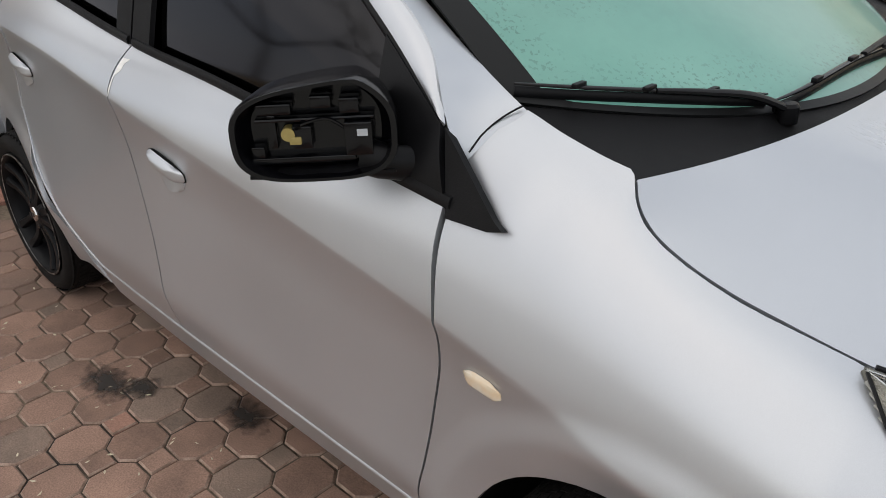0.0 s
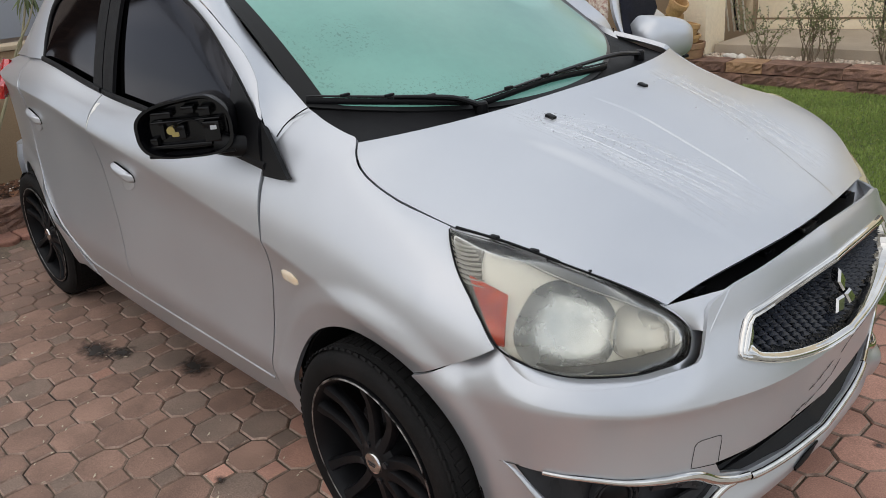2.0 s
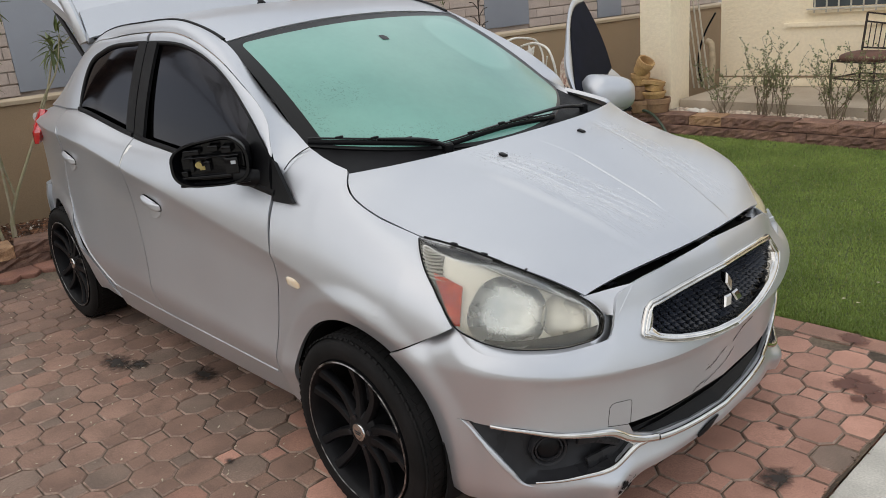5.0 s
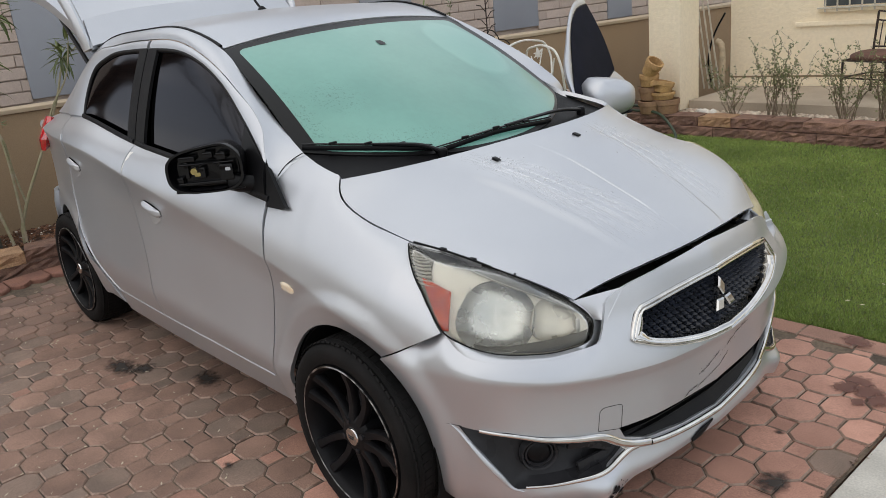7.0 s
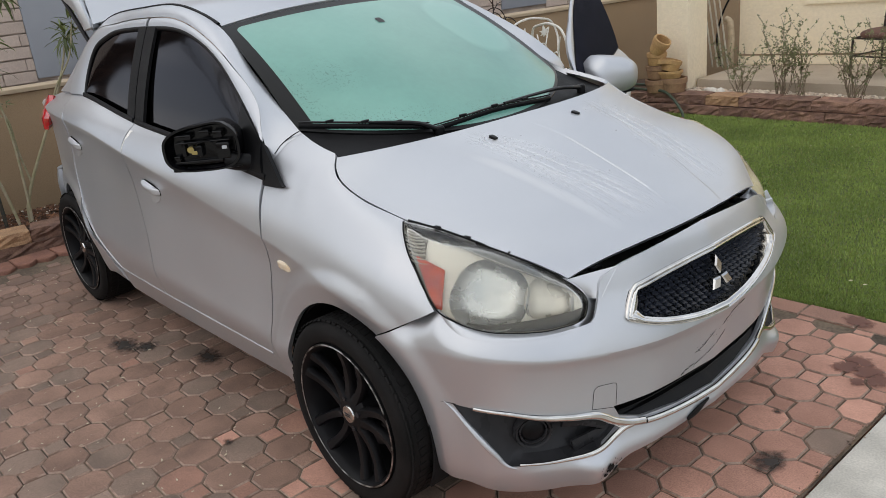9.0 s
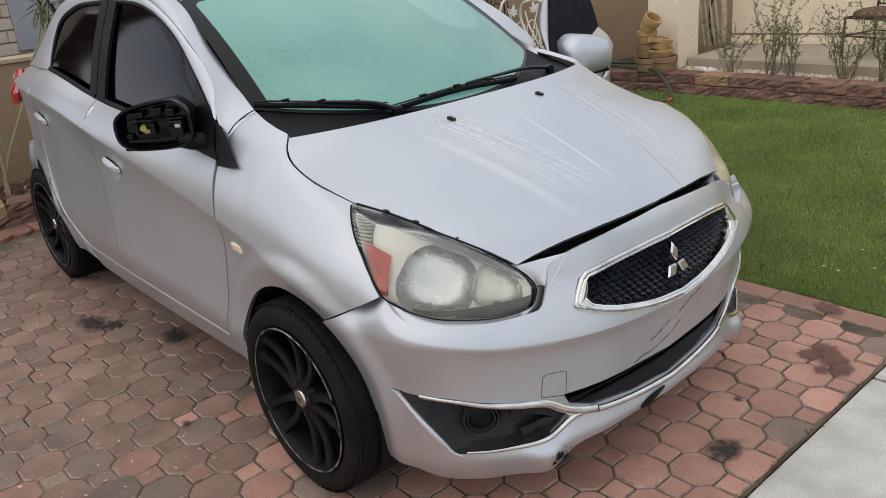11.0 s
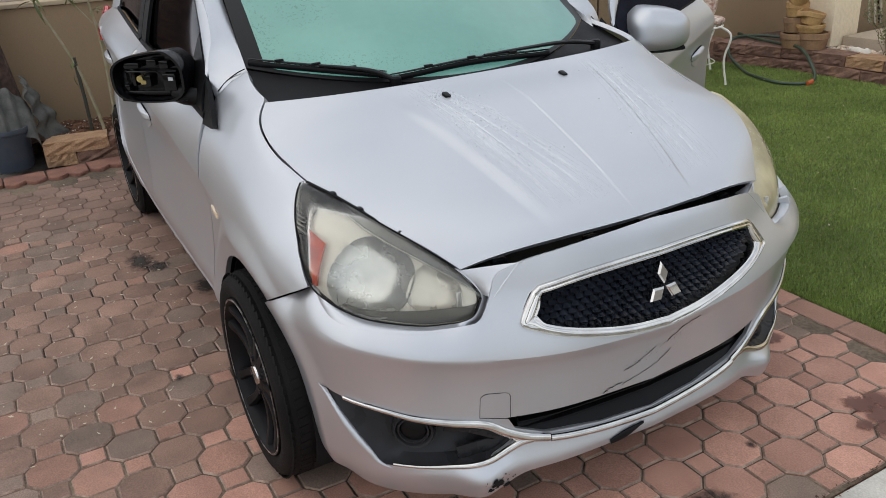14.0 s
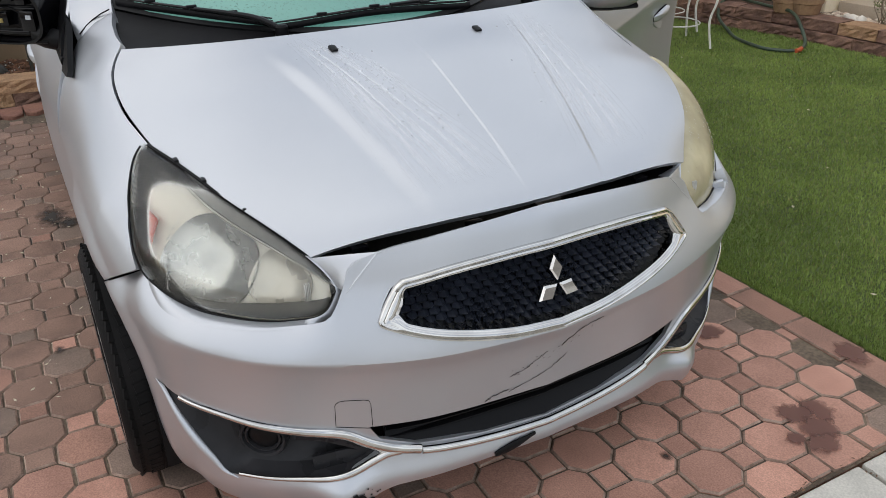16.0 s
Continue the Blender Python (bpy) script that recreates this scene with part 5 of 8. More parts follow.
# ---------------------------------------------------------------- wheels
def make_wheel(x, y, side):
    """Axle along y; the outer face looks to side."""
    w = new("wheel")
    w.parent = car
    w.matrix_basis = Matrix.Translation((x, y, 0.288)) @ (pose(0, 0, 0, 0, 0, 0) if side < 0 else pose(0, 0, 0, 0, 0, 180))
    tagged(w, "black multi-spoke alloy wheel with worn tyre")
    # lathe axis 'y': height runs to -y, which is outwards
    tyre = [(0.217, 0.030), (0.224, 0.042), (0.240, 0.049), (0.260, 0.049), (0.275, 0.041), (0.283, 0.028), (0.287, 0.010), (0.288, -0.06), (0.287, -0.13), (0.280, -0.150), (0.262, -0.162), (0.238, -0.162), (0.222, -0.150), (0.217, -0.14)]
    lathe("tyre", tyre, RUBBER, w, 72, "y", "worn black low-profile tyre")
    # tread blocks standing on the crown
    bm = bmesh.new()
    for row, h0 in enumerate((0.024, -0.002, -0.035, -0.068, -0.101, -0.130)):
        cnt = 72
        for i in range(cnt):
            a = 2 * math.pi * (i + 0.35 * (row % 2)) / cnt
            r = 0.2822 if row in (0, 5) else 0.2866
            wd, ln = (0.024, 0.0232) if row in (0, 5) else (0.028, 0.0228)
            m = Matrix.Rotation(-a, 4, "Y") @ Matrix.Translation((r, -h0 + 0.0, 0)) @ Matrix.Rotation((0.5 if row == 0 else -0.5 if row == 5 else 0.0), 4, "Z") @ Matrix.Rotation(0.18 if row % 2 else -0.18, 4, "X")
            vs = []
            for lx, k in ((-0.004, 1.0), (0.0012 if row in (0, 5) else 0.0026, 0.94)):
                for sy, sz in ((-1, -1), (1, -1), (1, 1), (-1, 1)):
                    vs.append(bm.verts.new(m @ Vector((lx, sy * wd / 2 * k, sz * ln / 2 * k))))
            bm.faces.new(vs[4:8])
            for j in range(4):
                bm.faces.new((vs[j], vs[(j + 1) % 4], vs[4 + (j + 1) % 4], vs[4 + j]))
    bmesh.ops.recalc_face_normals(bm, faces=bm.faces)
    part("tread", bm, RUBBER, w, "", None)
    barrel = [(0.220, 0.036), (0.220, 0.046), (0.214, 0.048), (0.208, 0.040), (0.203, 0.022), (0.198, -0.02), (0.192, -0.10), (0.200, -0.135), (0.217, -0.142)]
    lathe("rim", barrel, RIM, w, 72, "y", "matte black alloy rim")
    lathe("rim_lip", [(0.2185, 0.0462), (0.2195, 0.0485), (0.2165, 0.0500), (0.2142, 0.0485)], LIP, w, 96, "y", "scuffed bare metal rim edge")
    # brake disc and drum dark behind the spokes
    lathe("brake_disc", [(0.06, -0.035), (0.125, -0.035), (0.125, -0.050), (0.05, -0.055)], SMOKED, w, 48, "y")
    # five pairs of spokes; the two of a pair part at a rounded fork and bow away from each other
    for k in range(10):
        pair, fork = divmod(k, 2)
        sg = 1 if fork else -1
        a0 = 2 * math.pi * pair / 5 + 0.05
        pts = []
        for s in np.linspace(0, 1, 13):
            r = 0.046 + 0.162 * s
            off = sg * (0.0135 + 0.029 * s + 0.005 * math.sin(math.pi * s))
            a = a0 + math.atan2(off, r)
            depth = 0.014 - 0.010 * math.sin(math.pi * min(1, s * 1.05)) + 0.012 * s
            pts.append((r * math.cos(a), -depth, r * math.sin(a)))
        sweep("spoke", pts, 0.0128, 0.0125, RIM, w, (0, 1, 0), 10, taper=lambda u: 1.0 + 0.20 * (1 - u) ** 2 + 0.35 * max(0.0, u - 0.75) / 0.25, square=True)
    lathe("hub", [(0.001, 0.031), (0.036, 0.031), (0.052, 0.027), (0.066, 0.015), (0.070, -0.04)], RIM, w, 40, "y")
    for i in range(4):
        a = 2 * math.pi * i / 4 + 0.3
        lug = [(0.046 * math.cos(a), -0.015, 0.046 * math.sin(a)), (0.046 * math.cos(a), -0.034, 0.046 * math.sin(a))]
        sweep("lug_nut", lug, 0.0085, 0.0085, SMOKED, w, (0, 0, 1), 6)
    lathe("centre_cap", [(0.001, 0.0375), (0.021, 0.0375), (0.0260, 0.036), (0.0285, 0.031), (0.0285, 0.023)], CHROME, w, 36, "y", "silver centre cap")
    for dz, wd in ((0.003, 0.026), (-0.004, 0.020)):
        box_part("cap_lettering_bar", (0, -0.0378, dz), (wd, 0.0012, 0.0035), SMOKED, w, bevel=0.0)
    return w


for side in (-1, 1):
    make_wheel(1.228, side * 0.772, side)
    make_wheel(-1.222, side * 0.695, side)

# ---------------------------------------------------------------- door furniture, lamps, mirrors
def handle_set(x, z, side, owner):
    """A pull handle: a proud plate, tilted up for a scoop's brightness, and a broad paddle over it."""
    def skin(xx, zz):
        return lower(xx, np.minimum(zz, crease_z(xx) - 0.004))

    def cup(U, V):
        a, b = U * 2 - 1, V * 2 - 1
        xx = x + 0.004 + 0.056 * a * np.sqrt(1 - 0.5 * b ** 2)
        zz = z - 0.026 + 0.024 * b * np.sqrt(1 - 0.5 * a ** 2)
        return xx, side * (skin(xx, zz) + 0.0015 + 0.004 * (1 - b) * (1 - a * a)), zz
    panel("handle_recess", cup, 18, 12, PAINT, owner, (0, side, 0.3), 0.003)

    def paddle(U, V):
        a, b = U * 2 - 1, V * 2 - 1
        xx = x + 0.074 * a * np.sqrt(1 - 0.5 * b ** 4)
        zz = z + 0.006 - 0.010 * a + 0.021 * b * np.sqrt(1 - 0.45 * a ** 4)
        r = np.maximum(np.abs(a) ** 3, np.abs(b) ** 2.4)
        return xx, side * (skin(xx, zz) + 0.007 + 0.017 * (1 - r) - 0.004 * np.abs(a) ** 4), zz
    panel("door_handle", paddle, 22, 14, PAINT, owner, (0, side, 0.1), 0.006)

    def gap(U, V):
        a, b = U * 2 - 1, V * 2 - 1
        xx = x + 0.0755 * a * np.sqrt(1 - 0.5 * b ** 4)
        zz = z + 0.006 - 0.010 * a + 0.0228 * b * np.sqrt(1 - 0.45 * a ** 4)
        return xx, side * (skin(xx, zz) + 0.0025), zz
    panel("handle_gap", gap, 18, 8, PAINT_INNER, owner, (0, side, 0.1), 0.002)


for side in (-1, 1):
    handle_set(0.035, 0.785, side, doors[side])
    handle_set(-0.80, 0.872, side, car)
    # side repeater
    mk = new("side_marker")
    mk.parent = car
    def mark(U, V, side=side):
        a, b = U * 2 - 1, V * 2 - 1
        xx, zz = 0.945 + 0.040 * a * np.sqrt(1 - 0.5 * b ** 4), 0.672 + 0.017 * b * np.sqrt(1 - 0.5 * a ** 4)
        return xx, side * (lower(xx, np.minimum(zz, crease_z(xx))) + 0.001 + 0.007 * (1 - np.maximum(np.abs(a), np.abs(b)) ** 4)), zz
    panel("side_marker_lens", mark, 14, 8, MARKER, mk, (0, side, 0), 0.004, "milky oval side marker lens with orange bulb")
    # tail lamp
    def tail(U, V, side=side):
        a, b = U * 2 - 1, V
        z = 0.885 + 0.165 * b
        x = -1.345 - 0.05 * (1 - b) + 0.085 * a * (1 - 0.45 * (2 * b - 1) ** 2)
        y = np.interp(x, [-1.7, -1.5, -1.38, -1.25], [0.575, 0.667, 0.706, 0.712]) - 0.08 * np.maximum(0, b - 0.35) + 0.014 * (1 - a ** 2)
        return x, side * y, z
    panel("tail_lamp", tail, 14, 16, RED_LENS, car, (-0.3, side, 0), 0.03, "red tail lamp lens")
    # rear bumper corner
    def rear_corner(U, V, side=side):
        w = U * 1.35
        z = 0.26 + 0.40 * V
        r = pch([0, 0.25, 0.8, 1], [-0.04, 0.0, 0.004, -0.01])(V)
        return -1.47 - (0.27 + r) * np.sin(w), side * (0.115 + (0.575 + r) * np.cos(w)), z
    panel("rear_bumper", rear_corner, 24, 14, PAINT, car, (-0.5, side, 0), 0.02)


def mirror_body(side, owner, cover):
    """Door mirror with its arm. cover: whether the painted cap is on; without it the works lie bare."""
    mir = new("door_mirror")
    mir.parent = owner
    tagged(mir, "silver door mirror with painted cap" if cover else "bare black door mirror, painted cap missing")
    # local frame: u along the mirror outwards, f forwards, z up
    mir.matrix_basis = Matrix.Translation((0.668, side * 0.818, 0.995 if cover else 1.020)) @ Matrix.Rotation(side * radians(43), 4, "Z") @ Matrix.Diagonal((1, 1, 1.12 if cover else 1.0, 1))
    def outline(k, n=48):
        pts = []
        for i in range(n):
            w = 2 * math.pi * i / n
            c, s = math.cos(w), math.sin(w)
            u = 0.118 * math.copysign(abs(c) ** 0.62, c)
            v = 0.068 * math.copysign(abs(s) ** 0.66, s)
            if s > 0:
                v *= 1.22 - 0.48 * (u + 0.068) / 0.236 if u > -0.068 else 1.22
                v *= 1 - 0.20 * max(0, -(u + 0.07) / 0.05)
            pts.append((u * k, v * k))
        return pts
    def shell(name, rows, mtl, cap_last, label=""):
        vs, fs = [], []
        n = 48
        for f, k in rows:
            for u, v in outline(k):
                vs.append((f, side * u, v))
        for r in range(len(rows) - 1):
            for i in range(n):
                j = (i + 1) % n
                fs.append((r * n + i, r * n + j, (r + 1) * n + j, (r + 1) * n + i))
        if cap_last:
            fs.append(tuple((len(rows) - 1) * n + i for i in range(n)))
        ob = link_mesh(name, vs, fs, mtl, mir, label, 40)
        bm = bmesh.new()
        bm.from_mesh(ob.data)
        bmesh.ops.recalc_face_normals(bm, faces=bm.faces)
        bm.to_mesh(ob.data)
        bm.free()
        return ob
    if cover:
        shell("cap", [(-0.05, 1.0), (0.0, 1.0), (0.025, 0.97), (0.045, 0.90), (0.060, 0.77), (0.069, 0.56), (0.073, 0.30), (0.074, 0.02)], PAINT, True, "silver painted mirror cap")
        shell("mirror_glass", [(-0.052, 0.97), (-0.053, 0.02)], CHROME, True)
        pts = [(0.0, side * u, -0.066 + 0.004 * abs(u) / 0.1) for u in np.linspace(-0.10, 0.095, 14)]
        sweep("lower_trim", pts, 0.040, 0.010, BLACK, mir, (0, 0, 1), 10)
    else:
        shell("mirror_shell", [(-0.055, 0.93), (0.0, 1.0), (0.030, 1.02), (0.044, 1.0), (0.044, 0.93), (0.012, 0.88), (0.002, 0.80), (-0.002, 0.02)], GLOSS_BLACK, True, "wet glossy black mirror shell")
        works = []
        random.seed(11)
        for c, s in (((0.016, 0.055, 0.036), (0.024, 0.050, 0.016)), ((0.016, -0.012, 0.044), (0.022, 0.030, 0.018)), ((0.016, -0.052, 0.038), (0.026, 0.028, 0.022)),
                     ((0.012, 0.0, 0.018), (0.020, 0.170, 0.006)), ((0.010, 0.02, -0.042), (0.026, 0.150, 0.010)), ((0.014, -0.062, -0.012), (0.030, 0.040, 0.050)),
                     ((0.008, 0.062, 0.0), (0.018, 0.012, 0.050)), ((0.010, 0.020, -0.010), (0.016, 0.028, 0.034)), ((0.014, 0.085, -0.028), (0.020, 0.020, 0.018))):
            box_part("frame_rib", (c[0], side * c[1], c[2]), s, GLOSS_BLACK, mir, bevel=0.003)
        sweep("motor", [(0.0, side * 0.040, -0.004), (0.020, side * 0.040, -0.004)], 0.010, 0.010, YELLOW, mir, (0, 0, 1), 14, "yellowed round nylon motor nut")
        box_part("motor_arm", (0.014, side * 0.030, -0.014), (0.014, 0.018, 0.012), YELLOW, mir, bevel=0.003)
        box_part("paper_tag", (0.0305, side * -0.068, -0.002), (0.002, 0.015, 0.010), WHITE_TAG, mir, bevel=0.0)
        wire = spline([(0.018, side * 0.028, 0.004), (0.03, side * 0.010, 0.016), (0.028, side * -0.02, 0.020), (0.022, side * -0.045, 0.002)])
        sweep("wire", [tuple(p) for p in wire(np.linspace(0, 1, 16))], 0.0025, 0.0025, GLOSS_BLACK, mir, (0, 0, 1), 6)
        pts = [(0.005, side * u, -0.066 + 0.004 * abs(u) / 0.1) for u in np.linspace(-0.112, 0.100, 14)]
        sweep("lower_trim", pts, 0.030, 0.008, BLACK, mir, (0, 0, 1), 10)
    inv = mir.matrix_basis.inverted()
    arm = [inv @ Vector(p) for p in ((0.715, side * 0.774, 0.974), (0.738, side * 0.760, 0.967), (0.758, side * 0.740, 0.962), (0.774, side * 0.708, 0.958))]
    sweep("mirror_arm", [tuple(p) for p in arm], 0.022, 0.030, BLACK, mir, (0, 0, 1), 16, taper=lambda u: 1.0 - 0.15 * u)
    return mir


mirror_body(-1, doors[-1], False)
mirror_body(1, doors[1], True)

# the far front door stands open
hinge = Vector((0.872, 0.745, 0.0))
doors[1].matrix_basis = Matrix.Translation(hinge - Vector((0, 0, 0.045))) @ Matrix.Rotation(radians(-63), 4, "Z") @ Matrix.Translation(-hinge)
tagged(doors[1], "silver front door standing wide open")

# inner trim of the open door and the dark cabin
def trim(U, V):
    x = -0.15 + 1.0 * U
    z = 0.36 + 0.56 * V
    return x, 0.72 - 0.02 * V + 0 * x, z
SHADE = material("navy_sunshade_mesh", (0.012, 0.013, 0.022), 0.9, spread=0.3, scale=12, bump=0.3, bump_scale=500)
SHADE.node_tree.nodes["Principled BSDF"].inputs["Specular IOR Level"].default_value = 0.1


def shade(U, V):
    g_s = s_of(glass, 0.800) + (s_of(glass, -0.140) - s_of(glass, 0.800)) * U
    p = glass(g_s)
    xb = 0.83 - 0.97 * U
    q = np.stack([xb, belt_y(xb) + 0.004, belt_z(xb) + 0.010], -1)
    r = p + (q - p) * V[..., None]
    return r[..., 0], r[..., 1] + 0.004 + 0.014 * 4 * V * (1 - V), r[..., 2]


panel("sunshade", shade, 30, 14, SHADE, doors[1], (0, 1, 0.3), 0.003, "dark navy mesh sunshade over the window")
panel("door_trim", trim, 8, 8, SMOKED, doors[1], (0, -1, 0), 0.02)
bm = bmesh.new()
add_box(bm, (-0.15, 0, 0.55), (1.9, 1.30, 0.60), None, 0.05)
part("cabin_lining", bm, PAINT_INNER, car, "dark cabin lining")
bm = bmesh.new()
add_box(bm, (1.30, 0, 0.48), (0.75, 0.86, 0.40), None, 0.05)
part("engine_bay_lining", bm, PAINT_INNER, car)
bm = bmesh.new()
add_box(bm, (0.0, 0, 0.235), (3.2, 1.10, 0.09), None, 0.03)
part("underbody", bm, PAINT_INNER, car)
for y in (-0.36, 0.36):
    for x in (0.10, -0.75):
        seat = bmesh.new()
        add_box(seat, (x, y, 0.92), (0.46, 0.46, 0.14), None, 0.05)
        add_box(seat, (x - 0.22, y, 1.00), (0.13, 0.44, 0.34), Euler((0, -0.22, 0)).to_matrix(), 0.05)
        part("car_seat", seat, SMOKED, car)

# a white streak at the rear edge of the near front door
for x0, dz, wd in ((-0.152, 0.075, 0.007), (-0.142, 0.030, 0.018)):
    def streak(U, V, x0=x0, dz=dz, wd=wd):
        z = 0.985 - dz * V
        x = x0 + wd * (U - 0.5) * (1 - 0.6 * V ** 2) * (1 + 0.35 * np.sin(9 * V + 2 * x0 * 60)) - 0.010 * V
        y = 0.0 * z
        for i in range(z.shape[0]):
            for j in range(z.shape[1]):
                tt = np.linspace(0.5, 1, 60)
                yy, zz = section(np.full(60, x[i, j]), tt, 0.325, belt_y(x[i, j]), belt_z(x[i, j]), 0.0)
                y[i, j] = np.interp(z[i, j], zz, yy)
        return x, -(y + 0.0012), z
    panel("dried_run", streak, 6, 16, WHITE_STREAK, doors[-1], (0, -1, 0.2), 0.0006, "narrow white streak down the door edge")

# washer nozzles
for side in (-1, 1):
    bm = bmesh.new()
    add_box(bm, (1.281, side * 0.192, 0.9655), (0.026, 0.017, 0.012), Euler((0, 0.28, 0)).to_matrix(), 0.004)
    part("washer_nozzle", bm, BLACK, car)


# ---------------------------------------------------------------- wipers
def glass_point(a, b, lift):
    x, y, z = screen(np.array((a + 1) / 2), np.array(b))
    return Vector((float(x) + 0.5 * lift, float(y), float(z) + 0.85 * lift))


def wiper(p_pivot, joint, blade_a, blade_b, bow=0.012):
    w = new("windscreen_wiper")
    w.parent = car
    tagged(w, "black windscreen wiper at rest")
    bl = [glass_point(blade_a[0] + (blade_b[0] - blade_a[0]) * k, blade_a[1] + (blade_b[1] - blade_a[1]) * k + bow * math.sin(math.pi * k), 0.012) for k in np.linspace(0, 1, 24)]
    sweep("blade_rubber", [tuple(p - Vector((0, 0, 0.006))) for p in bl], 0.003, 0.008, BLACK, w, (0, 0, 1), 6)
    sweep("blade_bar", [tuple(p + Vector((0, 0, 0.006))) for p in bl], 0.0060, 0.0035, GLOSS_BLACK, w, (0, 0, 1), 8, taper=lambda k: 0.45 + 0.55 * math.sin(math.pi * k) ** 0.5)
    j = glass_point(*joint, 0.020)
    arm = spline([tuple(p_pivot), tuple(p_pivot.lerp(j, 0.25) + Vector((0, 0, 0.012))), tuple(p_pivot.lerp(j, 0.65) + Vector((0, 0, 0.008))), tuple(j)])
    sweep("wiper_arm", [tuple(p) for p in arm(np.linspace(0, 1, 18))], 0.010, 0.006, BLACK, w, (0, 0, 1), 8, taper=lambda k: 1.25 - 0.6 * k)
    for k in (0.25, 0.5, 0.75):
        i = int(k * 23)
        box_part("blade_yoke", bl[i] + Vector((0, 0, 0.010)), (0.010, 0.026, 0.007), BLACK, w, bevel=0.002)
    lathe("pivot_cap", [(0.016, -0.02), (0.016, 0.006), (0.012, 0.011), (0.001, 0.012)], BLACK, w, 16, "z", at=tuple(p_pivot))
    return w


wiper(glass_point(-0.43, -0.010, 0.014), (-0.72, 0.038), (-0.985, 0.028), (-0.45, 0.026))
wiper(Vector((1.078, 0.475, 0.992)), (0.06, 0.062), (-0.45, 0.008), (0.46, 0.000), 0.055)
# mirror foot behind the glass, seen as a dark patch
bm = bmesh.new()
c = glass_point(0.0, 0.775, 0.002)
for i, (a, b) in enumerate(((-0.028, 0.757), (0.018, 0.752), (0.026, 0.775), (0.018, 0.795), (-0.020, 0.797), (-0.028, 0.780))):
    bm.verts.new(glass_point(a, b, 0.002))
bm.verts.ensure_lookup_table()
bm.faces.new(bm.verts)
part("mirror_foot_patch", bm, SMOKED, car, "dark mirror mount patch", None)

# ---------------------------------------------------------------- open tailgate
gate = new("tailgate")
gate.parent = car
tagged(gate, "silver tailgate raised wide open")


def gate_skin(U, V):
    a = U * 2 - 1
    k = np.abs(a)
    x = -0.915 - 0.86 * V + 0.03 * k ** 2
    z = 1.43 + 0.30 * V + 0.10 * np.sin(math.pi * V) * 0.6 - 0.05 * k ** 2.2
    return x, a * (0.535 + 0.03 * V), z


panel("gate_panel", gate_skin, 40, 24, PAINT, gate, (0, 0, 1), 0.05)


def spoiler(U, V):
    a = U * 2 - 1
    k = np.abs(a)
    x = -0.86 - 0.10 * V + 0.035 * k ** 2
    z = 1.405 + 0.115 * V - 0.035 * k ** 2.5
    return x, a * (0.55 - 0.02 * V), z


panel("roof_spoiler", spoiler, 40, 10, PAINT, gate, (0.8, 0, 0.6), 0.03)
for side in (-1, 1):
    end = spline([(-0.90, side * 0.545, 1.35), (-0.915, side * 0.555, 1.42), (-0.955, side * 0.565, 1.52), (-1.02, side * 0.57, 1.60)])
    sweep("spoiler_end", [tuple(p) for p in end(np.linspace(0, 1, 14))], 0.022, 0.045, PAINT, gate, (1, 0, 0), 12)
    sweep("gas_strut", [(-0.93, side * 0.545, 1.28), (-1.40, side * 0.515, 1.62)], 0.011, 0.010, BLACK, gate, (0, 1, 0), 8)
sweep("aerial", [(-0.30, 0.02, 1.450), (-0.42, 0.02, 1.56), (-0.52, 0.02, 1.66)], 0.0045, 0.0045, BLACK, car, (0, 1, 0), 8, taper=lambda k: 1.3 - 0.6 * k)
lathe("aerial_foot", [(0.022, 0.0), (0.018, 0.008), (0.008, 0.018), (0.001, 0.02)], BLACK, car, 16, "z", at=(-0.295, 0.02, 1.446))


# rear bumper between its corners, and the boot's lining behind the raised tailgate
def rear_middle(U, V):
    a = U * 2 - 1
    return -1.700 - 0.030 * (1 - a ** 2) - 0.012 * np.sin(math.pi * V), 0.245 * a, 0.27 + 0.38 * V


panel("rear_bumper_middle", rear_middle, 24, 14, PAINT, car, (-1, 0, 0), 0.02)
bm = bmesh.new()
add_box(bm, (-1.30, 0, 0.52), (0.62, 1.02, 0.30), None, 0.03)
part("boot_lining", bm, PAINT_INNER, car, "dark boot lining")

# ---------------------------------------------------------------- yard: paving, turf, concrete
PAVER_RED = material("red_paver", (0.51, 0.275, 0.205), 0.85, second=(0.40, 0.21, 0.155), scale=6, bump=0.14, bump_scale=240, per_object=0.18, fine=0.22)
PAVER_BROWN = material("brown_paver", (0.305, 0.186, 0.138), 0.86, second=(0.205, 0.126, 0.094), scale=6, bump=0.15, bump_scale=240, per_object=0.18, fine=0.24)
PAVER_GREY = material("grey_paver", (0.245, 0.172, 0.133), 0.86, second=(0.170, 0.122, 0.095), scale=6, bump=0.15, bump_scale=240, per_object=0.18, fine=0.24)
PAVER_RUST = material("rusty_paver", (0.385, 0.207, 0.150), 0.86, second=(0.265, 0.148, 0.110), scale=6, bump=0.15, bump_scale=240, per_object=0.18, fine=0.24)
PAVER_JOINED = material("joined_paver", (0.27, 0.170, 0.128), 0.86, second=(0.20, 0.132, 0.103), scale=5, bump=0.15, bump_scale=240, per_island=0.22, fine=0.22)
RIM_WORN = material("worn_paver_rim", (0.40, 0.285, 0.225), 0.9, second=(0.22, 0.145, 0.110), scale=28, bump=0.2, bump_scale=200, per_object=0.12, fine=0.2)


CHAFF = material("brown_leaf_bits", (0.16, 0.09, 0.05), 0.9, second=(0.07, 0.045, 0.03), scale=30, per_island=0.5)


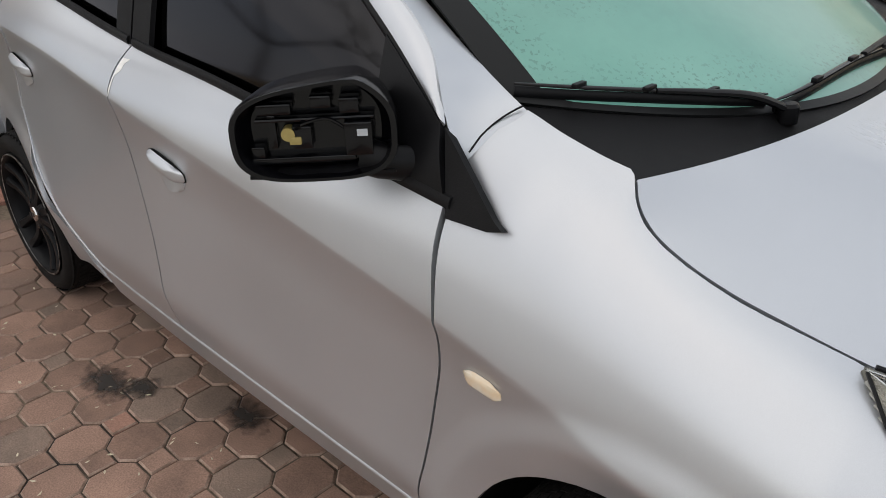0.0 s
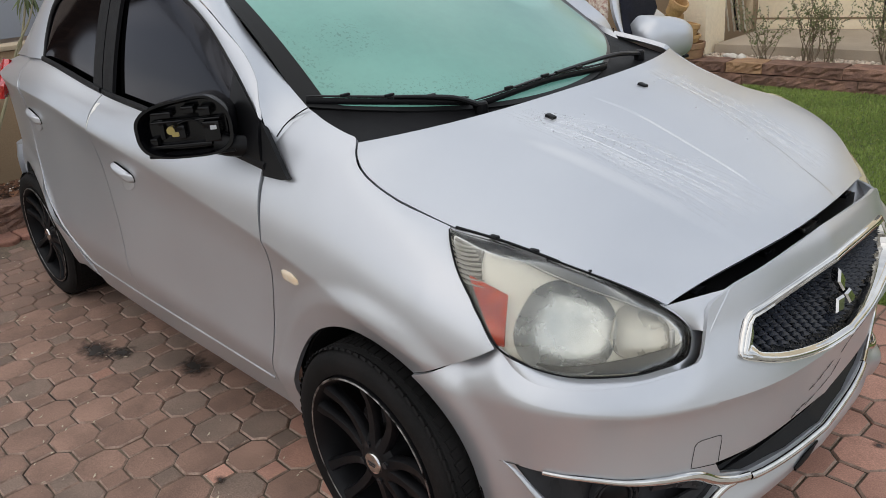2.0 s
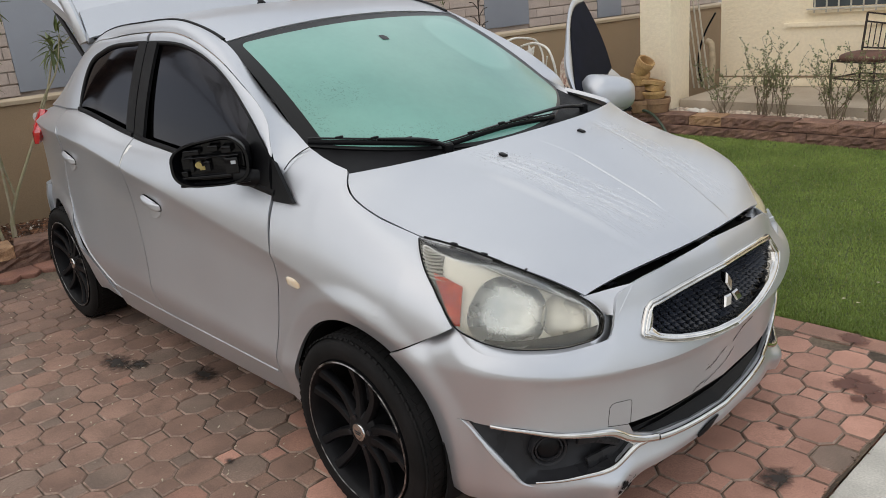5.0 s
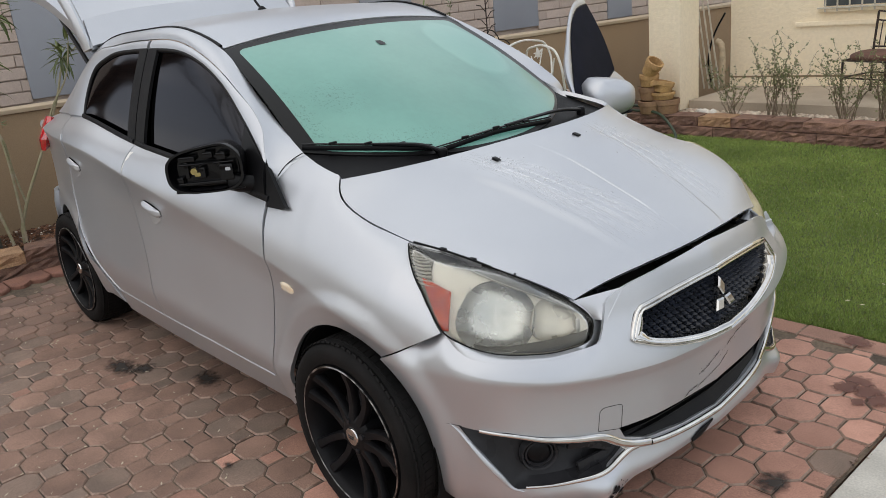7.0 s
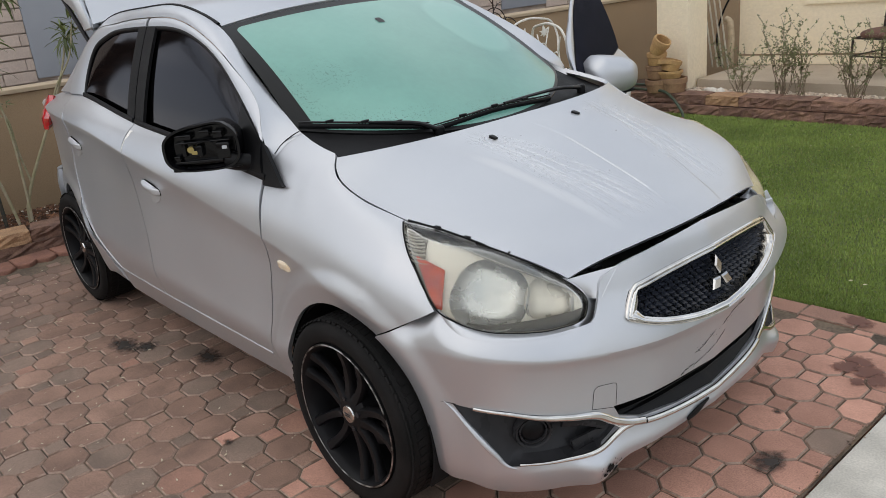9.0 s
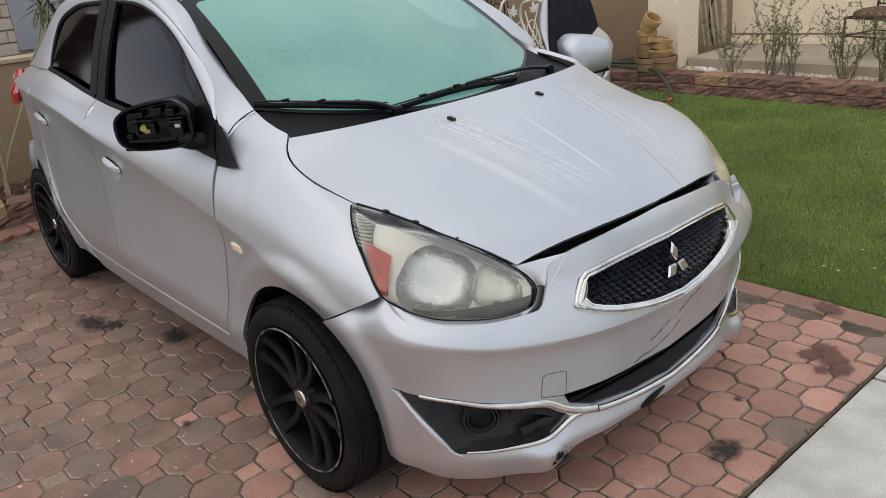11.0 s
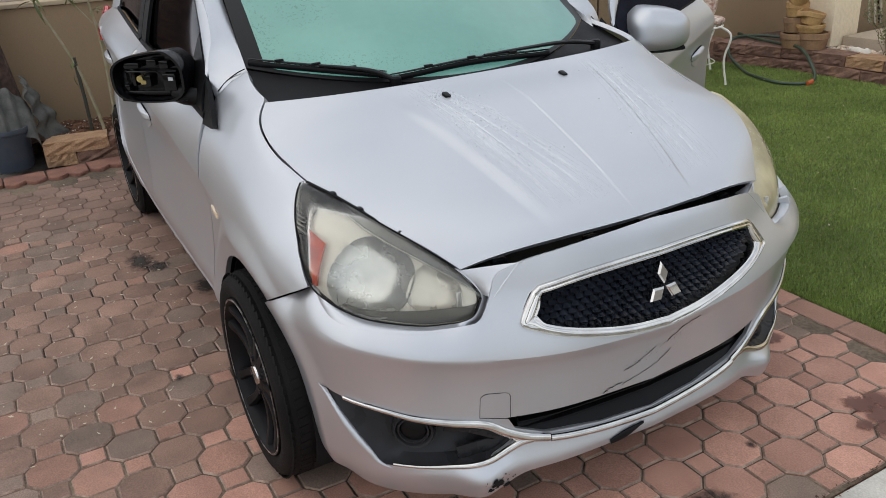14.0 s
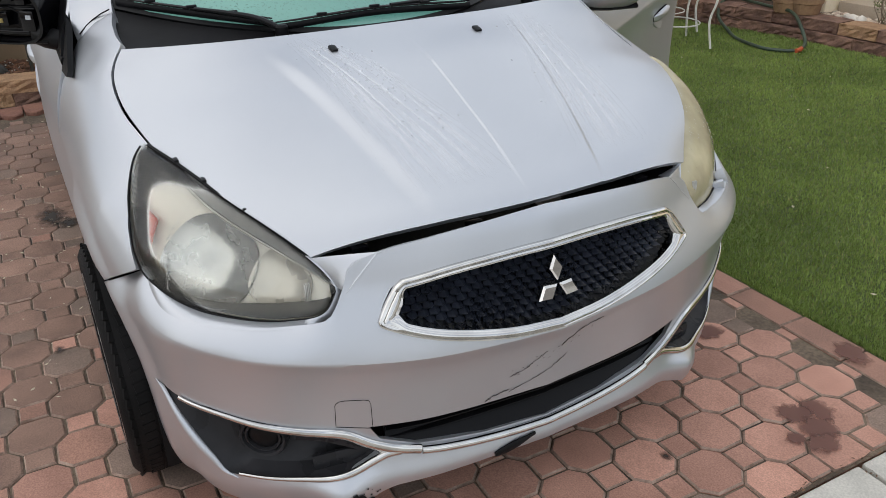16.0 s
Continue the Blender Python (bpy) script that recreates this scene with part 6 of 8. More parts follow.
def soaked(name, base, strength, lo=-0.25, hi=0.30):
    """A liquid soaked into the stone: strongest in its middle, broken up towards a ragged rim."""
    m = bpy.data.materials.new(name)
    m.use_nodes = True
    n, l = m.node_tree.nodes, m.node_tree.links
    bs = n["Principled BSDF"]
    bs.inputs["Base Color"].default_value, bs.inputs["Roughness"].default_value = (*base, 1), 0.6
    tc = n.new("ShaderNodeTexCoord")
    sub = n.new("ShaderNodeVectorMath")
    sub.operation = "SUBTRACT"
    sub.inputs[1].default_value = (0.5, 0.5, 0.5)
    l.new(tc.outputs["Generated"], sub.inputs[0])
    flat = n.new("ShaderNodeVectorMath")
    flat.operation = "MULTIPLY"
    flat.inputs[1].default_value = (1, 1, 0)
    l.new(sub.outputs["Vector"], flat.inputs[0])
    ln = n.new("ShaderNodeVectorMath")
    ln.operation = "LENGTH"
    l.new(flat.outputs["Vector"], ln.inputs[0])
    nz = n.new("ShaderNodeTexNoise")
    nz.inputs["Scale"].default_value, nz.inputs["Detail"].default_value = 38, 5
    l.new(tc.outputs["Object"], nz.inputs["Vector"])
    a = n.new("ShaderNodeMath")
    a.operation = "MULTIPLY_ADD"
    l.new(ln.outputs["Value"], a.inputs[0])
    a.inputs[1].default_value = -1.9
    l.new(nz.outputs["Fac"], a.inputs[2])
    mr = n.new("ShaderNodeMapRange")
    mr.inputs["From Min"].default_value, mr.inputs["From Max"].default_value = lo, hi
    mr.inputs["To Min"].default_value, mr.inputs["To Max"].default_value = 0.0, strength
    l.new(a.outputs["Value"], mr.inputs["Value"])
    l.new(mr.outputs["Result"], bs.inputs["Alpha"])
    return m


STAIN = soaked("oil_stain", (0.030, 0.025, 0.022), 0.85)
WET = soaked("damp_paver_patch", (0.15, 0.062, 0.046), 0.80, -0.40, -0.02)

AX, AY, PX, PY = 0.220, 0.222, 1.902, 0.529      # paving grid and one octagon's centre
EDGE_X, GRASS_Y, BACK_X = 2.165, 1.085, -2.10
HALF = 0.0725


def block_mesh(name, outline, mtl, top=0.0, bevel=0.0052, depth=0.05, rim=None):
    """A paver: flat top with a worn, sloped rim and sides."""
    n = len(outline)
    c = np.array(outline, float)
    vs = [(x, y, top - depth) for x, y in c] + [(x, y, top - bevel) for x, y in c]
    for x, y in c:
        r = math.hypot(x, y)
        k = (r - bevel) / r
        vs.append((x * k, y * k, top))
    fs = [(i, (i + 1) % n, n + (i + 1) % n, n + i) for i in range(n)] + [(n + i, n + (i + 1) % n, 2 * n + (i + 1) % n, 2 * n + i) for i in range(n)]
    fs.append(tuple(range(2 * n, 3 * n)))
    me = bpy.data.meshes.new(name)
    me.from_pydata(vs, [], fs)
    me.materials.append(mtl)
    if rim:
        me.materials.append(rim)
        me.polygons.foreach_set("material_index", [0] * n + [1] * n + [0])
    me.update()
    return me


g = 0.0024
sx, sy = (AX / 2 - HALF) - g, (AY / 2 - HALF) - g
SQ = [(sx, -sy), (sx, sy), (-sx, sy), (-sx, -sy)]
# an octagon touches its diagonal neighbours, so its slanted sides reach half-way
OCT = [(HALF - g, -(AY / 2 - HALF)), (HALF - g, AY / 2 - HALF), (AX / 2 - HALF, HALF - g), (-(AX / 2 - HALF), HALF - g), (-(HALF - g), AY / 2 - HALF), (-(HALF - g), -(AY / 2 - HALF)), (-(AX / 2 - HALF), -(HALF - g)), (AX / 2 - HALF, -(HALF - g))]
random.seed(3)
bed = sheet("paving", BACK_X - 0.25, EDGE_X + 0.005, -2.30, GRASS_Y + 0.125, -0.0065, PAVE_BED, "octagon and square clay pavers, red and grey, stained", "paving", 2)
meshes = {}
for key, mtl in (("red", PAVER_RED), ("brown", PAVER_BROWN), ("grey", PAVER_GREY), ("rust", PAVER_RUST)):
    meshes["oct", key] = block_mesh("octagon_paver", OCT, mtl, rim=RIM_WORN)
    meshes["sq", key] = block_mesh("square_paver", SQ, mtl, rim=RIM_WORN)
rest_v, rest_f = [], []
todo = []
for i in range(-40, 6):
    for j in range(-54, 8):
        cx, cy = PX + i * AX / 2, PY + j * AY / 2
        if (i + j) % 2 == 0:
            todo.append(("oct", cx, cy))
        else:
            # the square between two octagons of one row
            todo.append(("sq", cx, cy))
picked = []
for kind, cx, cy in todo:
    ex = HALF if kind == "oct" else sx
    ey = HALF if kind == "oct" else sy
    if cx - ex < BACK_X - 0.02 or cx + ex > EDGE_X + 0.11 or cy + ey > GRASS_Y + 0.06 or cy - ey < -2.28:
        continue
    picked.append((kind, cx, cy))
# pieces seen best are objects of their own: the stretch before the nose and along the near side
def nearness(c):
    return min(math.hypot(c[1] - 2.0, (c[2] - 0.3) * 0.8), math.hypot((c[1] - 0.7) * 0.55, c[2] + 1.15))
picked.sort(key=nearness)
count = {"oct": 0, "sq": 0}
for kind, cx, cy in picked:
    front = min(1.0, max(0.0, (cx * 0.60 + cy * 0.36 + 0.10)))
    r = random.random()
    key = "grey" if r > 0.68 + 0.24 * front else ("red" if random.random() < 0.97 * front else "brown")
    if key == "brown" and random.random() < min(0.6, max(0.06, (cx - 0.3) * 0.7)):
        key = "rust"
    base = meshes[kind, key].vertices
    clip = cx + HALF > EDGE_X or cy + HALF > GRASS_Y
    lift, tx, ty = random.uniform(-0.0025, 0.002), random.uniform(-0.010, 0.010), random.uniform(-0.010, 0.010)
    turn = random.uniform(-0.025, 0.025)
    if not clip and count[kind] < 290:
        ob = new("octagon_paver" if kind == "oct" else "square_paver", meshes[kind, key])
        ob.parent = bed
        ob.matrix_basis = Matrix.Translation((cx, cy, lift)) @ Matrix.Rotation(turn, 4, "Z") @ Matrix.Rotation(tx, 4, "X") @ Matrix.Rotation(ty, 4, "Y")
        count[kind] += 1
    elif clip:
        # cut piece along the border
        vs = [(min(max(cx + v.co.x, -9), EDGE_X - 0.003), min(cy + v.co.y, GRASS_Y - 0.004), v.co.z + lift) for v in base]
        if max(v[0] for v in vs) - min(v[0] for v in vs) < 0.012 or max(v[1] for v in vs) - min(v[1] for v in vs) < 0.012:
            continue
        me = bpy.data.meshes.new("cut_paver")
        me.from_pydata(vs, [], [tuple(p.vertices) for p in meshes[kind, key].polygons])
        for slot in meshes[kind, key].materials:
            me.materials.append(slot)
        me.polygons.foreach_set("material_index", [p.material_index for p in meshes[kind, key].polygons])
        ob = new("cut_paver", me)
        ob.parent = bed
    else:
        b = len(rest_v)
        rest_v += [(cx + v.co.x, cy + v.co.y, v.co.z + lift + tx * v.co.y) for v in base]
        rest_f += [tuple(b + k for k in p.vertices) for p in meshes[kind, key].polygons]
far_pavers = link_mesh("far_pavers", rest_v, rest_f, PAVER_JOINED, bed, "", None)
far_pavers["kind"] = "stuff"
# soldier course along the turf
x = BACK_X
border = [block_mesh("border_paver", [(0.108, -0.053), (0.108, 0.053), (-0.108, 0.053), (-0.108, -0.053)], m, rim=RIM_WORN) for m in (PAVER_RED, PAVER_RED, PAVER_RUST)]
while x < EDGE_X - 0.1:
    ob = new("border_paver", random.choice(border))
    ob.parent = bed
    ob.matrix_basis = Matrix.Translation((x + 0.11, GRASS_Y + 0.056, random.uniform(-0.002, 0.003))) @ Matrix.Rotation(random.uniform(-0.012, 0.012), 4, "Z")
    x += 0.22


def blot(x, y, r, mtl, name, label, category, stretch=1.0, z=0.0035, seed=1):
    """A thin stain that lies on the pavers, with a ragged edge."""
    rnd = random.Random(seed)
    n = 40
    ph = [rnd.uniform(0, 6.28) for _ in range(4)]
    vs = [(x, y, z)]
    for i in range(n):
        a = 2 * math.pi * i / n
        rr = r * (1 + 0.22 * math.sin(2 * a + ph[0]) + 0.16 * math.sin(5 * a + ph[1]) + 0.10 * math.sin(9 * a + ph[2]) + rnd.uniform(-0.06, 0.06))
        vs.append((x + rr * math.cos(a) * stretch, y + rr * math.sin(a), z))
    fs = [(0, 1 + i, 1 + (i + 1) % n) for i in range(n)]
    vs = [(px_, py_, z + 0.0006 * seed % 0.004) for px_, py_, _ in vs]
    return link_mesh(name, vs, fs, mtl, bed, label, None)


for k, (x, y, r, st) in enumerate(((-0.50, -0.86, 0.085, 1.5), (-0.40, -0.80, 0.05, 1.6), (-0.05, -0.665, 0.075, 1.3), (0.62, -0.93, 0.028, 1.0), (1.66, 0.62, 0.05, 1.0), (2.03, 0.09, 0.075, 1.0), (1.92, 0.36, 0.02, 1.0))):
    blot(x, y, r, STAIN, "oil_stain", "dark oil stain soaked into the pavers", "stain", st, seed=k + 1)
for k, (x, y, r) in enumerate(((1.985, 0.835, 0.050), (1.965, 0.765, 0.050), (2.035, 0.770, 0.050), (2.085, 0.73, 0.045), (1.86, 1.135, 0.055), (1.56, 0.86, 0.045), (2.035, 0.69, 0.028))):
    blot(x, y, r, WET, "damp_patch", "dark damp patch on the pavers", "stain", 1.0, seed=k + 21)

# concrete drive in two slabs, with the joint between them
for y0, y1 in ((-2.295, 0.742), (0.756, 9.0)):
    bm = bmesh.new()
    add_box(bm, (EDGE_X + 0.012 + 4.0, (y0 + y1) / 2, -0.045), (8.0, y1 - y0, 0.09), None, 0.006)
    me = bpy.data.meshes.new("driveway")
    bm.to_mesh(me)
    bm.free()
    me.materials.append(CONCRETE)
    tagged(new("driveway", me), "worn grey concrete drive slab", "driveway", kind="structure")

# unseen slab, added so its pale top bounces light onto the car's side
bm = bmesh.new()
add_box(bm, (3.0, -5.80, -0.045), (14.34, 6.98, 0.09), None, 0.006)
tagged(part("driveway", bm, CONCRETE, None), "grey concrete slab added out of view to brighten the car's side", "driveway", kind="structure")
# leaf bits and grit caught in the joint between paving and drive
rnd = random.Random(77)
bm = bmesh.new()
for k in range(420):
    c = Vector((EDGE_X + rnd.gauss(0.003, 0.007), rnd.uniform(-1.2, 1.1), 0.001 + rnd.uniform(0, 0.003)))
    if rnd.random() < 0.25:
        c = Vector((rnd.uniform(EDGE_X, EDGE_X + 1.2), 0.749 + rnd.gauss(0, 0.006), 0.001))
    a, r = rnd.uniform(0, 6.28), rnd.uniform(0.002, 0.007)
    bm.faces.new([bm.verts.new(c + Vector((r * math.cos(a + w) * q, r * math.sin(a + w) * q, rnd.uniform(0, 0.003)))) for w, q in ((0, 1.0), (1.6, 0.45), (3.1, 0.9), (4.7, 0.4))])
tagged(part("joint_debris", bm, CHAFF, None, "", None), "dry brown leaf bits caught in the drive joint", "leaf litter", kind="stuff")

# turf: backing sheet and blades
turf = sheet("lawn", -2.6, EDGE_X + 0.002, GRASS_Y + 0.112, 4.6, -0.004, TURF_BASE, "green artificial turf lawn", "lawn", 4)
sheet("lawn", EDGE_X + 0.004, 6.0, 1.30, 4.6, 0.002, TURF_BASE, "green artificial turf lawn beyond the drive", "lawn", 2)
BLADE = material("turf_blade", (0.270, 0.355, 0.085), 0.6, second=(0.180, 0.250, 0.055), scale=2.2, per_island=0.22)
BLADE_DRY = material("turf_thatch", (0.36, 0.35, 0.13), 0.7, spread=0.3, scale=4, per_island=0.3)
rng = np.random.default_rng(7)


def blades(name, n, x0, x1, y0, y1, mtl, hmin, hmax, bias=1.0):
    bx = rng.uniform(x0, x1, n)
    by = y0 + (y1 - y0) * rng.uniform(0, 1, n) ** bias
    h = rng.uniform(hmin, hmax, n)
    a = rng.uniform(0, 2 * math.pi, n)
    w = rng.uniform(0.0013, 0.0026, n) * (1 + 0.35 * (by - y0))
    lean = rng.uniform(0.1, 0.9, n) * h
    la = rng.uniform(0, 2 * math.pi, n)
    v = np.zeros((n, 3, 3))
    v[:, 0] = np.stack([bx - w * np.cos(a), by - w * np.sin(a), 0 * h - 0.004], -1)
    v[:, 1] = np.stack([bx + w * np.cos(a), by + w * np.sin(a), 0 * h - 0.004], -1)
    v[:, 2] = np.stack([bx + lean * np.cos(la), by + lean * np.sin(la), h], -1)
    me = bpy.data.meshes.new(name)
    me.vertices.add(3 * n)
    me.vertices.foreach_set("co", v.reshape(-1))
    me.loops.add(3 * n)
    me.loops.foreach_set("vertex_index", np.arange(3 * n))
    me.polygons.add(n)
    me.polygons.foreach_set("loop_start", np.arange(0, 3 * n, 3))
    me.polygons.foreach_set("loop_total", np.full(n, 3))
    me.update()
    me.validate()
    me.materials.append(mtl)
    return new(name, me)


tagged(blades("turf_blades", 340000, -2.4, 3.6, GRASS_Y + 0.118, 4.45, BLADE, 0.006, 0.014, 1.5), "short dense green plastic turf blades", "grass", kind="stuff")
tagged(blades("turf_thatch", 26000, -2.4, 3.6, GRASS_Y + 0.118, 4.45, BLADE_DRY, 0.005, 0.012, 1.4), "dry yellowish thatch between the turf blades", "grass", kind="stuff")
LITTER = material("pale_leaf_litter", (0.62, 0.55, 0.40), 0.8, spread=0.3, scale=30)
bm = bmesh.new()
for k in range(70):
    c = Vector((random.uniform(-1.4, 2.6), random.uniform(1.4, 4.3), 0.026))
    a, r = random.uniform(0, 3.14), random.uniform(0.004, 0.012)
    vs = [bm.verts.new(c + Vector((r * math.cos(a + w), 0.5 * r * math.sin(a + w), random.uniform(0, 0.006)))) for w in (0, 1.6, 3.1, 4.7)]
    bm.faces.new(vs)
lit = part("leaf_litter", bm, LITTER, None, "", None)
tagged(lit, "small pale dry leaf bits scattered on the turf", "leaf litter", kind="stuff")
bm = bmesh.new()
for k in range(420):
    y = random.uniform(-2.4, -0.75)
    c = Vector((random.uniform(-2.0, 0.9), y, 0.003))
    a, r = random.uniform(0, 3.14), random.uniform(0.003, 0.011)
    vs = [bm.verts.new(c + Vector((r * math.cos(a + w) * (1.0 if i % 2 == 0 else 0.35), r * math.sin(a + w) * (1.0 if i % 2 == 0 else 0.35), random.uniform(0, 0.004)))) for i, w in enumerate((0, 1.6, 3.1, 4.7))]
    bm.faces.new(vs)
tagged(part("paving_litter", bm, LITTER, None, "", None), "dry straw bits caught in the paving joints", "leaf litter", kind="stuff")

# ---------------------------------------------------------------- boundary wall, neighbour's house, porch
WALL_A, WALL_B = Vector((-3.99, -4.9, 0)), Vector((-1.56, 7.25, 0))
wall_dir = (WALL_B - WALL_A).normalized()
wall_out = Vector((wall_dir.y, -wall_dir.x, 0))


def along_wall(s, off, z):
    """A place s metres along the boundary wall from its start, off metres out to the yard."""
    p = WALL_A + wall_dir * s + wall_out * off
    return Vector((p.x, p.y, z))


def wall_block(name, s0, s1, o0, o1, z0, z1, mtl, parent=None, label="", bevel=0.004):
    c = along_wall((s0 + s1) / 2, (o0 + o1) / 2, (z0 + z1) / 2)
    ang = math.atan2(wall_dir.y, wall_dir.x)
    bm = bmesh.new()
    add_box(bm, c, (s1 - s0, o1 - o0, z1 - z0), Matrix.Rotation(ang, 3, "Z"), bevel)
    return part(name, bm, mtl, parent, label)


L = (WALL_B - WALL_A).length
CAP = material("wall_cap_stucco", (0.50, 0.40, 0.28), 0.9, spread=0.15, scale=3, bump=0.2, bump_scale=90)
w1 = wall_block("wall_boundary", 0, L, -0.20, 0.0, -0.05, 0.925, TAN)
tagged(w1, "low tan stucco boundary wall", "wall", kind="structure")
tagged(wall_block("wall_cap", 0, L, -0.23, 0.018, 0.928, 0.956, CAP, w1), "pale worn cap of the wall")

BRICK = material("painted_slump_block", (0.54, 0.44, 0.38), 0.88, second=(0.47, 0.385, 0.33), scale=2.5, bump=0.5, bump_scale=55, per_object=0.07, fine=0.06)
MORTAR = material("pale_mortar", (0.50, 0.42, 0.36), 0.92, spread=0.2, scale=6, bump=0.3, bump_scale=80)
SHUTTER = material("grey_painted_board", (0.31, 0.33, 0.365), 0.7, second=(0.285, 0.30, 0.335), scale=1.8, bump=0.06, bump_scale=60)
nb = wall_block("wall_neighbour", 2.9, L + 1.2, -1.75, -1.552, -0.05, 3.2, MORTAR)
tagged(nb, "neighbour's wall of painted slump block", "wall", kind="structure")
ang = math.atan2(wall_dir.y, wall_dir.x)
bmb = bmesh.new()
add_box(bmb, (0, 0, 0), (0.392, 0.03, 0.092), None, 0.006)
brick_me = bpy.data.meshes.new("slump_block")
bmb.to_mesh(brick_me)
bmb.free()
brick_me.materials.append(BRICK)
# windows of the neighbour's house, boarded: (start, end, sill, head) along the wall
boards = ((4.86, 5.75, 0.885, 2.0), (8.03, 8.62, 1.06, 2.0), (9.66, 10.28, 0.90, 2.0), (11.35, 11.74, 0.86, 2.0))
made = 0
for r in range(12):
    z = 0.70 + r * 0.102
    s = -0.2 + (r % 2) * 0.2
    while s < L + 1.0 and made < 295:
        s0, s1 = s, s + 0.4
        s = s1
        if s1 < 3.0:
            continue
        for b0, b1, b2, b3 in boards:
            if z > b2 - 0.04 and s0 < b1 and s1 > b0:
                # cut the block at the window opening
                if s0 < b0:
                    s1 = b0
                elif s1 > b1:
                    s0 = b1
                else:
                    s1 = s0
        if s1 - s0 < 0.03:
            continue
        ob = new("slump_block", brick_me)
        ob.parent = nb
        ob.matrix_basis = Matrix.Translation(along_wall((s0 + s1) / 2, -1.540 + random.uniform(-0.004, 0.004), z)) @ Matrix.Rotation(ang + random.uniform(-0.006, 0.006), 4, "Z") @ Matrix.Diagonal(((s1 - s0) / 0.4, 1, 1, 1))
        made += 1
for b0, b1, b2, b3 in boards:
    bd = wall_block("boarded_window", b0, b1, -1.575, -1.515, b2, b3, SHUTTER, nb, "grey painted board over a window")

# porch: slab, stucco column, house wall with barred window
SLAB = material("porch_concrete", (0.46, 0.385, 0.30), 0.88, second=(0.39, 0.325, 0.25), scale=3, bump=0.2, bump_scale=110, fine=0.08)
bm = bmesh.new()
add_box(bm, (2.4, 6.05, 0.09), (7.0, 2.5, 0.28), None, 0.01)
tagged(part("porch_slab", bm, SLAB, None), "raised bare concrete porch slab", "porch", kind="structure")
house_turn = Matrix.Rotation(math.atan2(0.32, 2.0), 3, "Z")
bm = bmesh.new()
add_box(bm, Vector((-1.14, 5.62, 1.55)) + house_turn @ Vector((3.6, 0.15, 0)), (7.2, 0.30, 3.0), house_turn, 0.006)
house = tagged(part("wall_house", bm, CREAM, None), "cream stucco house wall over the porch", "wall", kind="structure")


def on_house(u, off, z):
    """u metres along the house wall from its corner, off metres out of it."""
    return Vector((-1.14, 5.62, 0)) + house_turn @ Vector((u, -off, z))


def house_box(name, u0, u1, off0, off1, z0, z1, mtl, label="", bevel=0.003):
    bm = bmesh.new()
    c = on_house((u0 + u1) / 2, (off0 + off1) / 2, (z0 + z1) / 2)
    add_box(bm, c, (u1 - u0, off1 - off0, z1 - z0), house_turn, bevel)
    return part(name, bm, mtl, house, label)


BAR = material("pale_window_bar", (0.62, 0.57, 0.48), 0.6, spread=0.2, scale=20)
PANE = material("dim_window_pane", (0.10, 0.115, 0.13), 0.08, coat=0.6, spread=0.3, scale=4)
house_box("base_trim", 0.0, 7.0, 0.0, 0.012, 0.232, 0.315, CREAM, "cream stucco base strip")
house_box("base_line", 0.0, 7.0, 0.0, 0.020, 0.318, 0.332, TAN)
house_box("stucco_band", 0.60, 6.0, 0.0, 0.030, 0.775, 0.815, CREAM, "raised stucco band")
house_box("window_pane", 0.84, 2.6, 0.0, 0.012, 0.945, 1.9, PANE, "dim window pane")
for k in range(14):
    u = 0.86 + 0.10 * k
    house_box("window_bar", u, u + 0.013, 0.06, 0.073, 0.90, 1.9, BAR, bevel=0.002)
house_box("window_rail", 0.80, 2.6, 0.055, 0.078, 0.925, 0.940, BAR)
house_box("window_sill", 0.80, 2.6, 0.0, 0.05, 0.895, 0.922, CREAM)
bm = bmesh.new()
add_box(bm, (-1.275, 4.835, 1.40), (0.325, 0.325, 2.5), None, 0.012)
tagged(part("porch_column", bm, CREAM, None), "square cream stucco porch column", "column")
# dark recess and fittings between column and house corner
PIPE = material("buff_pipe", (0.55, 0.44, 0.30), 0.6, spread=0.3, scale=20)
pipe = spline([(-1.165, 5.50, 0.24), (-1.165, 5.50, 0.60), (-1.175, 5.50, 0.66), (-1.22, 5.50, 0.68)])
tagged(sweep("wall_pipe", [tuple(p) for p in pipe(np.linspace(0, 1, 16))], 0.032, 0.032, PIPE, None, (0, 1, 0), 12), "buff plastic pipe on the house corner", "pipe")
tr = spline([(-1.24, 5.46, 0.24), (-1.28, 5.45, 0.50), (-1.20, 5.44, 0.78), (-1.10, 5.44, 0.95)])
tagged(sweep("black_cable", [tuple(p) for p in tr(np.linspace(0, 1, 16))], 0.009, 0.009, BLACK, None, (0, 1, 0), 8), "black cable hanging beside the corner", "cable")
for k in range(4):
    bm = bmesh.new()
    add_box(bm, (-1.42 + 0.055 * k, 5.42, 0.95), (0.013, 0.013, 1.45), Euler((0, -0.16, 0)).to_matrix(), 0.002)
    tagged(part("leaning_slat", bm, BAR, None), "pale wooden slat leaning in the corner", "slat", "slats leaning in the corner")

# ---------------------------------------------------------------- raised bed by the porch
STONE = material("rough_red_block", (0.27, 0.155, 0.110), 0.92, second=(0.15, 0.085, 0.065), scale=11, bump=0.35, bump_scale=110, per_object=0.25, fine=0.25)
STONE_TAN = material("rough_tan_block", (0.44, 0.27, 0.15), 0.92, second=(0.32, 0.19, 0.11), scale=11, bump=0.35, bump_scale=110, per_object=0.15, fine=0.25)


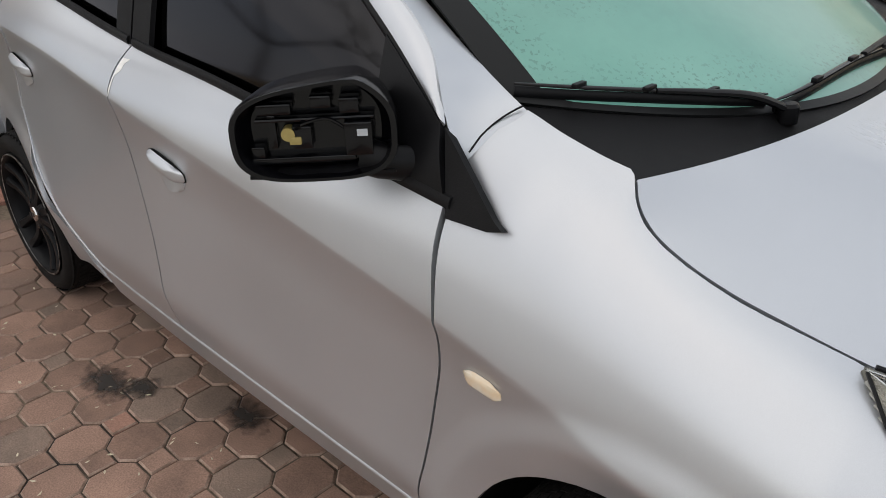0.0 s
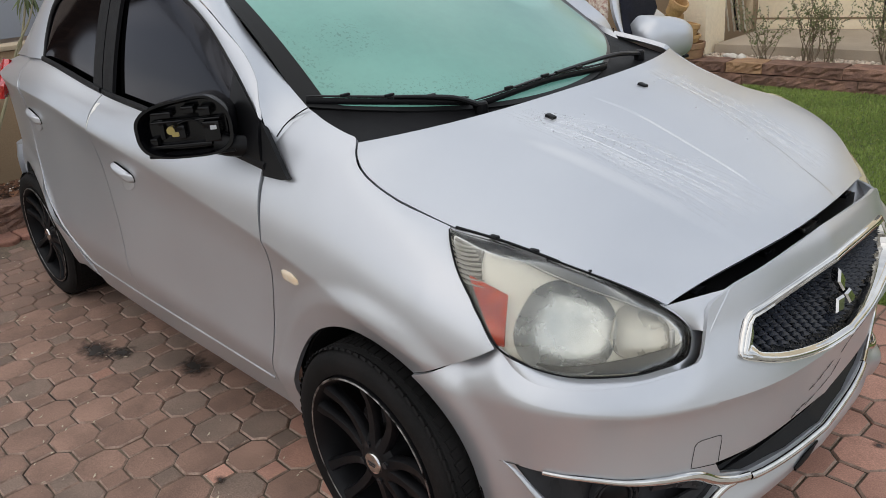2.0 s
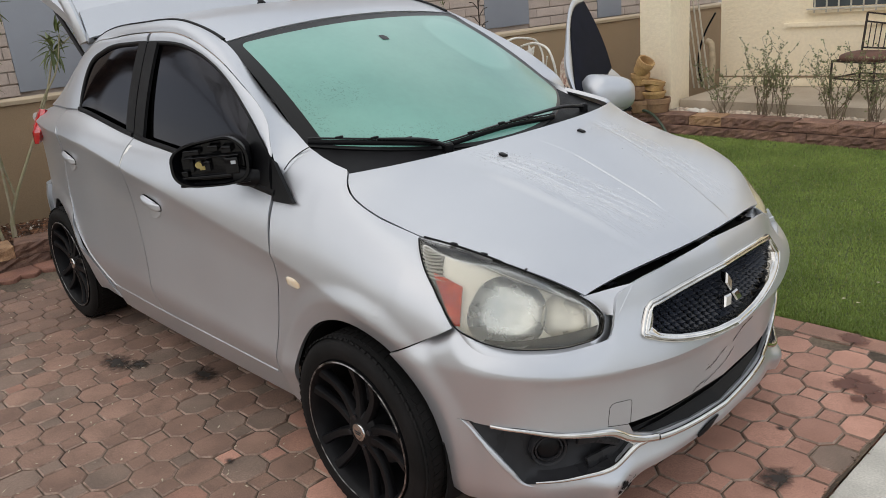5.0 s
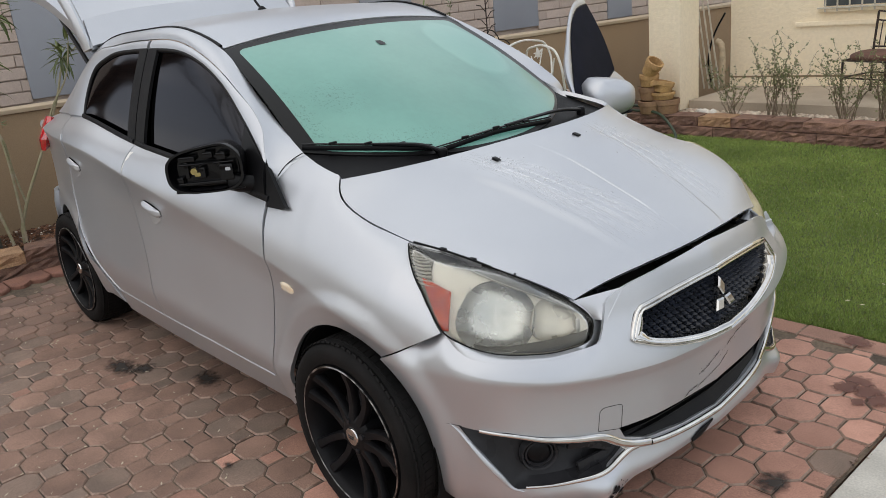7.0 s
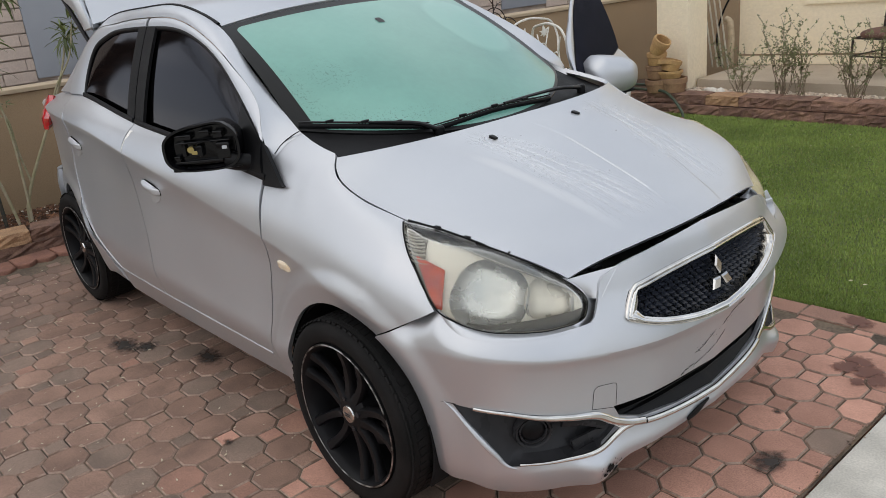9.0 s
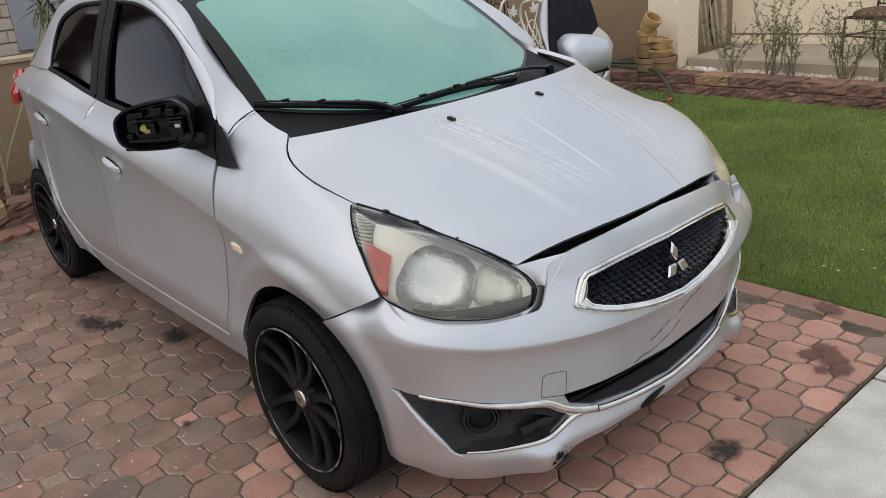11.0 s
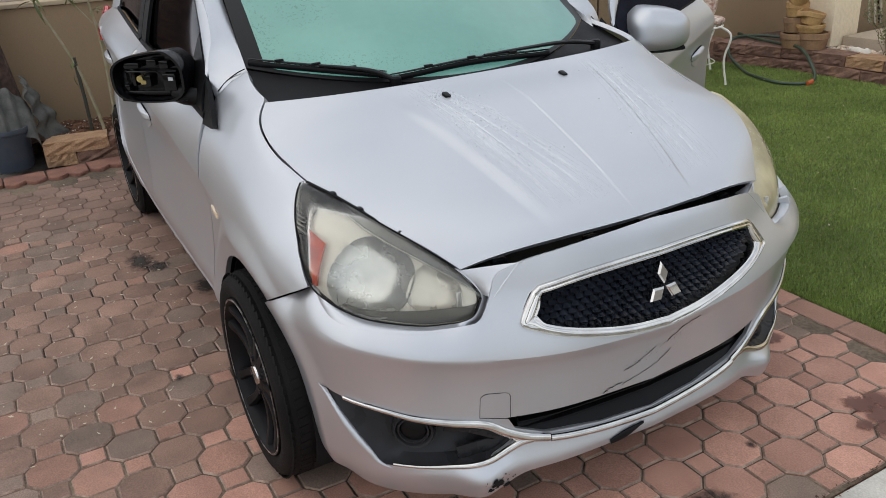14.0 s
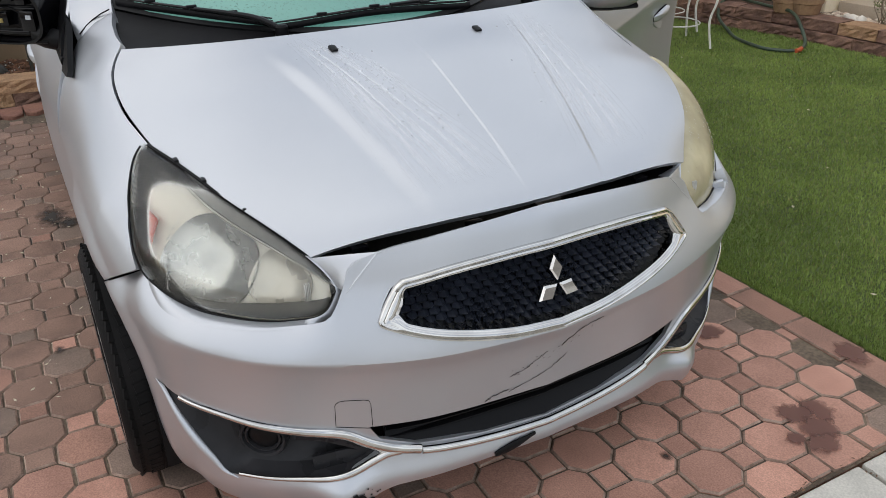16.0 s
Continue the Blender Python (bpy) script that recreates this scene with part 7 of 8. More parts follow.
def rough_block(name, length, depth, height, seed, mtl):
    """A split-face garden block: broken front, flat top."""
    rnd = random.Random(seed)
    bm = bmesh.new()
    nx, nz = 9, 4
    rows = {}
    for i in range(nx + 1):
        for k in range(nz + 1):
            e = 0.5 if i in (0, nx) or k in (0, nz) else 1.0
            rows[i, k] = bm.verts.new((length * (i / nx - 0.5), -depth / 2 + rnd.uniform(-0.012, 0.010) * e, height * k / nz + (rnd.uniform(-0.004, 0.004) if 0 < k else 0)))
    for i in range(nx):
        for k in range(nz):
            bm.faces.new((rows[i, k], rows[i + 1, k], rows[i + 1, k + 1], rows[i, k + 1]))
    back = {}
    for i in (0, nx):
        for k in (0, nz):
            back[i, k] = bm.verts.new((length * (i / nx - 0.5) * 0.93, depth / 2, height * k / nz))
    bm.faces.new([rows[i, nz] for i in range(nx + 1)] + [back[nx, nz], back[0, nz]])
    bm.faces.new([rows[i, 0] for i in range(nx, -1, -1)] + [back[0, 0], back[nx, 0]])
    bm.faces.new([rows[0, k] for k in range(nz, -1, -1)] + [back[0, 0], back[0, nz]])
    bm.faces.new([rows[nx, k] for k in range(nz + 1)] + [back[nx, nz], back[nx, 0]])
    bm.faces.new((back[0, 0], back[0, nz], back[nx, nz], back[nx, 0]))
    bmesh.ops.recalc_face_normals(bm, faces=bm.faces)
    me = bpy.data.meshes.new(name)
    bm.to_mesh(me)
    bm.free()
    me.materials.append(mtl)
    return me


edge_line = spline([(-2.25, 4.28, 0), (-1.75, 4.36, 0), (-1.2, 4.46, 0), (-0.6, 4.485, 0), (0.6, 4.50, 0), (2.0, 4.53, 0), (4.2, 4.6, 0)])
total = 6.5
for course, z in ((0, 0.0), (1, 0.083)):
    s, k = (0.0 if course else -0.15), 0
    while s < total:
        ln = random.choice((0.29, 0.30, 0.31))
        c, d = edge_line(np.array(min(1, max(0, (s + ln / 2) / total)))), edge_line(np.array(min(1, max(0.01, (s + ln / 2) / total + 0.01))))
        tone = STONE_TAN if (course and k % 7 == 5) else STONE
        ob = new("edging_block", rough_block("edging_block", ln - 0.004, 0.20, 0.080, k * 3 + course, tone))
        ob.matrix_basis = Matrix.Translation((c[0], c[1] + (0.018 if course else 0.0) + random.uniform(-0.014, 0.014), z + (0.001 if course else -0.004))) @ Matrix.Rotation(math.atan2(d[1] - c[1], d[0] - c[0]) + random.uniform(-0.02, 0.02), 4, "Z")
        tagged(ob, "rough split-face tan edging block" if tone is STONE_TAN else "rough split-face dark red edging block", "edging block", "blocks edging the porch bed")
        s += ln
        k += 1
bed2 = sheet("planting_bed", -2.4, 4.5, 4.52, 5.2, 0.135, SOIL, "earth of the raised porch bed", "soil", 6)
PEBBLE = material("pale_pebble", (0.66, 0.58, 0.47), 0.85, second=(0.50, 0.38, 0.30), scale=14, per_island=0.25, bump=0.3, bump_scale=60)


def pebbles(name, n, place, rmin, rmax, mtl, label, seed):
    rnd = random.Random(seed)
    vs, fs = [], []
    ico = [(0, 0, 1), (0.894, 0, 0.447), (0.276, 0.851, 0.447), (-0.724, 0.526, 0.447), (-0.724, -0.526, 0.447), (0.276, -0.851, 0.447), (0.724, 0.526, -0.447), (-0.276, 0.851, -0.447), (-0.894, 0, -0.447), (-0.276, -0.851, -0.447), (0.724, -0.526, -0.447), (0, 0, -1)]
    tri = [(0, 1, 2), (0, 2, 3), (0, 3, 4), (0, 4, 5), (0, 5, 1), (1, 6, 2), (2, 7, 3), (3, 8, 4), (4, 9, 5), (5, 10, 1), (6, 7, 2), (7, 8, 3), (8, 9, 4), (9, 10, 5), (10, 6, 1), (11, 7, 6), (11, 8, 7), (11, 9, 8), (11, 10, 9), (11, 6, 10)]
    for k in range(n):
        x, y, z = place(rnd)
        r = rnd.uniform(rmin, rmax)
        sx_, sy_, sz_ = r * rnd.uniform(0.8, 1.4), r * rnd.uniform(0.7, 1.2), r * rnd.uniform(0.5, 0.9)
        a = rnd.uniform(0, 6.28)
        b = len(vs)
        for p in ico:
            q = [c * rnd.uniform(0.82, 1.12) for c in p]
            vs.append((x + sx_ * q[0] * math.cos(a) - sy_ * q[1] * math.sin(a), y + sx_ * q[0] * math.sin(a) + sy_ * q[1] * math.cos(a), z + sz_ * q[2]))
        fs += [(b + i, b + j, b + l) for i, j, l in tri]
    return tagged(link_mesh(name, vs, fs, mtl, None, "", 60), label, "pebbles", kind="stuff")


pebbles("bed_pebbles", 900, lambda r: (r.uniform(-1.15, 2.2), r.uniform(4.60, 4.80), 0.145), 0.010, 0.026, PEBBLE, "pale and reddish pebbles in the porch bed", 4)
WHITE_ROCK = material("white_rock", (0.78, 0.74, 0.67), 0.9, spread=0.15, scale=20, bump=0.5, bump_scale=40)
for k, (x, y, r) in enumerate(((-0.83, 4.62, 0.055), (-0.74, 4.60, 0.045), (-0.90, 4.66, 0.04))):
    ob = pebbles("white_rock", 1, lambda q, x=x, y=y: (x, y, 0.165), r, r * 1.05, WHITE_ROCK, "chunk of white rock in the porch bed", 40 + k)
    ob["kind"], ob["category"] = "thing", "rock"
    ob["group"] = "white rocks in the bed"

# stacked clay pots
CLAY = material("weathered_clay", (0.52, 0.33, 0.14), 0.85, second=(0.40, 0.24, 0.11), scale=9, bump=0.3, bump_scale=70, fine=0.1)
CLAY_DARK = material("damp_clay", (0.36, 0.22, 0.12), 0.85, second=(0.22, 0.13, 0.08), scale=7, bump=0.3, bump_scale=70, fine=0.1)


def pot(x, y, z, r, h, mtl, tilt=(0, 0), spout=False, label="weathered clay pot stacked in a pile"):
    wall = 0.016
    prof = [(0.001, 0.004), (r * 0.80, 0.0), (r * 0.84, h * 0.10), (r * 0.92, h * 0.55), (r * 0.93, h * 0.60), (r * 1.0, h * 0.64), (r * 1.01, h * 0.97), (r * 0.98, h), (r - wall, h), (r * 0.80, h * 0.55), (r * 0.70, h * 0.12), (0.001, h * 0.10)]
    me_ob = lathe("clay_pot", prof, mtl, None, 40)
    if spout:
        for v in me_ob.data.vertices:
            a = math.atan2(v.co.y, v.co.x)
            k = max(0.0, math.cos(a + 2.2)) ** 14
            if v.co.z > h * 0.55:
                v.co.x += 0.05 * k * math.cos(-2.2)
                v.co.y += 0.05 * k * math.sin(-2.2)
                v.co.z -= 0.02 * k
    me_ob.matrix_basis = Matrix.Translation((x, y, z)) @ Euler((tilt[0], tilt[1], random.uniform(0, 0.4))).to_matrix().to_4x4()
    return tagged(me_ob, label, "clay pot", "stacked clay pots")


PX0, PY0, PZ0 = -1.235, 4.455, 0.165
pot(PX0 - 0.045, PY0, PZ0, 0.115, 0.115, CLAY_DARK)
pot(PX0 + 0.085, PY0 + 0.05, PZ0, 0.120, 0.125, CLAY_DARK, label="dark damp clay pot at the foot of a pile")
pot(PX0 - 0.065, PY0 + 0.02, PZ0 + 0.118, 0.102, 0.118, CLAY_DARK)
pot(PX0 + 0.065, PY0 + 0.03, PZ0 + 0.127, 0.108, 0.062, CLAY)
pot(PX0 + 0.060, PY0 + 0.02, PZ0 + 0.190, 0.092, 0.100, CLAY, (-0.12, 0.22), True, "clay pot with a spout resting on a pile")
pot(PX0 - 0.070, PY0 + 0.02, PZ0 + 0.238, 0.088, 0.110, CLAY)
pot(PX0 - 0.055, PY0 - 0.01, PZ0 + 0.358, 0.080, 0.135, CLAY, (0.10, 0.62), False, "tilted clay jar on top of a pile")

# hose
HOSE = material("green_hose", (0.050, 0.078, 0.052), 0.45, spread=0.3, scale=20)
RED_TIP = material("orange_hose_end", (0.55, 0.11, 0.04), 0.5, spread=0.2, scale=20)
hp = spline([(-1.55, 4.72, 0.175), (-1.80, 4.58, 0.185), (-1.86, 4.42, 0.180), (-1.74, 4.22, 0.10), (-1.50, 4.10, 0.02), (-1.14, 3.92, 0.016), (-0.90, 3.90, 0.016), (-0.79, 4.02, 0.016), (-0.83, 4.15, 0.03), (-0.98, 4.26, 0.13), (-1.15, 4.36, 0.185), (-1.40, 4.42, 0.185), (-1.70, 4.48, 0.185), (-2.0, 4.62, 0.175)])
hose = sweep("garden_hose", [tuple(p) for p in hp(np.linspace(0, 1, 120))], 0.0125, 0.0125, HOSE, None, (0.1, 0.2, 1), 10)
tagged(hose, "green garden hose looped over the edging onto the turf", "hose")
part_tip = sweep("hose_end", [(-0.775, 4.00, 0.018), (-0.775, 4.035, 0.02), (-0.790, 4.070, 0.022)], 0.0165, 0.0165, RED_TIP, hose, (0, 0, 1), 10, "orange hose coupling")

# ---------------------------------------------------------------- raised bed along the boundary wall
EDGE0 = Vector((-2.44, -0.87, 0))
edge_ang = math.atan2(wall_dir.y, wall_dir.x)


def by_bed(s, off, z):
    """s metres along the bed's edging from its open end, off metres out from the edging's face."""
    p = EDGE0 + wall_dir * (s - 0.22) + wall_out * off
    return Vector((p.x, p.y, z))


random.seed(11)
for course, z in ((0, -0.004), (1, 0.076)):
    s = 0.0
    k = 0
    while s < 3.3:
        ln = 0.40 if (course == 1 or k) else 0.19
        dark = (course == 0 and k % 2 == 1) or (course == 1 and k in (1, 4))
        ob = new("edging_block", rough_block("edging_block", ln - 0.005, 0.20, 0.078, 70 + k * 3 + course, STONE if dark else STONE_TAN))
        ob.matrix_basis = Matrix.Translation(by_bed(s + ln / 2, -0.10 + random.uniform(-0.006, 0.006), z)) @ Matrix.Rotation(edge_ang + random.uniform(-0.015, 0.015), 4, "Z")
        tagged(ob, "rough split-face dark red edging block" if dark else "rough split-face tan edging block", "edging block", "blocks edging the wall bed")
        s += ln
        k += 1
c = [by_bed(-1.6, -0.19, 0.118), by_bed(4.0, -0.19, 0.118), by_bed(4.0, -0.75, 0.118), by_bed(-1.6, -0.75, 0.118)]
vs, fs = [], []
for i in range(41):
    for j in range(7):
        p = c[0].lerp(c[1], i / 40).lerp(c[3].lerp(c[2], i / 40), j / 6)
        low = 0.118 if i > 11 else 0.118 - 0.10 * (11 - i) / 4 if i > 7 else 0.014
        vs.append((p.x, p.y, low + random.uniform(-0.006, 0.008)))
for i in range(40):
    for j in range(6):
        a = i * 7 + j
        fs.append((a, a + 7, a + 8, a + 1))
tagged(link_mesh("planting_bed", vs, fs, SOIL, None, "", None), "dark earth of the bed along the wall", "soil", kind="structure")
CHIP = material("bark_chip", (0.20, 0.095, 0.050), 0.9, second=(0.11, 0.055, 0.035), scale=20, per_island=0.5)
PALE = material("pale_stone_chip", (0.62, 0.57, 0.50), 0.9, spread=0.3, scale=20, per_island=0.25)


def scatter(name, n, mtl, label, category, lo, hi, seed, s0=0.05, s1=2.6, z=0.128):
    rnd = random.Random(seed)
    bm = bmesh.new()
    for _ in range(n):
        p = by_bed(rnd.uniform(s0, s1), -rnd.uniform(0.21, 0.66), z + rnd.uniform(0, 0.018))
        l_, w_ = rnd.uniform(lo, hi), rnd.uniform(lo, hi) * 0.4
        m = Matrix.Translation(p) @ Euler((rnd.uniform(-0.4, 0.4), rnd.uniform(-0.4, 0.4), rnd.uniform(0, 6.28))).to_matrix().to_4x4()
        q = [bm.verts.new(m @ Vector(v)) for v in ((-l_, -w_, 0), (l_ * 0.8, -w_ * 0.7, 0), (l_, w_, 0.002), (-l_ * 0.7, w_ * 1.1, 0), (-l_ * 0.8, 0, 0.008), (l_ * 0.8, 0, 0.007))]
        for f in ((0, 1, 5, 4), (1, 2, 5), (2, 3, 4, 5), (3, 0, 4)):
            bm.faces.new([q[i] for i in f])
    return tagged(part(name, bm, mtl, None, "", None), label, category, kind="stuff")


scatter("bark_chips", 2600, CHIP, "brown bark chips covering the wall bed", "bark chips", 0.008, 0.024, 5)
scatter("pale_chips", 170, PALE, "pale stone chips among the bark", "stone chips", 0.005, 0.014, 6)
scatter("ground_chips", 420, CHIP, "bark chips spilled beside the bucket", "bark chips", 0.008, 0.02, 8, -1.2, -0.1, 0.02)

# scalloped red edging bricks laid flat along the paving's end
SCALLOP = material("red_edging_brick", (0.30, 0.145, 0.10), 0.88, second=(0.21, 0.10, 0.075), scale=9, bump=0.4, bump_scale=120, per_object=0.15, fine=0.12)
pts = [(-0.118, -0.10), (0.118, -0.10), (0.118, 0.055)]
pts += [(0.118 - 0.236 * k / 12, 0.055 + 0.052 * abs(math.sin(2 * math.pi * k / 12))) for k in range(1, 12)] + [(-0.118, 0.055)]
scal = block_mesh("scalloped_brick", pts, SCALLOP, 0.016, 0.006, 0.05)
y = -2.2
while y < 0.6:
    ob = new("scalloped_brick", scal)
    ob.matrix_basis = Matrix.Translation((-2.27 + 0.02 * random.uniform(-1, 1), y, random.uniform(-0.002, 0.004))) @ Matrix.Rotation(-math.pi / 2 + random.uniform(-0.05, 0.05), 4, "Z")
    tagged(ob, "scalloped red clay edging brick laid flat", "edging brick", "scalloped edging bricks")
    y += 0.243

# tree trunk, tub and sack
BARK = material("tree_bark", (0.11, 0.065, 0.050), 0.95, second=(0.045, 0.030, 0.026), scale=14, bump=1.0, bump_scale=28, fine=0.3)


def trunk(U, V):
    a = U * 2 * math.pi
    r = 0.155 + 0.075 * (1 - V) ** 3 + 0.012 * np.sin(5 * a + 4 * V) + 0.008 * np.sin(11 * a + 9 * V)
    return -3.02 + 0.05 * V + r * np.cos(a), -1.30 - 0.10 * V + r * np.sin(a), 0.0 + 1.9 * V


tree = new("tree")
tagged(tree, "thick brown tree with rough bark beside the wall", "tree")
panel("trunk", trunk, 44, 40, BARK, tree, (1, 0, 0), 0.02)
for p0, p1 in (((-2.97, -1.40, 1.85), (-3.5, -1.9, 3.1)), ((-2.97, -1.40, 1.85), (-2.6, -2.1, 3.2))):
    sweep("limb", [tuple(Vector(p0).lerp(Vector(p1), k / 8) + Vector((0, 0, 0.12 * math.sin(k / 8 * 3)))) for k in range(9)], 0.10, 0.10, BARK, tree, (0, 1, 0), 12, taper=lambda u: 1 - 0.6 * u)
TUB = material("dark_blue_plastic", (0.030, 0.042, 0.062), 0.4, second=(0.05, 0.062, 0.08), scale=9, rough_spread=0.1)
tub = lathe("plastic_tub", [(0.001, 0.012), (0.115, 0.0), (0.122, 0.008), (0.142, 0.235), (0.150, 0.240), (0.152, 0.262), (0.148, 0.270), (0.138, 0.268), (0.115, 0.02), (0.001, 0.02)], TUB, None, 44)
tub.matrix_basis = Matrix.Translation((-2.60, -1.27, 0.004))
tagged(tub, "dark blue plastic tub with a sack over its rim", "tub")
CLOTH = material("grey_sack_cloth", (0.12, 0.12, 0.11), 0.95, second=(0.07, 0.07, 0.066), scale=16, bump=0.6, bump_scale=150, fine=0.15)


def sack(U, V):
    a = (U - 0.5) * 2
    z = 0.29 + 0.22 * np.sin(math.pi * V) ** 1.2 * (1 - 0.35 * a ** 2) - 0.09 * np.abs(a) ** 3 - 0.05 * (1 - V) ** 4
    w = 0.015 * np.sin(9 * U * math.pi + 3 * V) + 0.008 * np.sin(23 * U + 8 * V)
    return -2.50 - 0.36 * V + w, -1.27 + 0.19 * a + 0.4 * w, z + w * 0.6


def hem(U, V):
    s = U
    w = 0.014 * np.sin(26 * V) + 0.008 * np.sin(11 * s + 17 * V)
    return -2.62 - 0.16 * s + w * 0.5, -1.10 + 0.20 * s * V + 0.05 * V + w, 0.50 - 0.47 * V ** 1.15 + 0.05 * s * (1 - V) + 0.005


cloth = tagged(new("sack"), "grey woven sack draped over a plastic tub", "sack")
panel("draped_cloth", sack, 40, 30, CLOTH, cloth, (0.3, 0, 1), 0.006)
panel("hanging_fold", hem, 20, 40, CLOTH, cloth, (0.5, 1, 0), 0.006)

# ---------------------------------------------------------------- oleanders
LEAF = material("oleander_leaf", (0.095, 0.135, 0.040), 0.45, second=(0.14, 0.165, 0.055), scale=16, per_object=0.3)
STEM = material("pale_stem", (0.36, 0.31, 0.22), 0.8, second=(0.26, 0.25, 0.14), scale=20)


def lance(length, width, bend, seed):
    """A lance-shaped leaf along x, folded along its midrib and drooping to the tip."""
    vs, fs = [], []
    n = 7
    for i in range(n + 1):
        u = i / n
        w = width * max(0.02, math.sin(math.pi * min(1, u * 0.96 + 0.04)) ** 0.8)
        z = -bend * u * u * length
        x = length * u * (1 - 0.12 * bend * u)
        vs += [(x, -w, z + w * 0.35), (x, 0, z), (x, w, z + w * 0.35)]
    for i in range(n):
        a = i * 3
        fs += [(a, a + 3, a + 4, a + 1), (a + 1, a + 4, a + 5, a + 2)]
    me = bpy.data.meshes.new("leaf")
    me.from_pydata(vs, [], fs)
    me.materials.append(LEAF)
    me.polygons.foreach_set("use_smooth", [True] * len(fs))
    me.update()
    return me


leaf_kinds = [lance(0.125, 0.0085, 0.25, 1), lance(0.145, 0.0095, 0.55, 2), lance(0.105, 0.0085, 0.1, 3), lance(0.13, 0.009, 0.9, 4)]


def oleander(label, stems, tufts, seed):
    """stems: (points, thickness); tufts: (x, y, z, leaves, size, spread up and down the stem)."""
    rnd = random.Random(seed)
    pl_ = tagged(new("oleander"), label, "shrub")
    for pts, r in stems:
        f = spline(pts)
        sweep("stem", [tuple(p) for p in f(np.linspace(0, 1, 22))], r, r, STEM, pl_, (0.3, 1, 0.1), 8, taper=lambda u: 1 - 0.5 * u)
    for x, y, z, n, size, tall in tufts:
        for k in range(n):
            lift = rnd.uniform(-0.5, 0.5) * tall
            up = rnd.uniform(-0.75, 1.1) + (0.5 if lift > 0 else -0.2)
            turn = Matrix.Rotation(rnd.uniform(0, 6.28), 4, "Z") @ Matrix.Rotation(-max(-0.9, min(1.35, up)), 4, "Y") @ Matrix.Rotation(rnd.uniform(-0.6, 0.6), 4, "X")
            ob = new("leaf", rnd.choice(leaf_kinds))
            ob.parent = pl_
            ob.matrix_basis = Matrix.Translation((x + rnd.uniform(-0.01, 0.01), y + rnd.uniform(-0.01, 0.01), z + lift)) @ turn @ Matrix.Scale(size * rnd.uniform(0.7, 1.15), 4)
    return pl_


oleander("young oleander with bare pale stems and leafy tips", [
    ([(-2.70, -0.605, 0.118), (-2.70, -0.60, 0.22), (-2.70, -0.535, 0.385), (-2.69, -0.42, 0.60), (-2.69, -0.313, 0.792), (-2.70, -0.19, 1.02), (-2.71, -0.10, 1.25)], 0.0125),
    ([(-2.69, -0.313, 0.792), (-2.67, -0.25, 0.95), (-2.66, -0.12, 1.14), (-2.66, -0.05, 1.36)], 0.008),
    ([(-2.71, -0.10, 1.25), (-2.72, -0.02, 1.30), (-2.72, 0.10, 1.38)], 0.006),
    ([(-2.70, -0.535, 0.385), (-2.71, -0.56, 0.60), (-2.70, -0.575, 0.825), (-2.70, -0.60, 0.90)], 0.008),
], [(-2.71, -0.10, 1.27, 26, 0.95, 0.10), (-2.66, -0.06, 1.36, 24, 0.9, 0.12), (-2.72, 0.10, 1.38, 18, 0.8, 0.08), (-2.70, -0.56, 0.905, 9, 0.45, 0.03)], 21)
oleander("slender oleander with drooping leaves near the wall", [
    ([(-2.68, -0.60, 0.118), (-2.69, -0.585, 0.35), (-2.70, -0.58, 0.80), (-2.70, -0.60, 1.00), (-2.70, -0.57, 1.25), (-2.70, -0.42, 1.60)], 0.010),
    ([(-2.70, -0.60, 0.83), (-2.71, -0.66, 0.92), (-2.71, -0.713, 0.99)], 0.006),
], [(-2.70, -0.56, 1.22, 18, 0.9, 0.26), (-2.70, -0.42, 1.60, 26, 1.0, 0.16), (-2.71, -0.713, 0.997, 16, 0.55, 0.03), (-2.70, -0.57, 1.08, 5, 0.8, 0.08)], 22)
oleander("leaning oleander stem beside a garden stake", [
    ([(-2.67, -0.675, 0.118), (-2.68, -0.70, 0.30), (-2.69, -0.725, 0.45), (-2.70, -0.77, 0.62), (-2.72, -0.86, 0.86), (-2.73, -0.92, 1.02), (-2.73, -0.98, 1.25)], 0.011),
], [(-2.70, -0.775, 0.55, 9, 0.6, 0.10), (-2.73, -0.92, 1.05, 14, 0.95, 0.12), (-2.73, -0.98, 1.25, 24, 1.0, 0.16)], 23)
STAKE = material("green_stake_paint", (0.030, 0.045, 0.040), 0.6, second=(0.06, 0.05, 0.035), scale=30, bump=0.4, bump_scale=120)
tagged(sweep("garden_stake", [(-2.70, -0.752, 0.10), (-2.70, -0.752, 0.35), (-2.70, -0.760, 0.63)], 0.012, 0.012, STAKE, None, (0, 1, 0), 8), "dark green garden stake in the bed", "stake")
oleander("oleander tops behind the car by the wall", [
    ([(-2.42, 2.72, 0.118), (-2.40, 2.74, 0.70), (-2.36, 2.75, 1.18)], 0.011),
    ([(-2.41, 2.95, 0.118), (-2.38, 3.02, 0.75), (-2.36, 3.06, 1.22)], 0.010),
], [(-2.36, 2.75, 1.22, 20, 0.7, 0.14), (-2.36, 3.06, 1.25, 16, 0.6, 0.12)], 24)

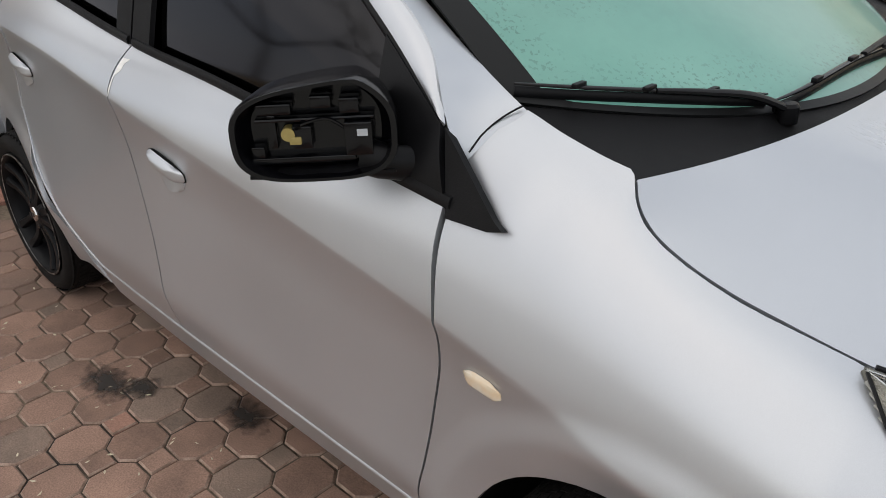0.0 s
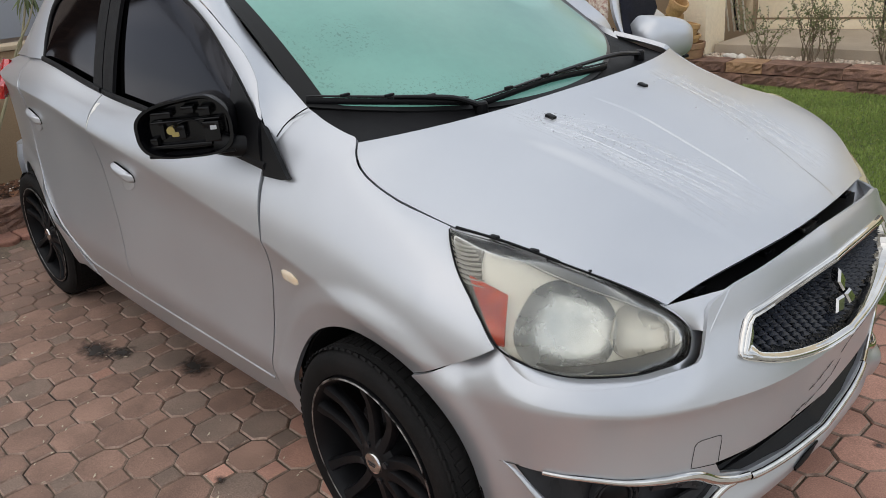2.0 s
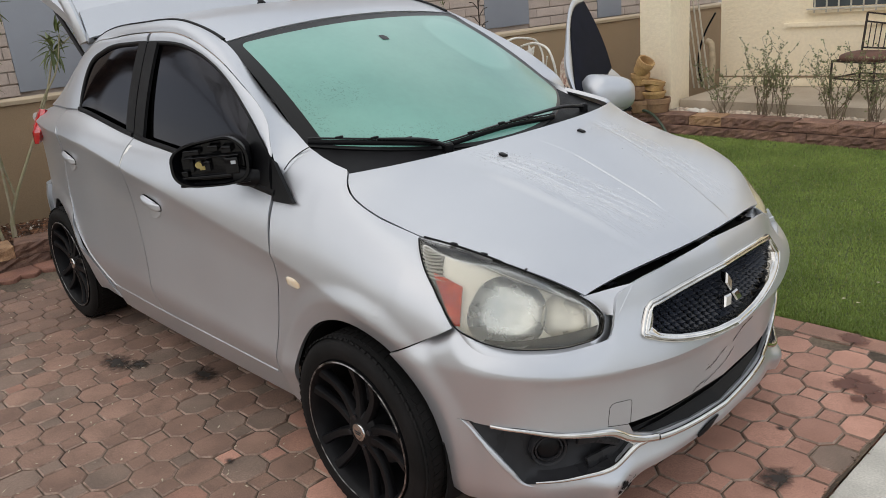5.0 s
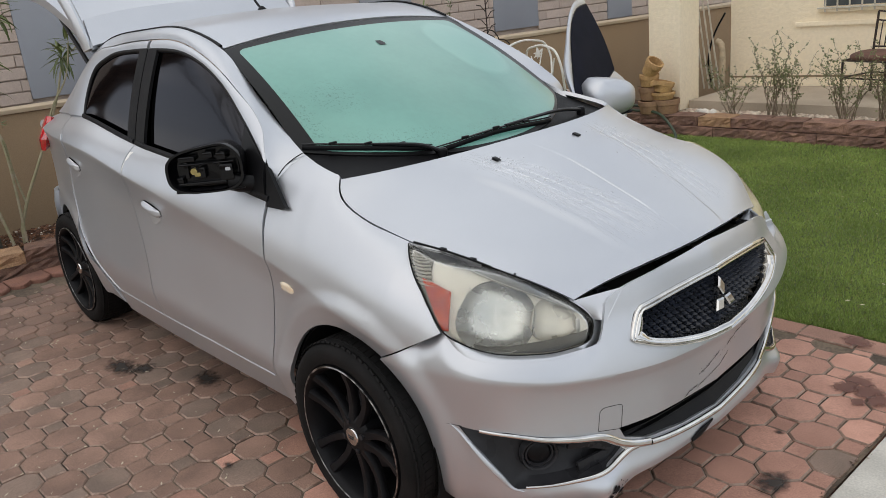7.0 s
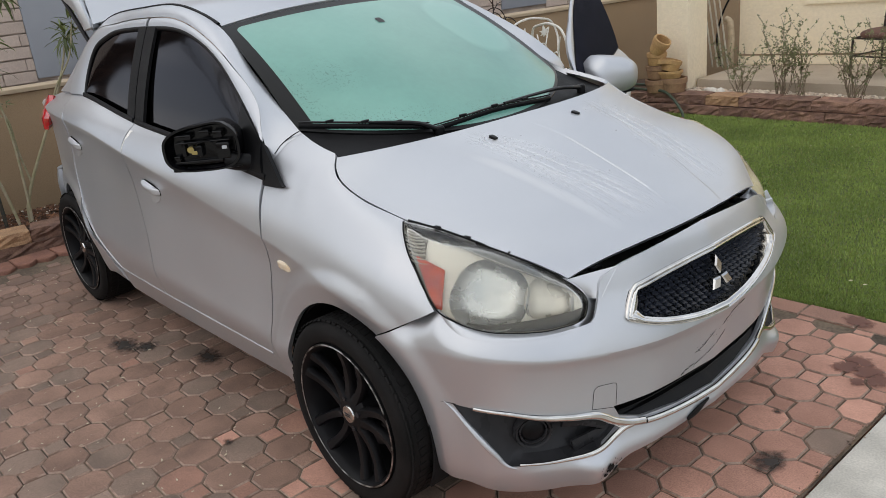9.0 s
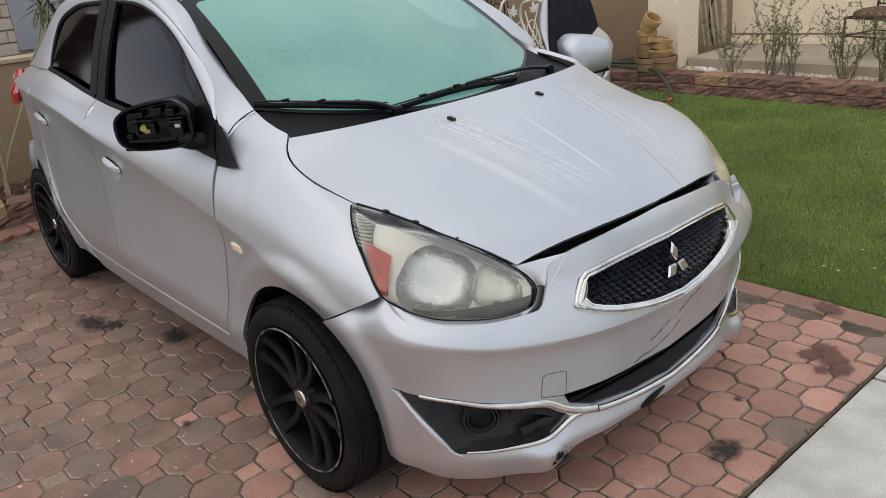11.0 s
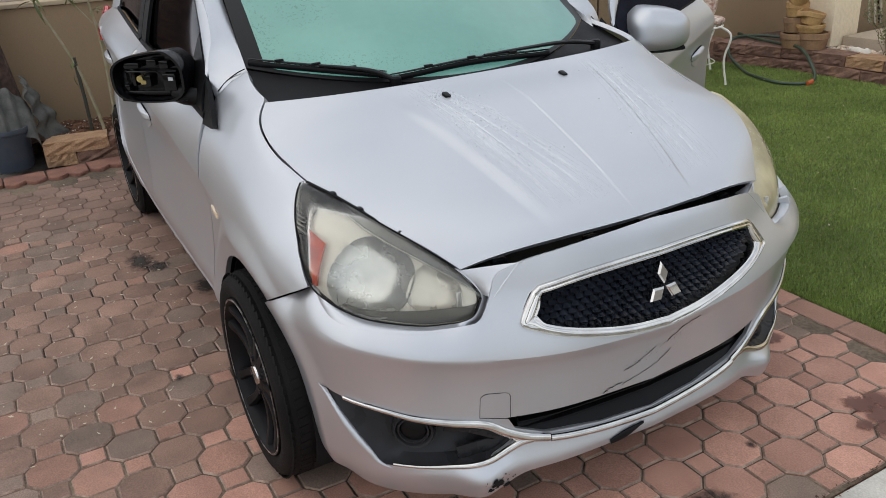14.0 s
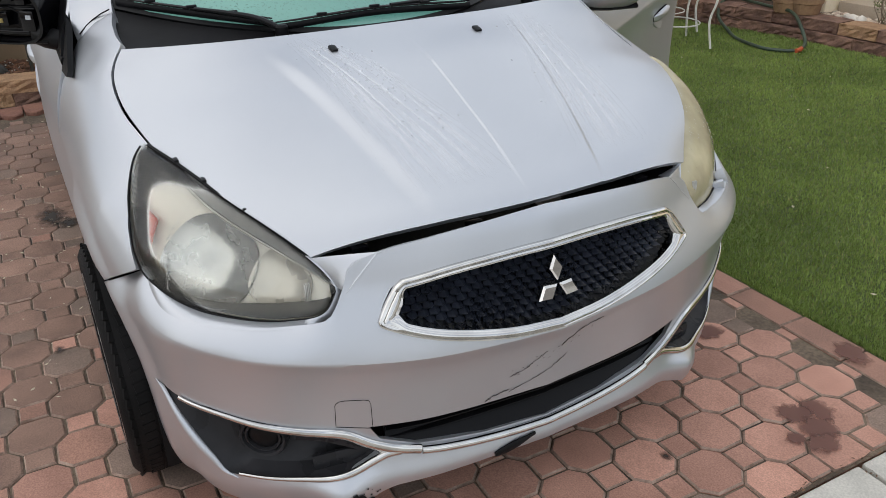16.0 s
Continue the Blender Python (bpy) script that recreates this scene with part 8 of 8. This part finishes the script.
# ---------------------------------------------------------------- iron trellis, white chairs, porch chair
IRON = material("dark_wrought_iron", (0.022, 0.020, 0.019), 0.55, 0.3, second=(0.06, 0.035, 0.025), scale=25)
WHITE_IRON = material("white_painted_iron", (0.80, 0.79, 0.75), 0.45, second=(0.70, 0.67, 0.60), scale=22, bump=0.1, bump_scale=150)
trellis = tagged(new("garden_trellis"), "dark wrought-iron trellis with round scrolls", "trellis")
for cy, cz, rr in ((3.34, 0.90, 0.15), (3.50, 0.80, 0.15), (3.24, 0.76, 0.13)):
    for f in (1.0, 0.72, 0.42):
        sweep("scroll", [(-2.20, cy + rr * f * math.cos(w), cz + rr * f * math.sin(w)) for w in np.linspace(0, 2 * math.pi, 33)[:-1]], 0.005, 0.005, IRON, trellis, (1, 0, 0), 6, closed=True)
for y_, top in ((3.18, 0.80), (3.34, 1.35), (3.60, 0.85)):
    sweep("upright", [(-2.20, y_, 0.0), (-2.20, y_, top)], 0.006, 0.006, IRON, trellis, (1, 0, 0), 6)
for k in range(5):
    sweep("scroll_spray", [(-2.20, 3.34, 1.02 + 0.06 * k), (-2.20, 3.34 + 0.06 * (-1) ** k, 1.08 + 0.06 * k), (-2.20, 3.34 + 0.11 * (-1) ** k, 1.09 + 0.06 * k)], 0.004, 0.004, IRON, trellis, (1, 0, 0), 6)


def maple(parent, m):
    """A cut-out maple leaf of painted plate."""
    tips = []
    for k, (a, r) in enumerate(((-90, .30), (-60, .55), (-35, .35), (-10, .85), (12, .45), (28, .95), (55, .45), (75, .70), (90, 1.05), (105, .70), (125, .45), (152, .95), (168, .45), (190, .85), (215, .35), (240, .55))):
        tips.append((0.062 * r * math.cos(radians(a)), 0.062 * r * math.sin(radians(a))))
    bm = bmesh.new()
    fr = [bm.verts.new(m @ Vector((0.003, u, v))) for u, v in tips]
    bk = [bm.verts.new(m @ Vector((-0.003, u, v))) for u, v in tips]
    f0, b0 = bm.verts.new(m @ Vector((0.006, 0, 0.01))), bm.verts.new(m @ Vector((-0.004, 0, 0.01)))
    n = len(tips)
    for i in range(n):
        j = (i + 1) % n
        bm.faces.new((f0, fr[i], fr[j]))
        bm.faces.new((b0, bk[j], bk[i]))
        bm.faces.new((fr[j], fr[i], bk[i], bk[j]))
    bmesh.ops.recalc_face_normals(bm, faces=bm.faces)
    part("maple_leaf", bm, WHITE_IRON, parent, "", 20)


def iron_chair(x, y, turn, label, leaves):
    ch_ = tagged(new("garden_chair"), label, "chair", "white garden chairs")
    ch_.matrix_basis = Matrix.Translation((x, y, 0)) @ Matrix.Rotation(turn, 4, "Z")
    hoop = [(0.21 * math.cos(w), 0.23 * math.sin(w), 0.44) for w in np.linspace(0, 2 * math.pi, 41)[:-1]]
    sweep("seat_ring", hoop, 0.008, 0.008, WHITE_IRON, ch_, (0, 0, 1), 8, closed=True)
    for k in range(7):
        u = -0.15 + 0.05 * k
        w = 0.23 * math.sqrt(1 - (u / 0.21) ** 2)
        sweep("seat_bar", [(u, -w, 0.44), (u, 0, 0.436), (u, w, 0.44)], 0.004, 0.003, WHITE_IRON, ch_, (0, 0, 1), 6)
    for sx_, sy_ in ((1, 1), (1, -1), (-1, 1), (-1, -1)):
        f = spline([(0.14 * sx_, 0.17 * sy_, 0.44), (0.19 * sx_, 0.22 * sy_, 0.40), (0.17 * sx_, 0.20 * sy_, 0.20), (0.19 * sx_, 0.22 * sy_, 0.012)])
        sweep("leg", [tuple(p) for p in f(np.linspace(0, 1, 18))], 0.0085, 0.0085, WHITE_IRON, ch_, (0.3, 1, 0), 8)
    ring_ = [(0.17 * math.cos(w), 0.19 * math.sin(w), 0.17) for w in np.linspace(0, 2 * math.pi, 41)[:-1]]
    sweep("brace_ring", ring_, 0.005, 0.005, WHITE_IRON, ch_, (0, 0, 1), 6, closed=True)
    f = spline([(-0.12, -0.20, 0.44), (-0.18, -0.265, 0.60), (-0.22, -0.30, 0.76), (-0.235, -0.25, 0.87), (-0.24, -0.10, 0.915), (-0.24, 0.10, 0.905), (-0.235, 0.25, 0.86), (-0.22, 0.30, 0.76), (-0.18, 0.265, 0.60), (-0.12, 0.20, 0.44)])
    sweep("back_hoop", [tuple(p) for p in f(np.linspace(0, 1, 60))], 0.010, 0.010, WHITE_IRON, ch_, (1, 0, 0.1), 8)
    for sgn in (-1, 1):
        f = spline([(-0.16, 0.02 * sgn, 0.47), (-0.20, 0.10 * sgn, 0.62), (-0.22, 0.16 * sgn, 0.72), (-0.225, 0.20 * sgn, 0.82)])
        sweep("back_scroll", [tuple(p) for p in f(np.linspace(0, 1, 20))], 0.006, 0.006, WHITE_IRON, ch_, (1, 0, 0), 6)
        sweep("back_loop", [(-0.20 + 0.0 * w, sgn * (0.075 + 0.065 * math.cos(w)), 0.60 + 0.09 * math.sin(w)) for w in np.linspace(0, 2 * math.pi, 25)[:-1]], 0.005, 0.005, WHITE_IRON, ch_, (1, 0, 0), 6, closed=True)
        if leaves:
            maple(ch_, Matrix.Translation((-0.222, 0.135 * sgn, 0.775)) @ Matrix.Rotation(0.2 * sgn, 4, "X") @ Matrix.Scale(1.15, 4))
    return ch_


iron_chair(-1.83, 3.69, 0.0, "white wrought-iron garden chair with leaf shapes on its back", True)
ch2 = iron_chair(-1.44, 3.48, 1.2, "white wrought-iron garden chair with a floral cushion", False)
FLORAL = material("floral_cloth", (0.70, 0.64, 0.55), 0.9, second=(0.33, 0.16, 0.13), scale=30, bump=0.3, bump_scale=200, fine=0.15)


def pad(cx, cy, z0, w, d, h):
    def P(U, V):
        a, e = U * 2 * math.pi, (V - 0.5) * math.pi
        k = np.cos(e) ** 0.35
        u, v = np.cos(a), np.sin(a)
        return cx + w * np.sign(u) * np.abs(u) ** 0.7 * k, cy + d * np.sign(v) * np.abs(v) ** 0.7 * k, z0 + h * np.sin(e)
    return P


cs = tagged(panel("seat_cushion", pad(-1.43, 3.49, 0.475, 0.19, 0.20, 0.030), 40, 14, FLORAL, None, (0, 0, 1), 0.004), "pale floral seat cushion on a white chair", "cushion")
def leaning(U, V):
    x_, y_, z_ = pad(0, 0, 0, 0.16, 0.045, 0.14)(U, V)
    return -1.46 + 0.7 * x_ + 0.7 * y_, 3.64 - 0.30 * x_ + 0.9 * y_ + 0.15 * z_, 0.625 + z_
tagged(panel("back_cushion", leaning, 40, 14, FLORAL, None, (0, 0, 1), 0.004), "pale floral cushion leaning on a chair back", "cushion")

# porch chair
SEATPAD = material("red_brown_cushion", (0.17, 0.085, 0.062), 0.85, second=(0.11, 0.058, 0.045), scale=14, bump=0.2, bump_scale=180)
pc = tagged(new("patio_chair"), "dark metal patio chair on the porch", "chair")
pc.matrix_basis = Matrix.Translation((0.345, 5.33, 0.232)) @ Matrix.Rotation(-0.28, 4, "Z") @ Matrix.Scale(0.90, 4)
for sx_ in (-1, 1):
    sweep("back_post", [(0.22 * sx_, 0.20, 0.0), (0.22 * sx_, 0.20, 0.36), (0.22 * sx_, 0.25, 0.74)], 0.011, 0.011, IRON, pc, (0, 1, 0), 8)
    sweep("front_leg", [(0.22 * sx_, -0.22, 0.0), (0.22 * sx_, -0.21, 0.34)], 0.011, 0.011, IRON, pc, (0, 1, 0), 8)
    sweep("side_stretcher", [(0.22 * sx_, -0.21, 0.18), (0.22 * sx_, 0.20, 0.18)], 0.008, 0.008, IRON, pc, (0, 0, 1), 6)
    sweep("seat_rail", [(0.22 * sx_, -0.22, 0.34), (0.22 * sx_, 0.20, 0.34)], 0.009, 0.009, IRON, pc, (0, 0, 1), 6)
for y_, z_ in ((-0.21, 0.18), (0.20, 0.18), (-0.22, 0.34), (0.20, 0.34), (0.205, 0.42), (0.24, 0.66), (0.25, 0.74)):
    bow = 0.012 if z_ > 0.5 else 0.0
    sweep("cross_rail", [(-0.22, y_, z_), (0, y_ + bow, z_ - 2 * bow), (0.22, y_, z_)], 0.008, 0.008, IRON, pc, (0, 0, 1), 6)
for k in range(7):
    u = -0.165 + 0.055 * k
    sweep("back_slat", [(u, 0.205, 0.42), (u, 0.24, 0.645)], 0.005, 0.005, IRON, pc, (0, 1, 0), 6)
pad_ob = panel("chair_cushion", pad(0.345, 5.325, 0.565, 0.205, 0.195, 0.034), 40, 14, SEATPAD, None, (0, 0, 1), 0.004)
tagged(pad_ob, "reddish-brown seat cushion on a patio chair", "cushion")

# ---------------------------------------------------------------- sage bushes in the porch bed
TWIG = material("grey_twig", (0.24, 0.185, 0.13), 0.9, spread=0.3, scale=30)
SAGE = material("sage_leaf", (0.155, 0.185, 0.075), 0.75, second=(0.23, 0.24, 0.12), scale=9, per_island=0.35)


def sage(x, y, h, spread, n, seed):
    rnd = random.Random(seed)
    sh = tagged(new("sage_bush"), "sparse twiggy sage bush with small grey-green leaves", "shrub", "bushes in the porch bed")
    tw, lf = bmesh.new(), bmesh.new()

    def twig(p0, p1, r0, r1):
        d = (p1 - p0).normalized()
        a = d.orthogonal().normalized()
        b_ = d.cross(a)
        ra = [tw.verts.new(p0 + (a * math.cos(w) + b_ * math.sin(w)) * r0) for w in (0, 2.1, 4.2)]
        rb = [tw.verts.new(p1 + (a * math.cos(w) + b_ * math.sin(w)) * r1) for w in (0, 2.1, 4.2)]
        for i in range(3):
            tw.faces.new((ra[i], ra[(i + 1) % 3], rb[(i + 1) % 3], rb[i]))

    def leaf(p, size):
        m = Matrix.Translation(p) @ Euler((rnd.uniform(-1.2, 1.2), rnd.uniform(-1.2, 1.2), rnd.uniform(0, 6.28))).to_matrix().to_4x4()
        lf.faces.new([lf.verts.new(m @ Vector(v)) for v in ((0, 0, 0), (size * 0.5, size * 0.34, size * 0.1), (size, 0, 0.02 * size), (size * 0.5, -size * 0.34, size * 0.1))])
    for k in range(n):
        a = rnd.uniform(0, 6.28)
        top = Vector((x + spread * math.cos(a) * rnd.uniform(0.2, 1), y + 0.35 * spread * math.sin(a), 0.14 + h * rnd.uniform(0.5, 1.0)))
        p = Vector((x + rnd.uniform(-0.05, 0.05), y + rnd.uniform(-0.03, 0.03), 0.13))
        prev, steps = p, 7
        for i in range(1, steps + 1):
            u = i / steps
            q = p.lerp(top, u) + Vector((rnd.uniform(-0.018, 0.018), rnd.uniform(-0.012, 0.012), 0.06 * math.sin(math.pi * u)))
            twig(prev, q, 0.0032 * (1.1 - 0.75 * (u - 1 / steps)), 0.0032 * (1.1 - 0.75 * u))
            for _ in range(3 if u > 0.35 else 1):
                leaf(prev.lerp(q, rnd.random()) + Vector((rnd.uniform(-0.012, 0.012), rnd.uniform(-0.012, 0.012), rnd.uniform(-0.008, 0.008))), rnd.uniform(0.014, 0.026))
            if u > 0.25 and rnd.random() < 0.75:
                e = q + Vector((rnd.uniform(-0.09, 0.09), rnd.uniform(-0.05, 0.05), rnd.uniform(0.02, 0.11)))
                twig(q, e, 0.0017, 0.0009)
                for _ in range(6):
                    leaf(q.lerp(e, rnd.uniform(0.2, 1.05)), rnd.uniform(0.013, 0.025))
            prev = q
    part("branchwork", tw, TWIG, sh, "bare grey branchwork", None)
    part("foliage", lf, SAGE, sh, "", None)


for k, (x, h, sp, n) in enumerate(((-0.58, 0.52, 0.30, 12), (-0.22, 0.66, 0.24, 15), (-0.05, 0.46, 0.16, 9), (0.38, 0.60, 0.24, 18), (0.66, 0.58, 0.22, 15), (1.02, 0.56, 0.25, 14))):
    sage(x, 4.63 + 0.02 * (k % 2), h, sp * 1.25, int(n * 1.15), 60 + k)

# ---------------------------------------------------------------- dried runs on the bonnet
def run_film():
    """A thin chalky film left by water: streaks along the flow, fading at the sides and ends."""
    m = bpy.data.materials.new("dried_water_film")
    m.use_nodes = True
    n, l = m.node_tree.nodes, m.node_tree.links
    bs = n["Principled BSDF"]
    bs.inputs["Base Color"].default_value, bs.inputs["Roughness"].default_value = (0.95, 0.95, 0.96, 1), 0.45
    uv = n.new("ShaderNodeUVMap")
    uv.uv_map = "pane"
    mp = n.new("ShaderNodeMapping")
    mp.inputs["Scale"].default_value = (20, 1.3, 1)
    l.new(uv.outputs["UV"], mp.inputs["Vector"])
    nz = n.new("ShaderNodeTexNoise")
    nz.inputs["Scale"].default_value, nz.inputs["Detail"].default_value, nz.inputs["Distortion"].default_value = 1.0, 7, 0.6
    l.new(mp.outputs["Vector"], nz.inputs["Vector"])
    sep = n.new("ShaderNodeSeparateXYZ")
    l.new(uv.outputs["UV"], sep.inputs["Vector"])

    def hump(src):
        k = n.new("ShaderNodeMath")
        k.operation = "MULTIPLY"
        l.new(src, k.inputs[0])
        k.inputs[1].default_value = math.pi
        s_ = n.new("ShaderNodeMath")
        s_.operation = "SINE"
        l.new(k.outputs["Value"], s_.inputs[0])
        return s_.outputs["Value"]
    mr = n.new("ShaderNodeMapRange")
    mr.inputs["From Min"].default_value, mr.inputs["From Max"].default_value = 0.47, 0.68
    mr.inputs["To Min"].default_value, mr.inputs["To Max"].default_value = 0.0, 0.28
    l.new(nz.outputs["Fac"], mr.inputs["Value"])
    a = n.new("ShaderNodeMath")
    a.operation = "MULTIPLY"
    l.new(hump(sep.outputs["X"]), a.inputs[0])
    l.new(hump(sep.outputs["Y"]), a.inputs[1])
    c_ = n.new("ShaderNodeMath")
    c_.operation = "MULTIPLY"
    l.new(a.outputs["Value"], c_.inputs[0])
    l.new(mr.outputs["Result"], c_.inputs[1])
    l.new(c_.outputs["Value"], bs.inputs["Alpha"])
    return m


RUN = run_film()
DROP = material("water_drop", (0.55, 0.57, 0.60), 0.25, 0.5, coat=0.5, coat_rough=0.1, spread=0.1, scale=50)


def on_bonnet(x, y):
    V = 0.5
    for _ in range(12):
        ex = float(hood_edge(np.array(V))[1])
        a = max(-1, min(1, y / ex))
        px_, py_, pz_ = bonnet(np.array([[(a + 1) / 2]]), np.array([[V]]))
        V = min(0.985, max(0.01, V + (x - float(px_[0, 0])) / 0.64))
    return np.array([float(px_[0, 0]), float(py_[0, 0]), float(pz_[0, 0])])


rnd = random.Random(9)
drop_v, drop_f = [], []
for x0, x1, ya, yb, wa, wb, drops in ((1.20, 1.76, -0.24, -0.10, 0.05, 0.15, 110), (1.20, 1.74, 0.36, 0.27, 0.07, 0.13, 50)):
    def film(U, V, x0=x0, x1=x1, ya=ya, yb=yb, wa=wa, wb=wb):
        out_ = np.zeros(U.shape + (3,))
        for i in range(U.shape[0]):
            for j in range(U.shape[1]):
                v = V[i, j]
                out_[i, j] = on_bonnet(x0 + (x1 - x0) * v, ya + (yb - ya) * v + (wa + (wb - wa) * v) * (U[i, j] * 2 - 1)) + np.array([0.0004, 0, 0.0014])
        return out_[..., 0], out_[..., 1], out_[..., 2]
    fl = panel("dried_water_film", film, 14, 26, RUN, car, (0.3, 0, 1), 0.0004, "chalky dried water runs", uv=lambda U, V: (U, V))
    fl.visible_shadow = False
    for k in range(drops):
        v = rnd.uniform(0.1, 0.75)
        c0 = on_bonnet(x0 + (x1 - x0) * v, ya + (yb - ya) * v + (wa + (wb - wa) * v) * rnd.gauss(0, 0.5))
        r = rnd.uniform(0.0012, 0.0030)
        b0 = len(drop_v)
        for h, f in ((-0.0004, 1.0), (0.35 * r, 0.8), (0.6 * r, 0.4)):
            for i in range(7):
                w = 2 * math.pi * i / 7
                drop_v.append((c0[0] + 0.35 * h + r * f * math.cos(w) * 1.2, c0[1] + r * f * math.sin(w), c0[2] + h - 0.35 * r * f * math.cos(w)))
        for q in range(2):
            drop_f += [(b0 + q * 7 + i, b0 + q * 7 + (i + 1) % 7, b0 + (q + 1) * 7 + (i + 1) % 7, b0 + (q + 1) * 7 + i) for i in range(7)]
        drop_f.append(tuple(b0 + 14 + i for i in range(7)))
drops = link_mesh("water_drops", drop_v, drop_f, DROP, car, "small beads of water", 60)
drops["kind"] = "stuff"

# ---------------------------------------------------------------- across the drive, unseen: wall and leafy tree added to dim reflections; sparse tree mirrored
bm = bmesh.new()
add_box(bm, (-1.0, -14.0, 0.70), (26.0, 0.2, 1.5), None, 0.01)
tagged(part("wall_unseen", bm, TAN, None), "low tan stucco wall added out of view to dim reflections", "wall", kind="structure")
CROWN = material("grey_green_leaf", (0.075, 0.095, 0.040), 0.7, second=(0.11, 0.12, 0.06), scale=3, per_island=0.4)


def yard_tree(x, y, height, spread, leaves, seed, label):
    """A trunk that forks three times; leaves in loose clumps on the last twigs."""
    rnd = random.Random(seed)
    tr = tagged(new("tree"), label, "tree")
    wood, crown = bmesh.new(), bmesh.new()

    def grow(p, d, length, r, level):
        q = p + d * length
        a = d.orthogonal().normalized()
        b_ = d.cross(a)
        lo = [wood.verts.new(p + (a * math.cos(w) + b_ * math.sin(w)) * r) for w in np.linspace(0, 2 * math.pi, 7)[:-1]]
        hi = [wood.verts.new(q + (a * math.cos(w) + b_ * math.sin(w)) * r * 0.7) for w in np.linspace(0, 2 * math.pi, 7)[:-1]]
        for i in range(6):
            wood.faces.new((lo[i], lo[(i + 1) % 6], hi[(i + 1) % 6], hi[i]))
        if level >= 3:
            for _ in range(leaves):
                c = p.lerp(q, rnd.uniform(0.1, 1.3)) + Vector((rnd.gauss(0, 0.22), rnd.gauss(0, 0.22), rnd.gauss(0, 0.20)))
                m = Matrix.Translation(c) @ Euler((rnd.uniform(-1.5, 1.5), rnd.uniform(-1.5, 1.5), rnd.uniform(0, 6.28))).to_matrix().to_4x4()
                k = rnd.uniform(0.05, 0.11)
                crown.faces.new([crown.verts.new(m @ Vector(v)) for v in ((0, 0, 0), (0.5 * k, 0.3 * k, 0), (k, 0, 0.1 * k), (0.5 * k, -0.3 * k, 0))])
        if level < 4:
            for _ in range(3 if level < 3 else 2):
                e = (d + Vector((rnd.uniform(-1, 1), rnd.uniform(-1, 1), rnd.uniform(-0.2, 0.5))) * spread).normalized()
                grow(q - d * 0.05, e, length * rnd.uniform(0.62, 0.82), r * 0.66, level + 1)
    grow(Vector((x, y, -0.08)), Vector((0.05, 0.03, 1)).normalized(), height * 0.34, height * 0.011, 0)
    part("trunk", wood, BARK, tr, "", 40)
    part("crown", crown, CROWN, tr, "", None)


yard_tree(-9.4, -6.6, 6.8, 0.75, 9, 3, "sparse grey-green tree beyond the boundary wall")
yard_tree(-6.0, -13.2, 5.4, 0.8, 30, 8, "leafy tree added out of view across the drive")
